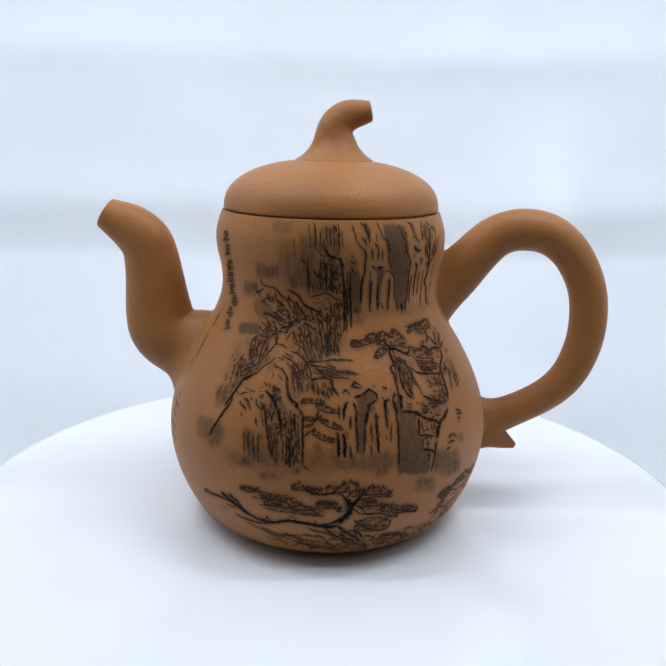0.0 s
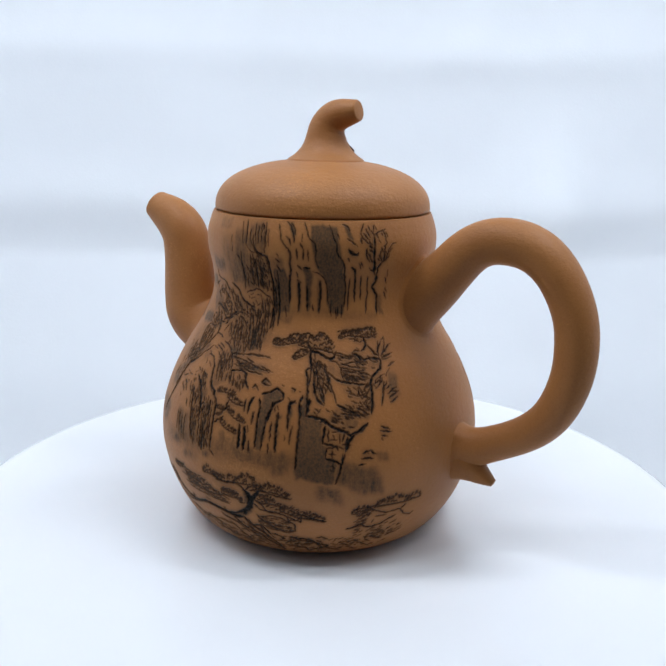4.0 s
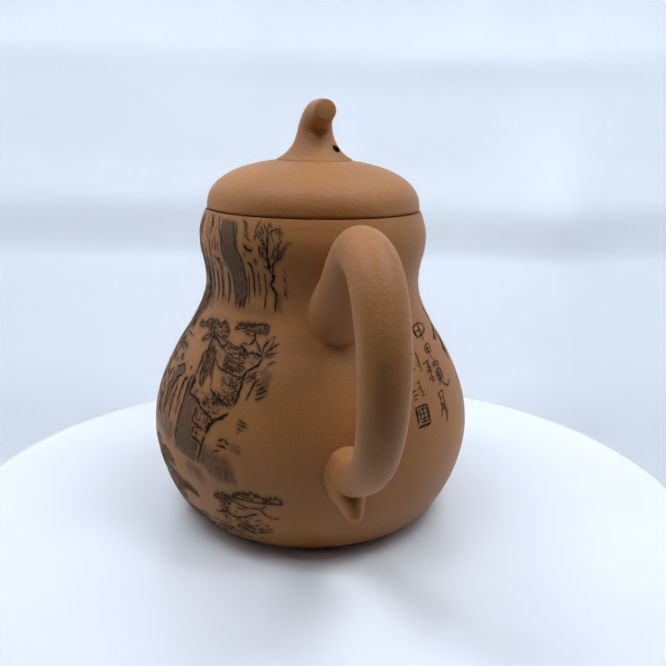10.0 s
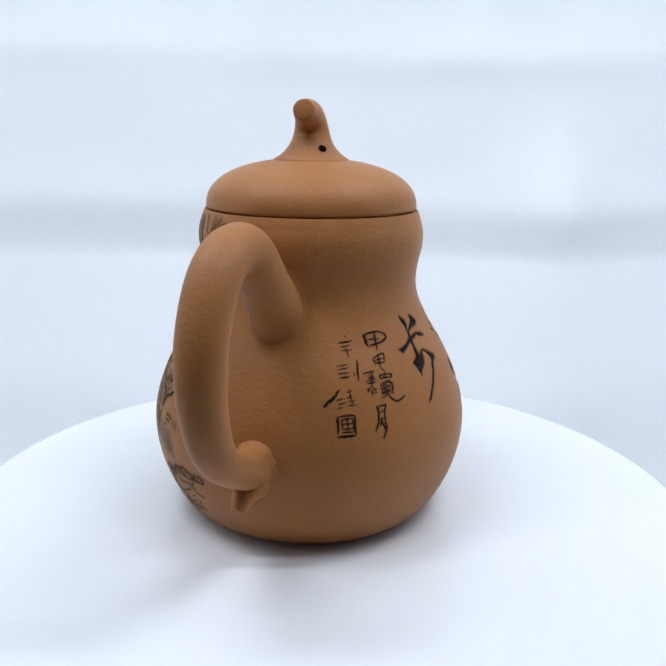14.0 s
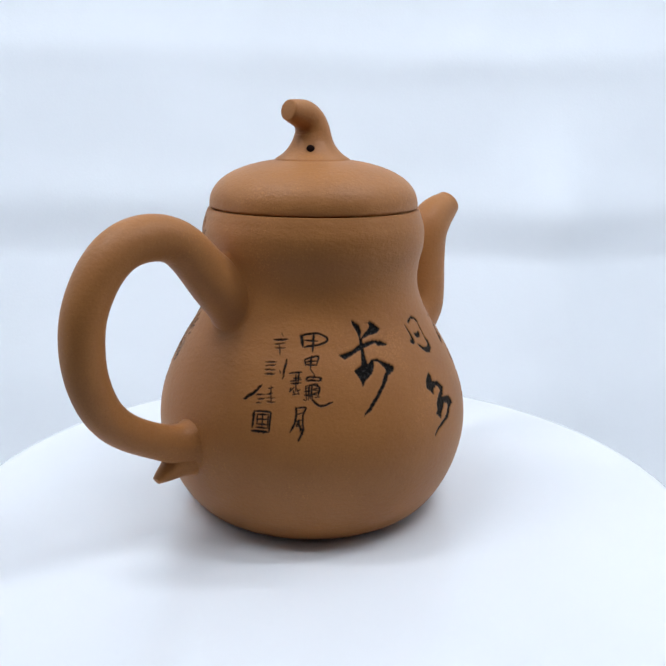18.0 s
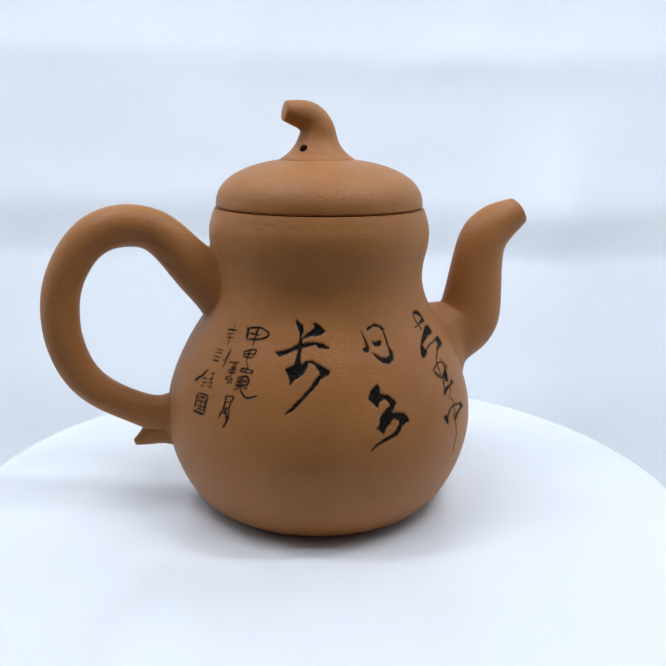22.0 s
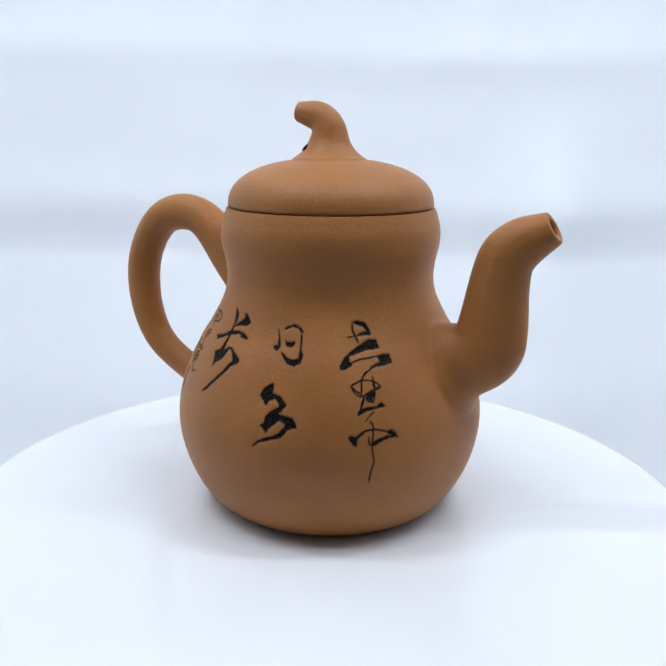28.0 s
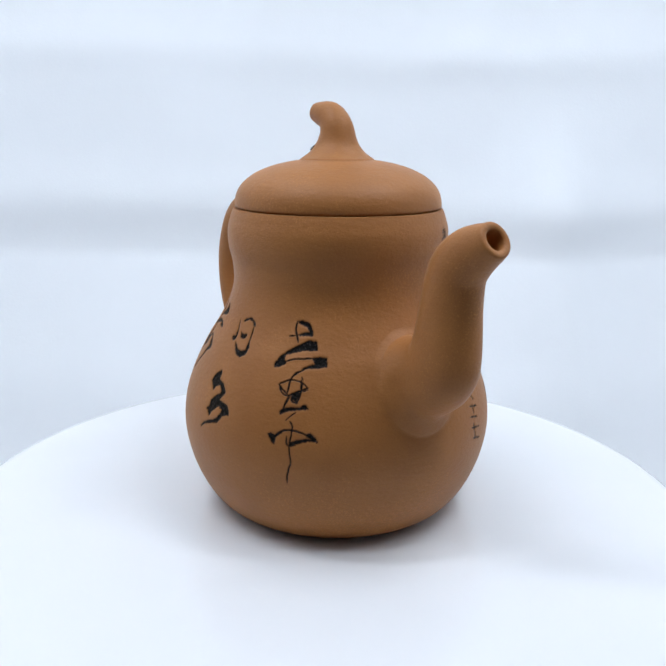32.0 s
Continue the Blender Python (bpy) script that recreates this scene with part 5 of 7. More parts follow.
line(0.36, 0.24, (149.6, 72.8), (148.8, 75.5), (148.6, 78.0), (148.8, 80.0), (148.7, 81.4))
line(0.26, 0.26, (145.1, 78.5), (144.7, 77.0), (145.4, 75.8))
line(0.26, 0.26, (146.9, 78.2), (148.5, 77.1))
line(0.26, 0.26, (146.5, 76.0), (148.6, 74.9))
line(0.26, 0.26, (145.7, 77.2), (147.2, 76.3))
line(0.26, 0.26, (146.2, 79.2), (148.3, 78.2))
line(0.18, 0.18, (142.1, 81.9), (143.2, 80.9), (145.0, 80.0), (147.3, 78.9), (148.6, 78.2))
line(0.18, 0.18, (142.1, 81.9), (143.0, 83.1), (144.0, 84.2))
line(0.18, 0.18, (145.5, 82.4), (146.8, 80.9))
line(0.18, 0.18, (147.4, 82.6), (148.7, 81.4))
line(0.18, 0.18, (148.8, 83.8), (148.7, 82.3))
line(0.18, 0.18, (149.3, 81.7), (151.6, 82.2), (154.9, 82.8))
line(0.18, 0.18, (150.3, 82.8), (149.4, 83.7))
line(0.18, 0.18, (146.1, 83.6), (147.0, 82.4))
line(0.18, 0.18, (144.1, 81.7), (146.2, 80.4))
line(0.20, 0.12, (151.0, 74.1), (152.9, 74.9), (154.7, 75.7), (155.4, 76.9), (156.1, 77.9), (158.1, 79.3), (160.5, 79.4))
line(0.17, 0.17, (153.2, 74.9), (153.8, 76.9), (154.1, 78.9), (155.3, 79.7))
line(0.17, 0.17, (152.8, 75.1), (151.5, 77.0), (152.1, 78.0))
line(0.17, 0.17, (155.1, 75.7), (156.6, 76.9))
line(0.17, 0.17, (156.0, 77.3), (158.1, 78.3))
line(0.36, 0.36, (153.6, 75.5), (154.2, 76.8))
line(0.36, 0.36, (152.9, 74.9), (154.7, 75.6))
line(0.19, 0.19, (156.6, 72.9), (157.1, 71.2))
line(0.19, 0.19, (155.9, 71.0), (157.0, 69.5))
line(0.19, 0.19, (156.7, 68.5), (157.7, 67.1))
line(0.19, 0.19, (156.0, 67.4), (157.4, 65.7))
wash(0.50, (152.3, 66.9), (155.2, 66.4), (155.5, 61.8), (152.6, 61.8))
wash(0.55, (145.5, 78.2), (148.6, 78.0), (148.8, 74.7), (145.9, 75.5))
wash(0.32, (144.5, 83.3), (148.7, 82.4), (148.2, 79.0), (145.1, 80.5))
pen("engraved_mountain", "finely hatched carved mountain ridge with grey washes")
line(0.20, 0.20, (62.8, 61.8), (68.0, 61.2), (72.8, 60.2), (75.0, 59.7))
line(0.20, 0.20, (67.5, 62.0), (72.7, 60.5))
line(0.20, 0.20, (65.6, 58.0), (68.5, 57.2))
line(0.20, 0.20, (66.7, 57.5), (66.7, 56.4))
line(0.20, 0.20, (62.7, 56.9), (65.6, 56.3))
line(0.20, 0.20, (65.5, 55.4), (68.1, 55.1))
line(0.20, 0.20, (70.1, 62.7), (74.3, 61.4))
line(0.20, 0.20, (62.4, 59.2), (66.0, 58.8))
line(0.20, 0.20, (66.7, 59.3), (69.2, 58.5))
line(0.20, 0.20, (73.6, 59.1), (73.0, 57.9))
wash(0.75, (68.9, 58.2), (72.0, 58.8), (73.5, 56.6), (73.0, 55.1), (71.0, 55.9))
line(0.24, 0.24, (72.2, 57.0), (72.6, 55.1), (70.6, 53.7), (68.8, 51.8))
line(0.24, 0.24, (72.6, 55.1), (75.5, 55.0), (77.6, 54.4))
hatch(0.20, 26, 0.90, (62.3, 58.1), (68.7, 60.2), (71.9, 58.0), (67.0, 54.6))
line(0.24, 0.24, (79.8, 53.8), (82.6, 53.4), (84.6, 52.7), (86.8, 51.5), (88.2, 50.2), (89.2, 48.1))
line(0.17, 0.17, (81.4, 59.2), (83.6, 58.2))
line(0.17, 0.17, (82.8, 60.0), (85.0, 58.6))
line(0.17, 0.17, (84.9, 60.3), (87.0, 59.5), (89.2, 58.1), (90.7, 56.3), (92.1, 53.6), (92.5, 51.8))
line(0.17, 0.17, (84.9, 60.2), (86.6, 57.1), (88.6, 53.9))
line(0.17, 0.17, (81.1, 55.8), (84.5, 54.6), (86.9, 52.8))
line(0.17, 0.17, (83.7, 56.1), (85.7, 54.7))
line(0.17, 0.17, (85.8, 56.1), (88.3, 53.4), (89.0, 51.6))
line(0.17, 0.17, (88.3, 57.3), (89.9, 54.4))
line(0.17, 0.17, (89.7, 56.3), (91.7, 52.5))
line(0.17, 0.17, (81.4, 57.5), (83.2, 56.6))
line(0.17, 0.17, (79.5, 56.1), (81.5, 55.2))
wash(0.75, (83.1, 53.5), (89.9, 53.5), (91.2, 52.7), (89.4, 50.8), (87.3, 50.6))
wash(0.42, (86.3, 57.0), (91.3, 57.3), (92.8, 51.9), (89.0, 51.6))
hatch(0.18, 26, 1.25, (77.9, 56.5), (89.6, 59.1), (92.5, 52.7), (82.2, 53.9))
line(0.17, 0.17, (89.6, 59.1), (91.9, 57.3), (93.2, 53.7))
line(0.17, 0.17, (91.5, 61.2), (93.4, 57.4), (94.6, 53.3))
line(0.17, 0.17, (94.1, 59.8), (96.3, 53.6))
line(0.17, 0.17, (95.0, 62.3), (97.5, 53.9))
line(0.17, 0.17, (97.0, 60.4), (98.6, 54.4))
line(0.17, 0.17, (98.2, 61.4), (99.3, 56.7))
line(0.17, 0.17, (99.5, 62.4), (100.5, 57.6))
line(0.17, 0.17, (105.1, 64.4), (105.6, 60.6))
line(0.26, 0.26, (101.8, 63.5), (101.9, 59.1), (101.2, 58.4))
wash(0.62, (90.6, 59.2), (98.5, 60.0), (101.0, 56.7), (98.9, 53.9), (93.9, 52.8))
wash(0.35, (98.0, 57.6), (103.5, 58.7), (103.1, 54.9), (99.8, 53.9))
hatch(0.20, 30, 1.40, (90.4, 59.2), (100.8, 61.5), (99.8, 53.9), (93.1, 53.0))
line(0.22, 0.22, (75.7, 59.8), (78.4, 60.2), (81.4, 60.4), (82.7, 61.2), (85.7, 61.1))
line(0.22, 0.22, (86.3, 63.1), (87.9, 61.8))
line(0.22, 0.22, (88.6, 62.5), (90.6, 61.3))
line(0.22, 0.22, (91.2, 62.6), (93.2, 61.0))
line(0.22, 0.22, (84.2, 62.3), (85.9, 61.1))
hatch(0.22, 26, 0.80, (74.7, 61.7), (94.9, 62.8), (95.3, 60.8), (85.1, 59.9), (76.9, 59.8))
line(0.14, 0.14, (73.4, 50.9), (76.6, 50.0), (78.3, 49.4), (80.3, 48.2))
line(0.14, 0.14, (78.8, 52.2), (80.3, 51.7))
line(0.14, 0.14, (81.1, 49.7), (82.8, 48.0))
line(0.14, 0.14, (82.0, 50.7), (83.6, 48.7))
line(0.14, 0.14, (83.9, 49.5), (85.8, 47.8))
line(0.14, 0.14, (85.1, 50.3), (86.6, 48.4))
line(0.14, 0.14, (83.0, 52.1), (84.4, 51.2))
line(0.14, 0.14, (86.7, 49.7), (87.8, 48.1))
hatch(0.18, 24, 1.20, (79.4, 51.4), (86.3, 51.5), (88.8, 48.2), (82.3, 47.7))
wash(0.40, (78.8, 50.9), (87.1, 51.1), (88.9, 48.0), (82.0, 47.5))
wash(0.50, (75.7, 59.8), (94.9, 62.8), (97.4, 60.4), (89.8, 58.7), (77.8, 58.4))
pen("engraved_shore", "carved flat shore rocks wiped with grey")
line(0.22, 0.10, (95.1, 52.5), (97.5, 52.5), (101.0, 52.5), (104.9, 52.1))
wash(0.55, (95.1, 52.6), (100.1, 52.5), (104.9, 52.1), (99.4, 52.1))
wash(0.62, (93.5, 51.6), (98.0, 50.8), (103.1, 50.2), (107.2, 49.2), (102.5, 48.7), (98.5, 48.9), (93.5, 49.2), (90.5, 48.1), (89.4, 49.0))
line(0.20, 0.20, (94.4, 51.5), (98.4, 50.7))
line(0.20, 0.20, (98.5, 48.9), (101.0, 48.7), (103.1, 48.5))
line(0.24, 0.12, (101.8, 50.2), (104.0, 49.8), (106.9, 49.2))
pen("engraved_pine", "carved pine with a scaled layered crown")
pad(2.3, (111.8, 56.3), (114.4, 56.2), (117.5, 55.8), lobed=True)
pad(3.8, (115.5, 55.6), (120.6, 55.0), (125.4, 54.7), (130.8, 53.8), lobed=True)
pad(1.9, (114.2, 52.3), (116.2, 52.9), (118.4, 53.4), (119.7, 54.3), lobed=True)
line(0.32, 0.32, (119.0, 56.4), (120.8, 54.8), (121.3, 53.2))
line(0.32, 0.32, (120.8, 54.3), (123.8, 54.0), (126.3, 53.4), (128.6, 52.6), (130.3, 53.0), (131.3, 54.2))
line(0.30, 0.30, (120.8, 53.6), (121.4, 51.6), (122.6, 49.9), (122.7, 47.6), (123.0, 45.8), (124.4, 44.1), (126.1, 43.0))
line(0.24, 0.24, (125.2, 46.9), (126.1, 45.1), (126.4, 43.3))
line(0.24, 0.24, (123.3, 51.7), (124.4, 52.3))
line(0.24, 0.24, (124.2, 50.3), (125.4, 51.4))
wash(0.78, (122.7, 47.4), (126.0, 46.9), (126.4, 43.3), (124.4, 44.1))
pen("engraved_pine", "small carved pine above a stacked rock")
pad(1.4, (133.1, 57.0), (135.3, 57.5), (137.9, 57.7), lobed=True)
pad(2.5, (137.7, 57.6), (141.4, 57.4), (145.0, 57.1), (149.7, 57.6), lobed=True)
line(0.28, 0.28, (143.7, 57.1), (144.2, 55.8), (143.7, 54.8), (141.9, 54.1))
line(0.28, 0.28, (144.2, 55.3), (146.1, 54.6), (147.4, 53.4), (149.0, 52.8))
line(0.20, 0.20, (139.4, 56.7), (141.4, 56.1))
line(0.20, 0.20, (140.0, 54.9), (140.8, 54.5))
pen("engraved_rock", "carved overhanging rock of stacked hatched blocks")
line(0.26, 0.26, (119.4, 50.1), (120.3, 48.9), (120.6, 46.6), (120.7, 44.3), (120.6, 42.0), (120.4, 40.6))
line(0.24, 0.24, (119.4, 50.1), (120.6, 50.7), (122.0, 50.6))
line(0.28, 0.28, (128.0, 50.0), (129.6, 48.9), (131.3, 48.3), (132.9, 47.8), (135.3, 47.4))
line(0.20, 0.20, (128.0, 50.0), (127.7, 48.3), (128.8, 47.0), (129.9, 45.3), (130.5, 43.5))
line(0.20, 0.20, (125.8, 47.8), (127.6, 47.0), (128.9, 45.7))
line(0.20, 0.20, (124.5, 51.8), (126.5, 51.1), (126.1, 49.6))
line(0.20, 0.20, (123.7, 49.2), (124.9, 48.0))
wash(0.70, (127.0, 49.2), (128.5, 49.7), (129.6, 48.4), (128.6, 47.5), (129.8, 45.7), (128.3, 45.7))
line(0.20, 0.20, (131.9, 53.4), (134.1, 53.0), (135.4, 53.2), (137.2, 52.6), (136.7, 53.5))
line(0.20, 0.20, (128.7, 52.4), (131.3, 52.0), (132.4, 51.0))
line(0.20, 0.20, (138.5, 51.9), (139.2, 51.1))
line(0.20, 0.20, (132.6, 51.4), (135.6, 51.7), (138.5, 52.0))
line(0.26, 0.26, (137.9, 53.7), (139.7, 53.5), (140.9, 52.6), (143.0, 52.3), (145.6, 52.6), (148.9, 52.2), (149.4, 51.6))
line(0.26, 0.26, (137.9, 53.9), (139.1, 54.4), (141.4, 54.1))
wash(0.72, (137.9, 53.7), (140.9, 53.5), (143.1, 52.6), (139.7, 52.1))
line(0.22, 0.22, (132.7, 51.0), (135.4, 50.5), (138.2, 50.2), (139.8, 49.7), (142.2, 49.5), (144.5, 48.6))
line(0.22, 0.22, (132.7, 51.0), (132.7, 49.4), (133.6, 48.1))
line(0.26, 0.26, (132.9, 48.1), (135.2, 47.7), (138.3, 47.3), (141.7, 47.0))
hatch(0.24, 34, 0.30, (132.9, 50.7), (139.8, 49.5), (142.9, 49.1), (141.4, 47.5), (134.4, 48.1))
wash(0.50, (132.9, 50.7), (139.8, 49.5), (142.9, 49.1), (141.4, 47.5), (134.4, 48.1))
line(0.32, 0.32, (149.4, 51.6), (148.6, 50.3), (146.9, 49.5), (144.5, 48.6), (143.6, 47.3), (143.6, 45.5), (143.2, 43.2), (142.4, 40.7))
wash(0.60, (142.9, 48.6), (144.5, 48.6), (143.8, 42.3), (142.4, 41.5), (141.4, 42.4))
line(0.24, 0.24, (134.3, 46.0), (135.9, 45.7))
line(0.24, 0.24, (134.8, 44.9), (136.4, 44.5))
line(0.24, 0.24, (135.7, 43.7), (138.1, 43.2))
line(0.24, 0.24, (138.7, 46.2), (138.9, 44.9), (139.5, 44.1))
line(0.24, 0.24, (139.9, 44.7), (141.5, 44.2))
line(0.24, 0.24, (139.6, 43.3), (141.8, 42.5))
line(0.24, 0.24, (133.6, 43.1), (135.3, 42.6))
line(0.24, 0.24, (140.7, 42.7), (142.1, 41.8))
line(0.24, 0.24, (139.8, 49.1), (143.1, 48.2))
line(0.24, 0.24, (137.5, 42.3), (139.3, 41.6))
line(0.27, 0.27, (130.6, 43.1), (132.8, 42.5), (135.0, 41.8), (137.2, 41.0), (138.6, 40.1))
line(0.27, 0.27, (120.7, 40.6), (122.9, 40.6), (125.2, 40.2), (127.5, 39.7))
hatch(0.26, 34, 0.50, (131.4, 42.6), (142.1, 42.4), (141.4, 40.1), (133.8, 40.0))
wash(0.50, (131.3, 42.9), (138.6, 41.0), (141.8, 41.9), (141.4, 39.8), (133.8, 40.0))
line(0.18, 0.18, (123.3, 42.3), (125.0, 41.4))
line(0.18, 0.18, (124.3, 41.3), (125.3, 42.2))
line(0.18, 0.18, (123.0, 41.6), (124.1, 40.8))
line(0.18, 0.18, (127.1, 42.2), (128.5, 41.5))
line(0.18, 0.18, (129.0, 41.9), (130.3, 41.0))
hatch(0.22, 16, -0.70, (139.4, 46.6), (143.3, 47.3), (142.9, 42.3), (140.0, 42.2))
hatch(0.22, 14, 0.90, (121.4, 53.0), (126.1, 52.3), (127.9, 50.1), (125.7, 48.1), (123.6, 49.0))
hatch(0.20, 14, 0.50, (137.9, 53.7), (148.9, 52.1), (145.4, 50.2), (139.7, 51.1))
wash(0.42, (121.4, 53.0), (126.6, 52.3), (132.3, 51.1), (132.9, 48.1), (128.1, 49.7), (125.0, 47.8))
wash(0.40, (138.0, 53.2), (148.9, 52.1), (146.1, 49.6), (138.1, 50.5))
wash(0.35, (131.4, 47.1), (142.1, 46.7), (142.1, 43.3), (136.3, 44.1))
pen("engraved_shrub", "carved twigs and grey leaves beside the rock")
line(0.16, 0.16, (149.0, 52.5), (149.4, 54.3), (149.9, 56.1))
line(0.16, 0.16, (150.0, 52.5), (151.5, 53.8), (153.0, 55.1), (153.3, 56.5))
line(0.16, 0.16, (150.4, 52.9), (152.4, 54.0), (155.9, 55.3))
line(0.16, 0.16, (150.0, 52.2), (152.1, 52.7), (154.7, 53.0))
line(0.16, 0.16, (149.9, 52.0), (154.5, 52.2))
line(0.16, 0.16, (151.2, 53.4), (151.5, 52.0))
line(0.16, 0.16, (151.7, 56.1), (153.4, 56.8))
line(0.22, 0.22, (153.3, 50.9), (155.2, 51.3))
line(0.22, 0.22, (151.4, 49.3), (152.2, 50.0))
line(0.22, 0.22, (150.3, 48.4), (150.9, 49.1))
line(0.22, 0.22, (144.4, 47.3), (145.1, 46.3))
line(0.22, 0.22, (145.5, 47.2), (147.6, 48.1))
line(0.22, 0.22, (145.1, 46.0), (146.7, 46.6))
line(0.22, 0.22, (147.5, 47.1), (148.4, 48.1))
line(0.22, 0.22, (148.1, 45.4), (149.1, 46.5), (150.1, 47.3))
line(0.22, 0.22, (149.3, 45.8), (151.3, 46.5))
line(0.22, 0.22, (150.7, 45.1), (153.8, 44.9))
line(0.22, 0.22, (150.2, 44.0), (153.3, 44.7))
line(0.22, 0.22, (150.8, 43.0), (153.1, 43.8))
line(0.28, 0.28, (148.1, 45.4), (147.4, 44.1), (146.5, 42.5))
wash(0.45, (149.5, 44.9), (154.1, 45.2), (152.6, 43.0), (149.9, 42.2))
wash(0.32, (151.7, 48.9), (154.6, 48.8), (154.3, 47.5), (151.7, 47.5))
pen("engraved_pine", "large spreading carved pine leaning over the foot")
line(0.55, 0.25, (99.5, 14.1), (101.9, 16.5), (102.5, 18.6), (101.6, 20.9), (100.1, 22.2), (98.3, 22.6))
line(0.28, 0.28, (62.4, 12.0), (67.5, 11.6), (71.9, 11.4), (76.5, 12.4), (80.8, 13.5), (84.5, 13.7), (88.0, 13.6), (90.9, 13.2), (93.3, 12.8), (95.8, 12.6), (99.2, 13.0))
line(0.24, 0.24, (75.6, 14.4), (74.5, 12.2))
line(0.24, 0.24, (91.5, 14.6), (92.5, 13.6))
wash(0.95, (94.6, 13.1), (99.1, 15.4), (101.9, 16.5), (103.6, 15.5), (101.0, 13.7), (97.1, 11.7), (95.3, 12.2))
wash(0.80, (100.7, 20.7), (103.4, 21.1), (103.8, 19.3), (101.9, 16.5), (100.4, 18.2))
line(0.26, 0.26, (88.5, 23.6), (90.9, 22.8), (93.3, 22.4), (97.2, 22.8), (98.4, 22.6))
pad(2.2, (84.8, 23.2), (87.6, 23.4), (90.1, 23.0))
pad(2.9, (90.4, 22.4), (93.6, 22.5), (97.7, 22.8))
pad(3.1, (98.0, 23.0), (100.9, 23.1), (104.9, 23.3))
pad(2.1, (91.9, 18.8), (95.1, 18.5), (98.2, 18.5), (100.0, 17.5))
line(0.20, 0.20, (98.2, 18.4), (99.0, 17.4), (100.7, 17.5))
line(0.22, 0.22, (103.0, 21.6), (105.1, 22.1), (107.2, 23.3), (106.6, 24.1))
line(0.22, 0.22, (101.5, 21.4), (102.6, 22.5), (104.1, 22.9))
pad(2.6, (104.4, 21.7), (107.9, 22.0), (111.9, 21.9), (116.4, 20.7))
pad(1.5, (104.1, 18.8), (107.7, 20.1), (110.7, 19.9))
pad(1.5, (106.2, 18.2), (109.0, 18.7), (113.1, 18.3))
line(0.24, 0.24, (104.1, 18.1), (106.0, 16.5), (108.8, 16.4), (111.6, 16.4), (112.9, 15.9))
line(0.24, 0.24, (112.8, 18.4), (113.3, 16.8))
line(0.24, 0.24, (114.3, 15.9), (115.3, 14.4), (118.1, 14.5), (119.5, 15.8))
pad(2.4, (113.0, 17.0), (116.0, 16.2), (119.1, 15.2))
pad(2.6, (119.1, 15.4), (122.5, 15.1), (127.0, 14.3))
line(0.28, 0.28, (119.8, 15.2), (123.2, 15.2), (125.3, 14.8), (127.7, 14.3))
pad(2.2, (105.2, 12.0), (108.8, 11.2), (112.4, 10.7), (116.3, 10.7))
line(0.22, 0.22, (105.8, 11.5), (108.6, 10.6), (112.4, 10.4), (115.3, 10.1), (116.9, 11.0))
hatch(0.17, 12, 0.20, (105.8, 15.1), (114.2, 14.6), (116.2, 11.8), (106.6, 11.6))
line(0.26, 0.26, (99.4, 12.6), (100.9, 11.0), (102.8, 10.2), (105.4, 9.8))
line(0.26, 0.26, (101.7, 10.8), (105.0, 11.3), (106.0, 9.1), (106.9, 6.9), (109.5, 4.7))
line(0.26, 0.26, (100.3, 10.5), (101.8, 8.9), (104.7, 7.6), (106.5, 6.0), (110.9, 3.7))
pen("engraved_shrub", "faint carved foliage behind the large pine")
pad(1.3, (74.3, 19.8), (79.0, 19.7), (82.4, 19.4))
pad(1.2, (75.2, 18.1), (79.3, 18.0), (82.8, 17.6))
pad(1.3, (83.4, 17.8), (87.2, 17.7), (90.8, 18.0))
hatch(0.14, 20, 0.60, (73.4, 20.7), (82.5, 21.3), (91.1, 19.0), (93.9, 17.0), (86.6, 16.0), (76.7, 17.2))
line(0.15, 0.15, (83.5, 17.9), (87.0, 17.0), (91.2, 16.5), (94.8, 16.6))
line(0.15, 0.15, (83.4, 15.4), (85.8, 15.0))
pen("engraved_rock", "carved low rocks along the foot of the pot")
line(0.20, 0.20, (76.6, 8.5), (82.0, 8.9), (87.7, 9.4), (90.4, 9.0), (93.1, 8.9))
line(0.20, 0.20, (80.8, 7.7), (85.2, 6.6), (89.7, 5.8), (92.8, 4.7))
line(0.20, 0.20, (87.8, 5.9), (92.5, 5.4), (96.7, 4.6))
line(0.20, 0.20, (96.7, 4.6), (100.9, 6.9), (103.5, 6.8), (104.3, 4.9))
line(0.20, 0.20, (95.5, 5.5), (97.5, 4.4))
hatch(0.22, 24, 0.50, (82.0, 8.9), (96.7, 7.2), (93.4, 3.2))
hatch(0.22, 26, 0.45, (98.1, 10.1), (112.1, 8.7), (112.5, 3.2), (102.3, 4.4))
hatch(0.22, 26, -0.10, (113.4, 7.3), (135.9, 6.2), (137.1, 2.2), (115.1, 2.9))
hatch(0.22, 22, -0.35, (134.5, 7.8), (141.3, 9.4), (153.0, 5.6), (145.4, 2.8), (137.7, 2.6))
line(0.26, 0.26, (109.1, 9.0), (111.3, 8.6), (113.0, 7.7), (111.8, 7.2))
line(0.26, 0.26, (112.6, 6.8), (114.2, 6.8))
line(0.26, 0.26, (115.9, 8.5), (118.2, 7.6), (121.3, 7.3), (124.4, 6.7), (127.2, 4.3))
line(0.26, 0.26, (113.1, 5.6), (115.9, 7.9))
line(0.26, 0.26, (113.0, 5.2), (116.3, 4.8), (120.5, 4.5), (122.2, 2.7))
line(0.26, 0.26, (115.2, 3.2), (117.7, 1.9))
line(0.26, 0.26, (125.1, 3.7), (125.9, 2.3))
wash(0.60, (109.1, 9.0), (113.0, 7.7), (111.0, 7.1))
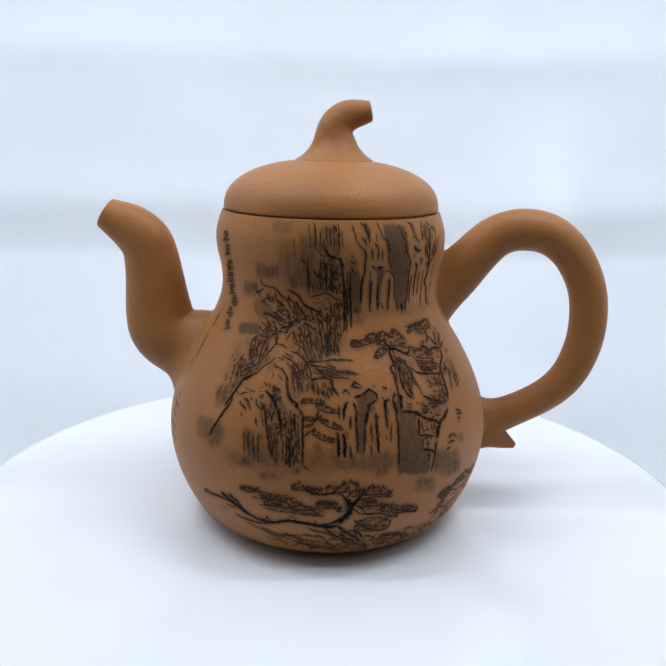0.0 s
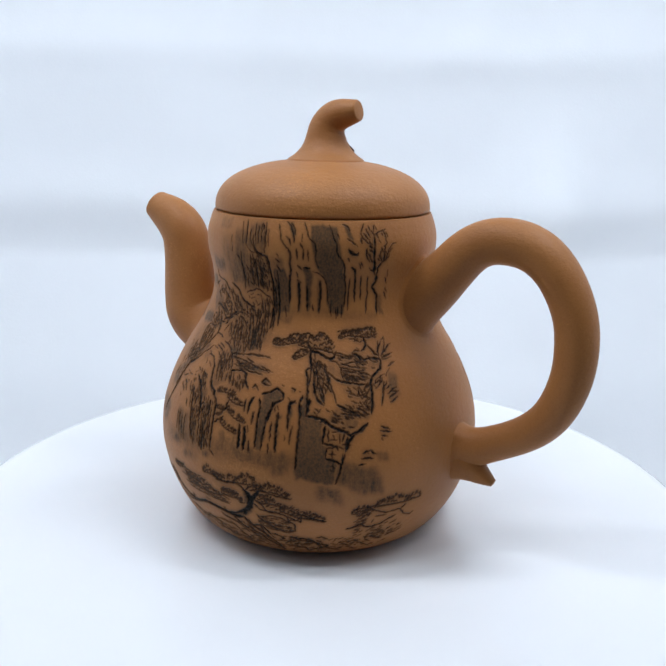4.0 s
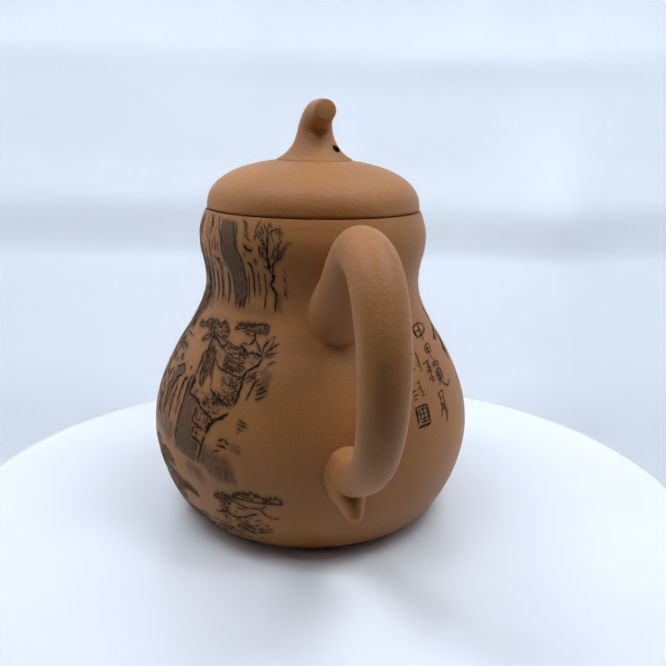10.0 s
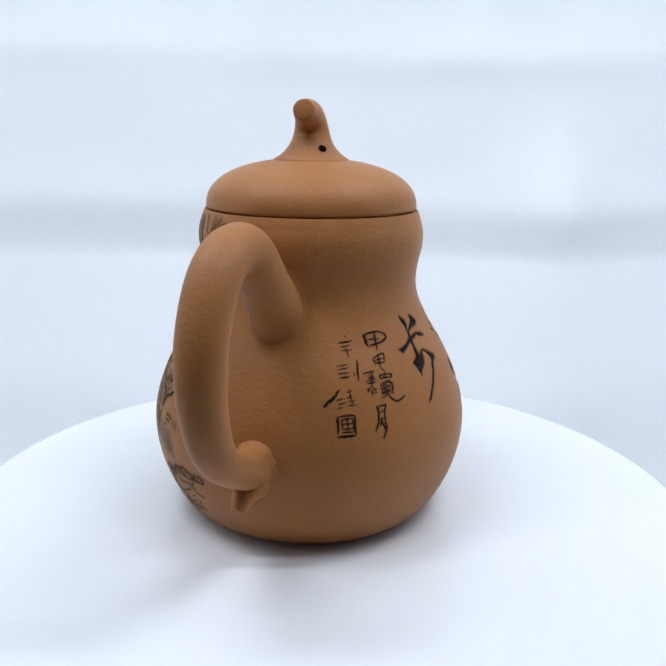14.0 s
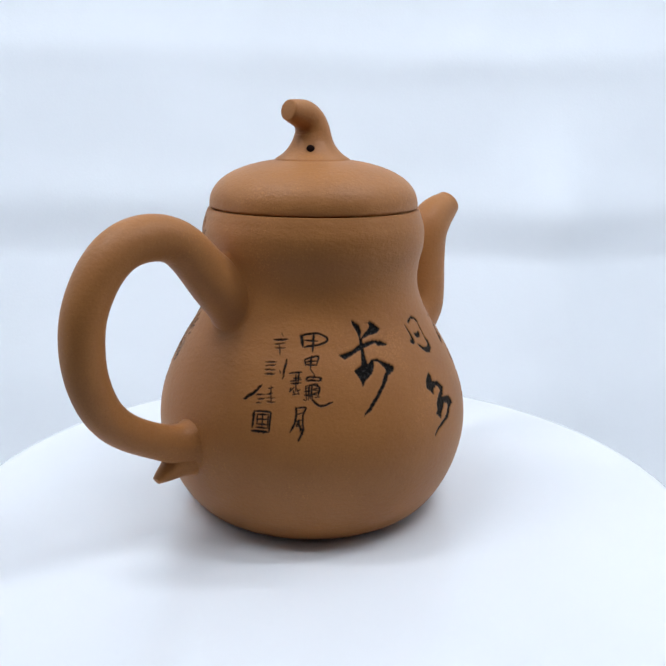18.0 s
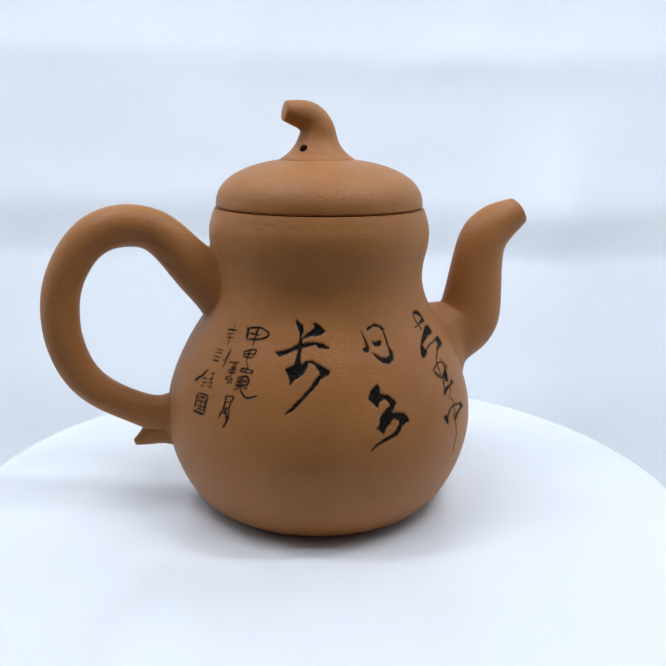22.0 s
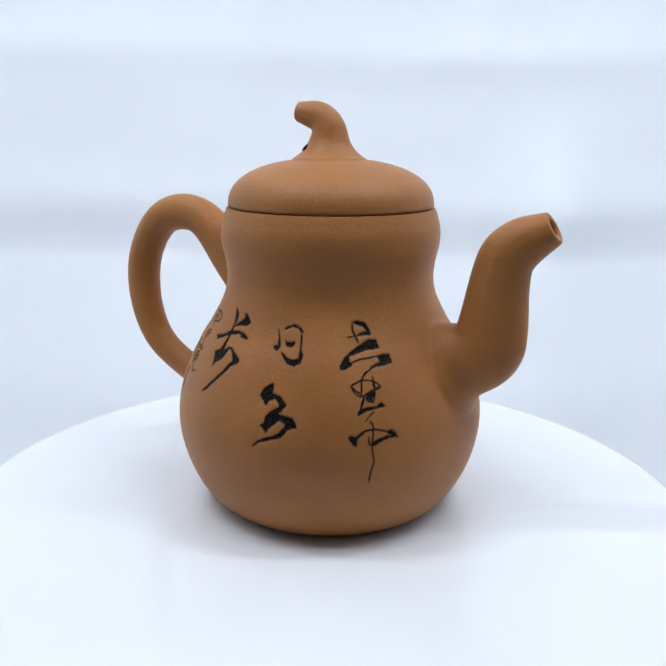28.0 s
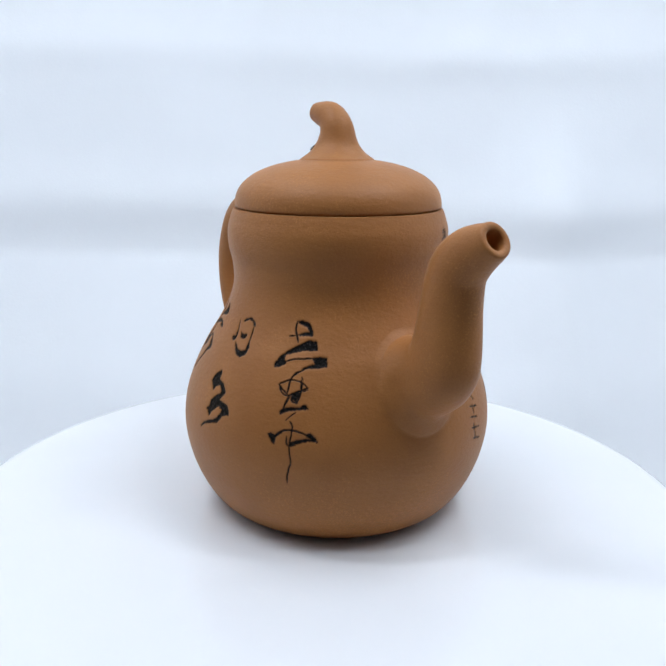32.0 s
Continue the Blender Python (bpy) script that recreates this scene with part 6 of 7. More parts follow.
wash(0.50, (115.4, 7.9), (121.3, 6.9), (121.0, 4.7), (114.4, 5.3))
line(0.24, 0.24, (124.3, 8.6), (126.5, 9.1), (129.0, 8.0))
line(0.24, 0.24, (125.1, 7.7), (126.8, 6.6))
line(0.24, 0.24, (121.6, 8.6), (122.3, 8.1))
line(0.24, 0.24, (136.6, 4.8), (140.5, 2.8))
line(0.24, 0.24, (138.0, 7.3), (141.4, 5.6), (145.6, 3.7))
line(0.24, 0.24, (142.3, 7.2), (144.9, 5.8))
line(0.24, 0.24, (143.6, 8.1), (149.3, 6.3))
line(0.34, 0.34, (128.0, 4.7), (130.7, 4.0), (133.6, 3.4))
wash(0.60, (124.3, 8.6), (126.5, 9.1), (129.0, 8.0), (126.7, 7.6))
pen("engraved_shrub", "carved low bushes near the foot of the pot")
line(0.26, 0.26, (134.3, 11.5), (135.8, 11.8), (137.9, 12.3), (139.3, 12.8), (141.2, 11.8), (143.6, 11.6), (146.7, 12.2), (149.5, 13.5), (151.9, 14.0))
pad(1.8, (136.0, 16.2), (138.3, 17.1), (142.0, 17.1))
line(0.24, 0.24, (136.1, 17.4), (138.2, 17.8), (141.8, 17.9), (142.7, 17.1), (145.2, 16.3), (147.9, 15.5), (150.3, 15.7), (152.9, 15.8), (155.2, 16.9))
line(0.24, 0.24, (152.9, 15.8), (155.1, 13.9), (158.1, 13.1), (159.2, 13.8))
pad(2.8, (144.1, 17.9), (148.8, 17.9), (153.9, 17.8), (160.5, 18.0))
line(0.22, 0.22, (156.5, 18.2), (159.5, 17.9), (161.2, 18.7))
line(0.22, 0.22, (143.2, 12.9), (143.6, 13.9))
line(0.22, 0.22, (144.1, 14.9), (148.1, 14.8))
line(0.22, 0.22, (146.0, 8.4), (149.0, 9.4))
line(0.22, 0.22, (150.4, 7.3), (154.0, 7.7), (156.7, 8.6))
hatch(0.24, 40, -0.40, (138.4, 10.7), (143.8, 11.3), (151.7, 12.6), (157.2, 8.8), (150.2, 6.4), (142.4, 7.0))

pen("engraved_mountain", "dense carved foliage and fine hatching along the ridge")
wash(0.62, (60.2, 73.8), (71.8, 73.9), (71.9, 72.5), (70.6, 70.6), (58.0, 70.2), (58.1, 71.8))
wash(0.55, (48.7, 68.1), (58.2, 68.4), (58.5, 67.1), (57.4, 65.3), (47.5, 64.8), (46.7, 66.2))
wash(0.60, (56.9, 65.0), (63.5, 65.0), (64.4, 63.2), (64.2, 61.0), (57.6, 60.8), (56.2, 62.6))
wash(0.68, (49.7, 58.4), (61.2, 59.0), (62.4, 57.9), (62.5, 56.4), (51.7, 55.8), (49.9, 56.9))
wash(0.60, (77.9, 75.4), (84.7, 75.1), (84.9, 71.9), (83.9, 68.1), (76.4, 68.2), (76.4, 71.6))
wash(0.56, (85.7, 76.1), (92.2, 75.8), (92.6, 71.9), (91.9, 67.5), (84.7, 67.7), (84.5, 71.7))
wash(0.36, (89.4, 66.2), (100.8, 65.8), (101.1, 59.3), (100.0, 52.9), (90.1, 53.1), (88.9, 59.2))
wash(0.32, (49.9, 53.9), (60.4, 54.5), (63.4, 51.4), (65.1, 47.8), (56.5, 47.2), (53.0, 50.3))
wash(0.60, (51.7, 43.0), (58.2, 43.6), (59.5, 42.2), (59.7, 40.3), (53.5, 39.6), (52.0, 41.1))
wash(0.30, (64.0, 51.4), (74.4, 51.8), (75.3, 50.7), (75.3, 49.1), (65.4, 48.6), (64.1, 49.8))
wash(0.29, (76.3, 58.8), (89.0, 58.8), (89.7, 56.4), (89.3, 53.7), (77.7, 53.5), (76.4, 56.0))
line(0.22, 0.22, (60.7, 64.2), (64.4, 65.5), (68.0, 65.4), (71.0, 64.4), (73.7, 62.6))
line(0.22, 0.22, (64.0, 65.3), (64.9, 64.4))
line(0.22, 0.22, (66.8, 65.3), (67.8, 64.2))
line(0.22, 0.22, (69.2, 64.9), (70.0, 63.7))
line(0.22, 0.22, (71.2, 64.1), (71.2, 63.0))
line(0.22, 0.22, (62.1, 61.3), (66.6, 61.3), (70.3, 60.4), (73.5, 59.1), (75.9, 58.7))
line(0.22, 0.22, (66.0, 61.9), (68.0, 60.8))
line(0.22, 0.22, (68.2, 62.3), (71.1, 61.4), (74.7, 60.3))
line(0.22, 0.22, (63.9, 60.6), (66.5, 60.0))
line(0.22, 0.22, (70.8, 60.7), (73.0, 60.6))
line(0.26, 0.26, (73.7, 58.7), (76.6, 59.2), (79.3, 60.6), (81.7, 61.2))
line(0.26, 0.26, (75.5, 58.1), (77.6, 59.3), (79.9, 59.9))
line(0.26, 0.26, (76.3, 60.3), (78.6, 59.3))
line(0.26, 0.26, (79.1, 61.3), (80.8, 60.3))
line(0.26, 0.26, (73.4, 59.5), (75.3, 60.1))
line(0.26, 0.26, (75.4, 57.6), (77.4, 58.4))
line(0.26, 0.26, (77.2, 60.5), (76.0, 61.1))
line(0.26, 0.26, (71.9, 57.9), (74.5, 57.9))
line(0.26, 0.26, (69.6, 57.3), (72.3, 57.1))
line(0.26, 0.26, (68.1, 58.1), (70.0, 57.5))
line(0.20, 0.20, (60.2, 55.3), (62.8, 56.3), (66.5, 56.3), (69.3, 55.7))
line(0.20, 0.20, (60.2, 55.3), (60.9, 53.0), (63.6, 50.6))
line(0.20, 0.20, (64.8, 55.3), (63.9, 53.8), (64.5, 52.4))
line(0.20, 0.20, (66.9, 55.4), (66.5, 53.5), (67.2, 51.7))
line(0.20, 0.20, (69.1, 55.3), (68.2, 53.5))
line(0.20, 0.20, (64.4, 54.3), (63.5, 52.8))
line(0.20, 0.20, (69.2, 54.2), (67.9, 52.4), (66.6, 51.2))
line(0.18, 0.18, (78.2, 57.9), (76.4, 56.0))
line(0.18, 0.18, (79.8, 58.5), (79.6, 56.1))
line(0.18, 0.18, (81.6, 59.0), (83.2, 55.8))
line(0.18, 0.18, (84.1, 59.0), (86.0, 55.0))
line(0.18, 0.18, (86.4, 59.5), (88.2, 54.5))
line(0.18, 0.18, (88.8, 59.6), (90.5, 54.2))
line(0.18, 0.18, (91.2, 59.2), (92.6, 53.7))
line(0.18, 0.18, (93.6, 58.3), (94.5, 54.2))
line(0.18, 0.18, (95.7, 62.1), (95.6, 54.7))
line(0.18, 0.18, (97.8, 61.7), (97.8, 55.1))
line(0.18, 0.18, (83.2, 58.1), (84.7, 56.3))
line(0.18, 0.18, (89.8, 61.6), (91.2, 57.4))
line(0.18, 0.18, (87.5, 62.1), (88.2, 60.2))
line(0.18, 0.18, (93.9, 62.7), (94.5, 59.3))
line(0.24, 0.24, (101.9, 70.2), (102.9, 66.2), (103.0, 58.3))
line(0.24, 0.24, (104.5, 69.4), (105.1, 59.3))
hatch(0.18, 27, 1.35, (88.9, 63.1), (97.8, 63.7), (97.8, 53.8), (90.9, 53.7))
hatch(0.17, 18, 1.20, (77.0, 57.9), (88.3, 59.7), (89.9, 54.6), (82.9, 54.4))
hatch(0.17, 16, -0.90, (55.7, 48.7), (61.6, 53.6), (66.9, 50.7), (61.7, 46.5))
hatch(0.16, 14, -0.80, (61.2, 66.6), (70.9, 65.5), (76.0, 61.2), (68.5, 60.8))
line(0.20, 0.20, (73.9, 50.3), (77.2, 50.0), (80.2, 48.0), (81.4, 44.5), (83.3, 42.7))
line(0.20, 0.20, (76.2, 52.7), (80.0, 52.0), (83.0, 50.8), (85.1, 49.1))
line(0.20, 0.20, (77.3, 53.3), (81.2, 52.5))
line(0.20, 0.20, (74.6, 52.2), (77.4, 51.9))
line(0.20, 0.20, (78.6, 51.3), (82.4, 49.9), (84.3, 47.3))
line(0.20, 0.20, (80.5, 50.7), (84.4, 48.7), (86.5, 45.6))
line(0.20, 0.20, (76.1, 48.7), (78.2, 47.7))
line(0.20, 0.20, (73.9, 49.0), (74.7, 48.1))
hatch(0.17, 16, 1.40, (80.5, 50.7), (87.1, 51.0), (89.5, 45.3), (85.1, 44.7))
wash(0.54, (46.4, 35.5), (53.9, 36.5), (55.2, 34.5), (55.2, 31.7), (47.7, 30.4), (46.5, 32.7))
wash(0.47, (53.1, 33.4), (59.3, 34.1), (60.1, 32.5), (59.8, 30.3), (53.4, 29.3), (52.6, 31.1))
wash(0.53, (67.0, 36.2), (71.7, 36.4), (72.7, 33.0), (72.5, 28.9), (67.8, 28.5), (67.1, 32.3))
wash(0.49, (71.7, 36.3), (77.3, 36.5), (78.1, 33.0), (77.8, 28.8), (72.4, 28.4), (71.7, 32.3))
wash(0.30, (74.4, 28.6), (82.2, 29.1), (82.5, 27.4), (82.0, 25.2), (74.0, 24.6), (73.7, 26.4))
wash(0.25, (63.6, 28.3), (68.3, 28.7), (68.6, 27.9), (68.0, 26.6), (63.1, 26.1), (62.8, 26.9))
wash(0.26, (83.1, 30.6), (86.6, 30.4), (86.9, 29.3), (86.4, 27.7), (82.8, 27.8), (82.5, 29.0))
wash(0.47, (90.9, 35.3), (93.3, 35.0), (93.6, 32.8), (93.2, 30.0), (90.7, 30.3), (90.4, 32.7))
wash(0.47, (75.9, 45.5), (78.9, 45.3), (79.6, 43.9), (79.5, 42.1), (76.5, 42.2), (75.7, 43.7))
wash(0.27, (79.5, 41.7), (86.1, 41.7), (87.0, 36.1), (86.9, 29.8), (80.8, 29.6), (79.9, 35.7))
line(0.24, 0.24, (72.5, 45.0), (75.5, 44.0), (77.4, 42.3), (78.9, 39.8), (81.2, 38.0), (82.3, 35.4), (82.9, 29.5))
line(0.24, 0.24, (73.1, 41.6), (74.8, 39.0), (76.0, 35.8), (77.8, 32.5), (79.6, 29.2))
line(0.24, 0.24, (79.6, 48.4), (81.1, 44.5), (83.3, 42.7))
line(0.18, 0.18, (67.6, 35.3), (68.5, 30.9))
line(0.18, 0.18, (69.1, 36.0), (70.5, 30.2))
line(0.18, 0.18, (71.2, 34.8), (72.3, 29.4))
line(0.18, 0.18, (72.8, 35.5), (73.9, 29.1))
line(0.18, 0.18, (79.1, 41.6), (80.2, 39.0))
line(0.18, 0.18, (82.8, 41.4), (83.9, 36.4))
line(0.18, 0.18, (84.4, 40.6), (85.5, 34.1))
line(0.18, 0.18, (85.6, 39.3), (86.4, 32.7))
line(0.18, 0.18, (83.3, 35.4), (84.1, 30.6))
line(0.18, 0.18, (80.8, 36.2), (81.7, 31.4))
line(0.18, 0.18, (78.0, 36.0), (79.2, 33.2))
line(0.18, 0.18, (84.5, 33.6), (85.1, 29.2))
hatch(0.17, 24, 1.45, (79.1, 41.6), (86.4, 41.1), (87.4, 29.8), (82.8, 29.0))
hatch(0.16, 13, 1.30, (70.2, 42.3), (77.6, 41.5), (80.8, 36.2), (76.0, 35.3))
pen("engraved_cliff", "streaked grey washes and thin cuts down the cliff")
wash(0.80, (119.8, 83.9), (131.6, 83.5), (133.8, 75.9), (135.5, 62.4), (128.0, 62.9), (127.3, 69.8), (122.3, 73.8), (120.2, 79.5))
wash(0.75, (101.9, 73.1), (107.8, 73.8), (110.9, 68.7), (109.8, 62.6), (103.7, 62.7))
wash(0.55, (81.4, 81.9), (89.2, 81.6), (89.8, 75.4), (88.9, 68.3), (80.6, 68.4), (80.9, 75.2))
wash(0.55, (89.9, 83.5), (99.0, 83.2), (99.4, 79.9), (98.8, 76.2), (89.8, 76.5), (89.3, 79.9))
wash(0.60, (91.3, 75.7), (100.1, 75.3), (100.8, 71.8), (100.3, 67.8), (90.7, 68.1), (90.3, 71.7))
wash(0.50, (102.0, 76.2), (107.2, 75.8), (107.7, 74.4), (107.2, 72.5), (101.7, 72.9), (101.1, 74.4))
wash(0.42, (103.8, 63.2), (111.5, 62.6), (111.7, 61.5), (110.7, 60.1), (103.1, 60.5), (102.8, 61.7))
line(0.17, 0.17, (98.5, 84.0), (99.1, 78.2))
line(0.17, 0.17, (87.9, 83.4), (88.9, 79.6))
line(0.17, 0.17, (93.0, 83.3), (93.6, 79.7))
line(0.17, 0.17, (94.7, 83.0), (95.1, 79.2))
line(0.17, 0.17, (96.3, 83.5), (96.7, 79.5))
line(0.17, 0.17, (90.7, 76.2), (91.2, 68.8))
line(0.17, 0.17, (85.1, 76.6), (85.9, 68.7))
line(0.17, 0.17, (92.6, 74.6), (93.7, 67.8))
line(0.17, 0.17, (95.4, 74.2), (96.5, 67.8))
line(0.22, 0.22, (104.3, 72.6), (105.4, 61.2))
line(0.22, 0.22, (101.4, 70.5), (102.7, 59.3))
line(0.22, 0.22, (103.0, 68.9), (103.9, 61.7))
line(0.22, 0.22, (107.8, 64.1), (108.7, 61.6))
line(0.22, 0.22, (120.8, 64.8), (121.3, 63.2))
line(0.22, 0.22, (132.6, 64.1), (132.5, 62.1))
hatch(0.18, 40, 1.20, (91.6, 77.7), (100.0, 76.2), (101.1, 67.8), (93.7, 67.3))
hatch(0.20, 16, 1.00, (143.8, 82.7), (155.5, 81.6), (155.6, 74.6), (144.3, 75.9))
pen("engraved_shore", "grey carved sandbank under the ridge")
wash(0.62, (88.0, 51.4), (93.6, 51.1), (100.1, 50.3), (105.7, 49.1), (100.8, 48.6), (92.2, 49.0))
line(0.20, 0.20, (86.9, 51.8), (94.4, 52.2), (104.5, 52.4))
line(0.20, 0.20, (87.9, 51.3), (93.6, 50.9), (105.6, 49.2))
line(0.20, 0.20, (90.5, 50.4), (96.9, 49.6))
line(0.20, 0.20, (92.2, 49.1), (100.8, 48.6))
line(0.20, 0.20, (89.4, 49.7), (93.7, 49.3))
hatch(0.15, 24, 0.25, (88.7, 51.2), (94.5, 50.9), (104.0, 49.2), (93.0, 49.1))
line(0.24, 0.24, (120.5, 53.9), (121.5, 50.3), (121.1, 47.2))
line(0.24, 0.24, (122.0, 54.4), (123.6, 50.6), (122.7, 47.0))
hatch(0.19, 20, -0.30, (132.6, 59.0), (151.8, 58.4), (147.8, 55.7), (133.7, 57.0))
pen("engraved_pine", "long dark carved branch and faint needles near the foot")
line(0.30, 0.50, (48.8, 16.2), (55.2, 16.4), (62.0, 16.2), (67.3, 13.8), (72.0, 12.7), (77.4, 12.6), (82.9, 14.0), (89.2, 13.6), (94.8, 12.7), (99.0, 12.9))
line(0.38, 0.38, (61.7, 18.2), (64.2, 17.0), (66.4, 15.6))
line(0.38, 0.38, (58.3, 17.8), (61.5, 17.4))
line(0.30, 0.30, (75.6, 13.9), (76.4, 12.9))
line(0.30, 0.30, (73.7, 11.7), (77.4, 12.2))
line(0.17, 0.17, (66.6, 21.0), (69.9, 21.6), (73.6, 21.3), (78.6, 21.2), (82.1, 21.3))
line(0.17, 0.17, (71.1, 19.4), (76.3, 19.3), (82.0, 19.7), (83.4, 20.8))
line(0.17, 0.17, (74.5, 16.8), (79.6, 16.6), (85.2, 16.6), (89.3, 16.3), (94.7, 16.1))
line(0.17, 0.17, (73.1, 17.6), (78.3, 17.7), (81.2, 18.7))
line(0.17, 0.17, (83.3, 19.0), (86.8, 19.9), (89.4, 18.8))
line(0.17, 0.17, (88.0, 17.5), (92.0, 18.3), (94.7, 17.4))
hatch(0.16, 60, -0.50, (73.6, 21.0), (82.1, 21.6), (89.4, 19.4), (94.7, 16.8), (86.6, 16.4), (76.8, 17.5))
hatch(0.17, 24, -0.60, (92.1, 20.8), (97.9, 20.5), (98.7, 18.7), (92.7, 18.6))
wash(0.40, (77.7, 21.3), (83.2, 21.5), (83.4, 20.5), (82.8, 18.9), (76.9, 18.6), (76.8, 19.7))
wash(0.40, (84.4, 19.1), (93.1, 19.1), (93.4, 18.2), (92.8, 16.7), (83.8, 16.5), (83.6, 17.6))
wash(0.50, (92.4, 20.8), (98.3, 20.3), (98.6, 19.7), (98.2, 18.5), (92.1, 18.8), (91.8, 19.6))
pen("engraved_rock", "carved broken rocks close above the foot")
line(0.24, 0.24, (66.1, 10.6), (70.9, 9.5), (76.3, 8.3), (81.7, 7.5), (88.5, 5.6), (94.9, 3.9), (101.7, 3.2))
line(0.24, 0.24, (71.9, 10.1), (78.0, 8.6), (84.3, 8.7), (88.7, 7.4))
line(0.24, 0.24, (87.5, 9.8), (93.4, 9.3), (96.4, 6.8), (98.9, 4.9))
line(0.24, 0.24, (72.2, 6.6), (78.0, 6.0), (80.9, 4.6))
line(0.24, 0.24, (78.6, 7.8), (82.0, 8.8), (84.2, 7.8))
line(0.24, 0.24, (90.5, 11.5), (94.8, 10.9), (97.8, 9.3))
line(0.24, 0.24, (83.8, 6.0), (88.5, 5.6), (91.6, 3.8))
hatch(0.20, 50, 0.35, (68.5, 10.1), (82.9, 9.3), (103.0, 4.7), (103.6, 2.3), (88.2, 3.5), (75.6, 6.4))
hatch(0.20, 26, 0.30, (89.1, 12.1), (102.1, 10.7), (102.6, 6.6), (91.9, 9.2))
wash(0.35, (75.3, 8.9), (98.9, 10.2), (99.4, 7.7), (99.2, 3.9), (72.7, 4.9))
wash(0.40, (56.6, 13.7), (59.8, 14.0), (60.2, 13.9), (58.9, 12.9), (55.1, 12.3), (54.8, 12.4))
line(0.24, 0.24, (104.4, 22.9), (109.9, 21.4), (116.4, 20.6))
line(0.24, 0.24, (104.0, 19.4), (106.8, 18.0), (108.5, 16.2), (113.5, 16.0), (119.4, 14.0), (119.6, 16.3), (125.9, 14.7), (127.5, 15.0))
line(0.24, 0.24, (105.2, 14.1), (108.5, 11.7), (113.4, 10.6), (117.3, 10.8), (117.4, 13.0), (113.8, 14.6), (109.3, 15.1), (105.2, 14.1))
line(0.24, 0.24, (104.4, 14.9), (106.5, 12.6))
hatch(0.18, 24, 0.10, (105.9, 14.4), (115.5, 14.0), (117.2, 11.1), (108.5, 11.9))
hatch(0.18, 30, -0.50, (107.3, 19.8), (117.5, 18.3), (126.6, 15.3), (119.0, 15.4), (109.0, 17.1))
line(0.30, 0.30, (99.0, 13.1), (103.6, 9.9), (107.1, 8.0), (110.5, 4.8), (111.9, 2.3))
line(0.30, 0.30, (114.9, 8.5), (121.0, 8.1), (128.8, 5.3), (125.5, 4.4), (121.4, 3.3))
line(0.30, 0.30, (94.8, 12.4), (97.7, 10.1), (102.5, 7.5))
line(0.30, 0.30, (103.4, 11.4), (105.6, 11.2), (108.4, 8.7))
hatch(0.22, 44, 0.50, (94.8, 10.9), (103.6, 9.9), (113.3, 4.4), (109.0, 2.2), (94.9, 3.9))
hatch(0.22, 40, -0.30, (112.3, 8.9), (127.5, 8.2), (117.4, 3.5))
hatch(0.20, 26, -0.50, (126.9, 9.1), (142.0, 7.3), (134.1, 3.6))
wash(0.35, (96.0, 10.9), (109.5, 9.5), (110.6, 6.7), (111.9, 2.3), (95.7, 4.5), (95.3, 7.7))
hatch(0.19, 50, -0.50, (137.4, 16.2), (144.8, 19.3), (137.9, 8.7))
wash(0.38, (137.4, 21.2), (141.7, 12.6), (138.0, 17.3))
wash(0.52, (96.1, 33.3), (105.2, 32.7), (105.5, 30.9), (105.0, 28.6), (95.8, 29.1), (95.5, 31.1))
wash(0.52, (105.3, 32.8), (116.2, 31.6), (116.5, 29.6), (115.9, 27.2), (104.8, 28.4), (104.6, 30.5))
wash(0.72, (118.2, 33.3), (129.7, 31.3), (129.9, 28.2), (129.5, 24.5), (117.6, 26.8), (117.3, 30.0))
wash(0.55, (130.6, 31.1), (144.3, 27.8), (145.2, 24.8), (145.3, 21.3), (130.1, 25.3), (129.6, 28.2))
wash(0.50, (124.8, 25.1), (131.8, 23.3), (132.7, 21.1), (132.8, 18.6), (125.0, 20.7), (124.3, 22.9))
pen("engraved_rock", "grey hatched hollows of the overhanging rock")
wash(0.55, (122.2, 52.3), (126.2, 52.1), (128.8, 49.5), (127.4, 46.1), (125.3, 43.6), (123.6, 45.9), (124.0, 49.2))
wash(0.48, (131.0, 54.2), (139.1, 53.1), (143.7, 50.9), (143.2, 47.7), (134.2, 48.4), (132.9, 51.5))
hatch(0.20, 22, 1.20, (122.2, 52.3), (126.2, 52.1), (128.8, 49.5), (127.4, 46.1), (125.3, 43.6), (123.6, 45.9))
hatch(0.20, 26, 0.40, (131.1, 54.0), (139.1, 53.1), (143.7, 50.9), (142.7, 48.0), (134.2, 48.6))
hatch(0.20, 16, 0.75, (133.9, 46.5), (142.5, 46.8), (141.6, 40.8), (136.2, 42.5))
wash(0.50, (151.1, 49.6), (155.1, 48.6), (153.9, 43.6), (149.4, 42.8))
line(0.20, 0.20, (146.4, 46.4), (147.9, 48.2))
line(0.20, 0.20, (147.9, 45.5), (149.0, 47.3))
line(0.20, 0.20, (146.5, 42.3), (147.9, 45.5), (148.7, 47.3))
line(0.20, 0.20, (149.4, 44.6), (153.3, 45.9))
line(0.20, 0.20, (149.8, 43.7), (153.9, 45.0))
line(0.20, 0.20, (150.1, 42.8), (153.1, 43.6))
line(0.20, 0.20, (152.0, 50.5), (155.4, 51.1))
line(0.20, 0.20, (148.7, 53.7), (151.4, 56.0))
line(0.20, 0.20, (150.0, 52.8), (155.0, 55.0))
line(0.20, 0.20, (151.2, 52.3), (155.7, 53.2))
line(0.20, 0.20, (146.7, 48.2), (149.5, 48.9))
line(0.20, 0.20, (144.8, 46.9), (146.3, 48.2))
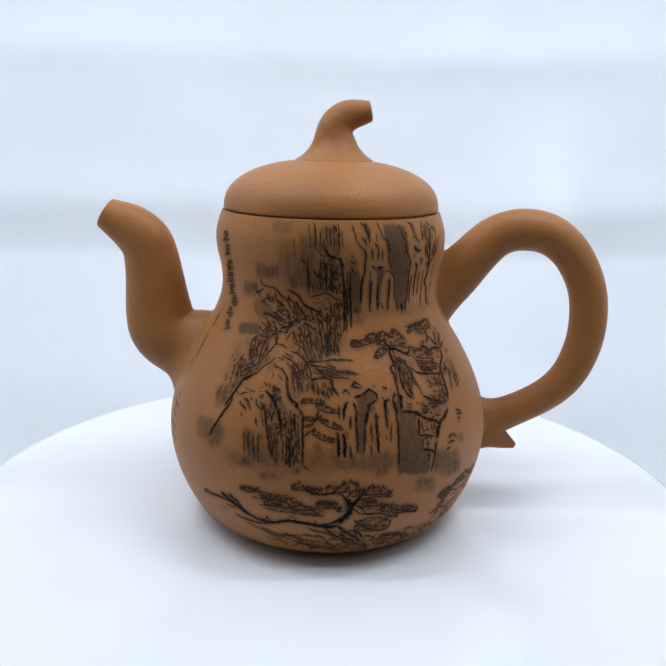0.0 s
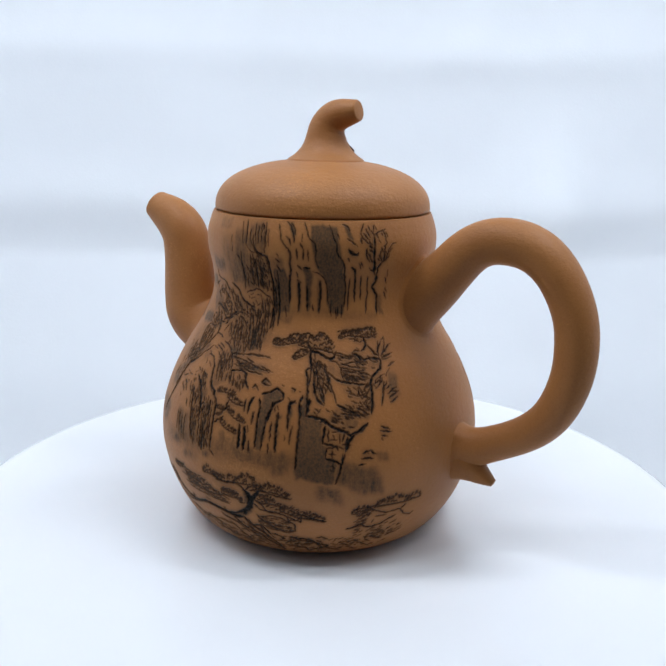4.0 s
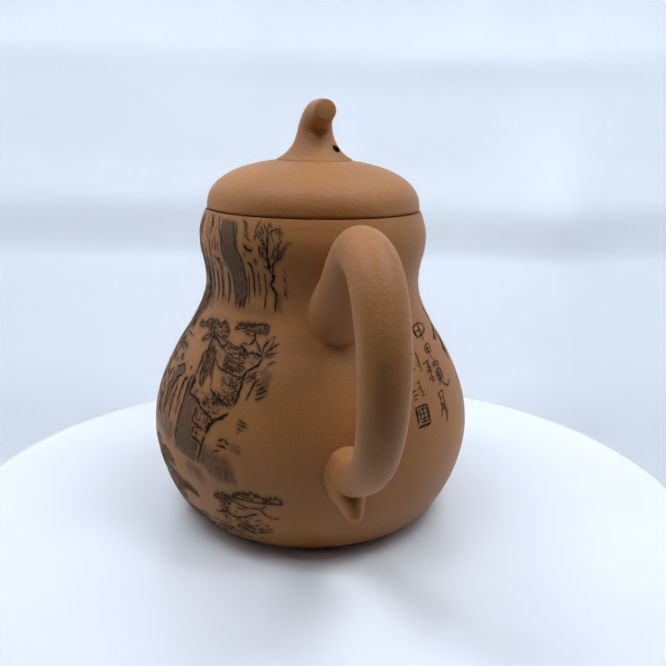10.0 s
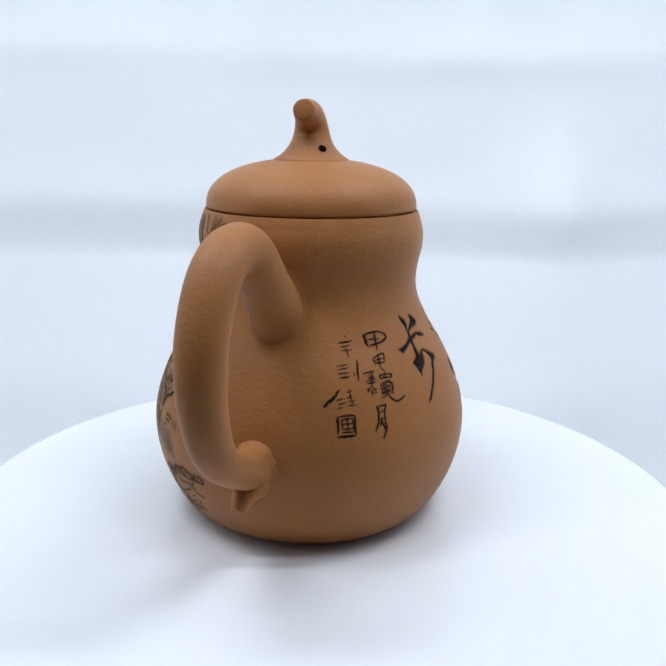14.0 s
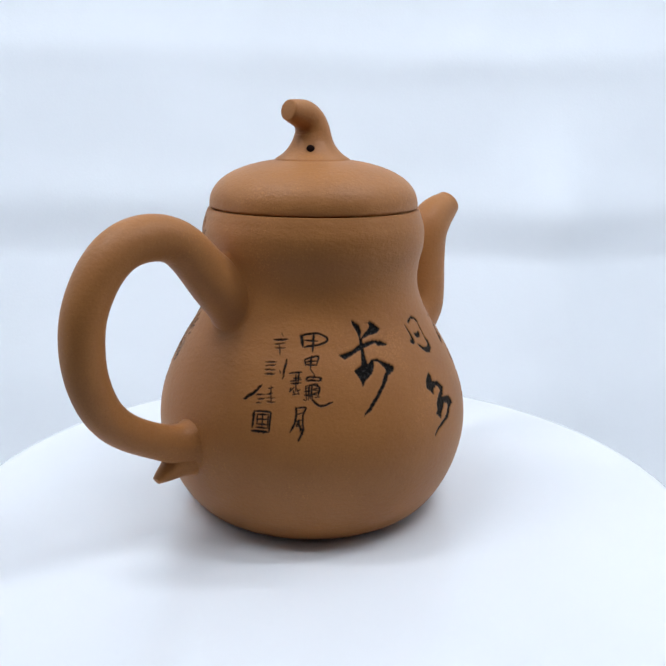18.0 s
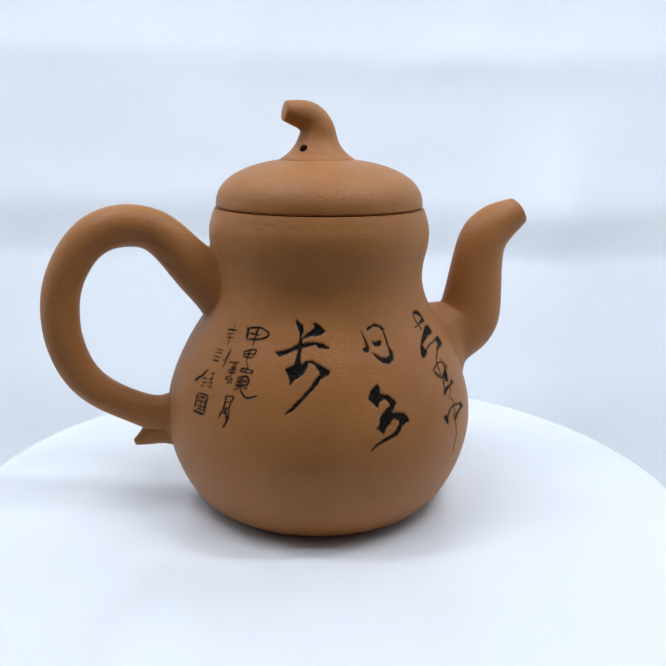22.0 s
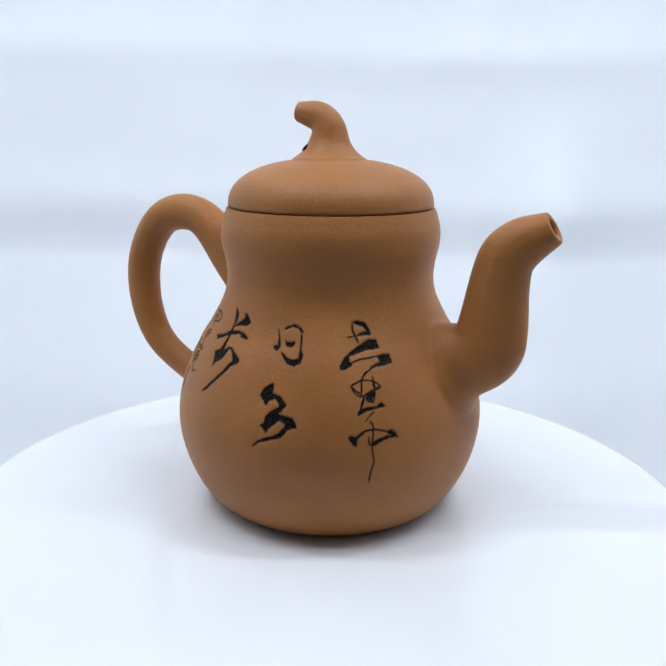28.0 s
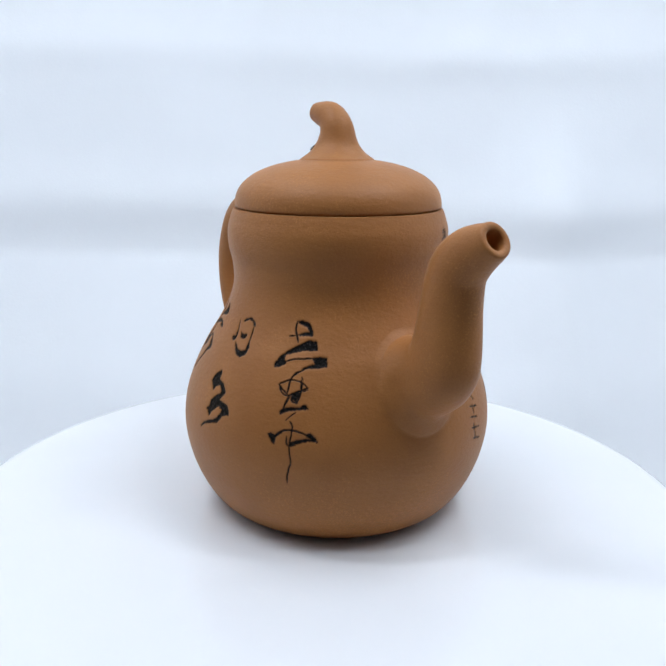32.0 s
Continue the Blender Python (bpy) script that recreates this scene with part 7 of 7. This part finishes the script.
line(0.20, 0.20, (131.6, 54.0), (135.4, 53.4), (139.1, 53.1))
line(0.20, 0.20, (132.8, 51.7), (137.8, 50.8), (142.9, 50.5))
line(0.20, 0.20, (132.7, 53.3), (137.0, 52.4))
line(0.20, 0.20, (138.3, 52.4), (142.0, 51.1))
line(0.20, 0.20, (126.7, 45.6), (128.2, 47.6), (128.5, 49.0))
line(0.20, 0.20, (123.4, 51.2), (124.0, 49.2), (124.0, 46.4))


def carved_body():
    """Builds the wall from the grid; each carved figure becomes a piece of its own, cut out of the wall."""
    up = np.gradient(np.stack([RADIUS, HEIGHT], 1), axis=0)
    up /= np.linalg.norm(up, axis=1)[:, None]
    nr, nz = up[:, 1], -up[:, 0]
    rough = np.random.rand(*INK.shape) * 0.05 * INK
    burr = soften(soften(INK, 2, 1), 2, 0) * (1 - INK) * 0.17
    sink = DEPTH * 1.15 - rough - burr
    ca, sa = np.cos(np.radians(ANGLES)), np.sin(np.radians(ANGLES))
    R = RADIUS[:, None] - nr[:, None] * sink
    Z = HEIGHT[:, None] - nz[:, None] * sink
    co = np.stack([R * ca, R * sa, Z + np.zeros_like(R)], -1).reshape(-1, 3) * MM
    n = len(ANGLES)
    i, j = np.meshgrid(np.arange(ROWS - 1), np.arange(n), indexing="ij")
    k = (j + 1) % n
    quads = np.stack([i * n + j, i * n + k, (i + 1) * n + k, (i + 1) * n + j], -1).reshape(-1, 4)
    ink = INK.ravel()
    corner = ink[quads]
    best = corner.argmax(1)
    owner = np.where(corner.max(1) > 0.03, OWNER.ravel()[quads[np.arange(len(quads)), best]], -1)

    def piece(name, pick):
        faces = quads[pick]
        used, back = np.unique(faces, return_inverse=True)
        back = back.reshape(-1, 4)
        verts, shades = co[used], (ink[used], WASH.ravel()[used])
        me = bpy.data.meshes.new(name)
        me.vertices.add(len(verts))
        me.vertices.foreach_set("co", verts.ravel())
        me.loops.add(back.size)
        me.loops.foreach_set("vertex_index", back.ravel())
        me.polygons.add(len(back))
        me.polygons.foreach_set("loop_start", np.arange(0, back.size, 4))
        me.polygons.foreach_set("use_smooth", np.ones(len(back), bool))
        me.update(calc_edges=True)
        for key, values in zip(("ink", "wash"), shades):
            me.attributes.new(key, "FLOAT", "POINT").data.foreach_set("value", values.astype(np.float32))
        me.materials.append(CARVED)
        return me

    wall = part("body", piece("body", owner < 0), teapot, "gourd-shaped body of brown clay")
    for e, (name, label) in enumerate(ELEMENTS):
        if (owner == e).any():
            part(name, piece(name, owner == e), wall, label)
    v, f = lathe([(0, 1.2), (24.5, 1.2), (27.0, 0.6), (28.0, 0.15)], 128)
    part("foot", mesh_from("foot", v, f, CLAY), wall)
    v, f = lathe([(29.2, 84.75), (28.8, 84.85), (27.8, 84.8), (26.2, 83.4), (25.6, 78.0)], 160)
    part("rim", mesh_from("rim", v, f, CLAY), wall)
    return wall


bleed()
body = carved_body()


def lid_profile():
    out = [(0.0, 84.0), (24.0, 84.0), (27.9, 85.35), (28.55, 85.6)]
    for i in range(60):
        q = math.pi / 2 * i / 59
        out.append((28.75 * math.cos(q) ** (2 / 2.32), 85.9 + 12.75 * math.sin(q) ** (2 / 2.32)))
    return out[:-1] + [(0.0, 98.65)]


v, f = lathe(lid_profile(), 128)
lid = part("lid", mesh_from("lid", v, f, CLAY), teapot, "domed lid of the same brown clay")
v, f = sweep([(-0.6, 97.2, 10.6, 10.6), (-0.6, 98.35, 10.3, 10.2), (-0.6, 98.85, 9.5, 9.4), (-0.6, 99.95, 8.0, 7.8), (-0.6, 101.9, 6.35, 6.1), (-0.6, 104.0, 5.4, 5.1), (-0.85, 106.2, 4.95, 4.6),
              (-2.2, 108.5, 4.45, 4.1), (-4.4, 109.85, 4.05, 3.75), (-7.2, 110.45, 3.4, 3.3), (-9.8, 110.95, 2.75, 2.85)], 80, 48, soften_steps=14)
lid.location = (0, 0, -0.0004)
knob = part("knob", mesh_from("knob", v, f, CLAY), lid, "curled stem-shaped knob")
knob.rotation_euler = (0, 0, radians(6.0))
# The steam hole is a closed cap; its inner shade is the cap's colour.
v, f = lathe([(0, -0.9), (0.95, -0.8), (1.10, -0.1), (1.0, 0.10), (0, 0.12)], 24)
vent = part("vent_shade_plug", mesh_from("vent_shade_plug", v, f, DARK), lid, "small steam hole, its shade drawn by a dark plug")
q = radians(-135.9)
out = Vector((math.cos(q), math.sin(q), 0.95)).normalized()
vent.matrix_basis = Matrix.Translation((-0.0006 + 0.0070 * math.cos(q), 0.0070 * math.sin(q), 0.1014)) @ out.to_track_quat("Z", "Y").to_matrix().to_4x4()
v, f = sweep([(-21.1, 53.6, 7.6, 7.0), (-27.1, 60.2, 7.1, 6.7), (-31.8, 64.6, 6.6, 6.4), (-35.2, 68.4, 6.4, 6.1), (-38.9, 73.1, 6.05, 5.7), (-42.9, 77.6, 5.85, 5.4), (-47.2, 80.1, 5.62, 5.25),
              (-51.6, 80.8, 5.66, 5.5), (-55.8, 80.5, 5.6, 5.65), (-60.1, 79.1, 5.5, 5.75), (-64.6, 75.5, 5.25, 5.8), (-68.3, 69.6, 5.05, 5.7), (-70.5, 63.8, 5.05, 5.6),
              (-71.1, 58.0, 5.03, 5.5), (-71.0, 52.2, 4.95, 5.3), (-69.7, 46.6, 4.83, 5.1), (-67.6, 41.3, 4.75, 4.85), (-64.4, 37.05, 4.62, 4.6), (-60.1, 33.6, 4.5, 4.3),
              (-54.5, 30.5, 4.45, 4.25), (-49.2, 28.0, 4.8, 4.4), (-45.2, 26.6, 5.55, 4.7), (-40.9, 25.4, 6.2, 5.1)], 160, 40, fillet=1.6)
skirt(v, f, 160, 40, 0.5, 1.8, -0.23)
handle = part("handle", mesh_from("handle", v, f, CLAY), teapot, "thick looped ear handle")
handle.matrix_basis = pose(0, 0, 0, 0, 0, 0.97) @ pose(0, -0.00023, 0)
v, f = sweep([(-40.0, 24.0, 5.4, 4.4), (-44.0, 23.5, 5.6, 4.6), (-47.0, 22.5, 4.7, 4.1), (-49.5, 21.1, 3.1, 3.1), (-51.2, 20.3, 2.25, 2.5), (-52.6, 19.7, 1.45, 2.1), (-53.5, 19.3, 1.0, 1.5)], 44, 28, fillet=1.0)
tail = part("handle_tail", mesh_from("handle_tail", v, f, CLAY), teapot, "small curled tail under the handle")
tail.matrix_basis = pose(0, 0, 0, 0, 0, 0.8)
v, f = sweep([(28.0, 37.5, 9.2, 8.2), (34.4, 41.7, 9.2, 8.2), (39.9, 45.0, 9.6, 8.2), (44.4, 47.6, 10.0, 8.15), (47.2, 50.5, 9.9, 7.95), (48.2, 54.2, 9.35, 7.6), (48.7, 59.0, 8.8, 7.3), (49.15, 65.1, 8.05, 6.95),
              (49.8, 70.2, 7.55, 6.75), (50.8, 74.1, 7.2, 6.5), (52.5, 76.6, 6.8, 6.2), (54.8, 78.6, 6.3, 5.75), (57.3, 79.95, 5.75, 5.2), (59.7, 81.15, 5.15, 4.7), (62.0, 82.5, 4.35, 4.2)], 140, 48, bore=(2.45, 14.0), fillet=5.8, crotch=130, soften_steps=9)
skirt(v, f, 140, 48, 0.75, 2.4, -1.61)
spout = part("spout", mesh_from("spout", v, f, CLAY), teapot, "curved spout with a round open mouth")
spout.matrix_basis = pose(0, 0, 0, 0, 0, 3.45) @ pose(0, -0.00161, 0)
# A near-black disc set in the bore stands in for its deep shade.
v, f = lathe([(0, -1.0), (2.7, -1.0), (2.7, 0.0), (0, 0.05)], 24)
hole = part("spout_shade_plug", mesh_from("spout_shade_plug", v, f, DARK), spout, "dark plug standing in for the shade inside the spout's bore")
hole.matrix_basis = Matrix.Translation((0.0567, 0, 0.0792)) @ Vector((0.85, 0, 0.53)).to_track_quat("Z", "Y").to_matrix().to_4x4()


def motions():
    spin = -7.32
    table_rows, pot_rows = [], []
    for i in range(65):
        t = 0.5 * i
        a = spin * (t - 16.0)
        turn = Matrix.Rotation(radians(a), 4, "Z")
        table_rows.append((t, turn))
        pot_rows.append((t, turn @ pose(-0.00426, 0.00166, 0.0002, 0.37) @ pose(0, 0, 0, 0, 0, 57.5)))
    walk(plate, table_rows)
    walk(teapot, pot_rows)


motions()
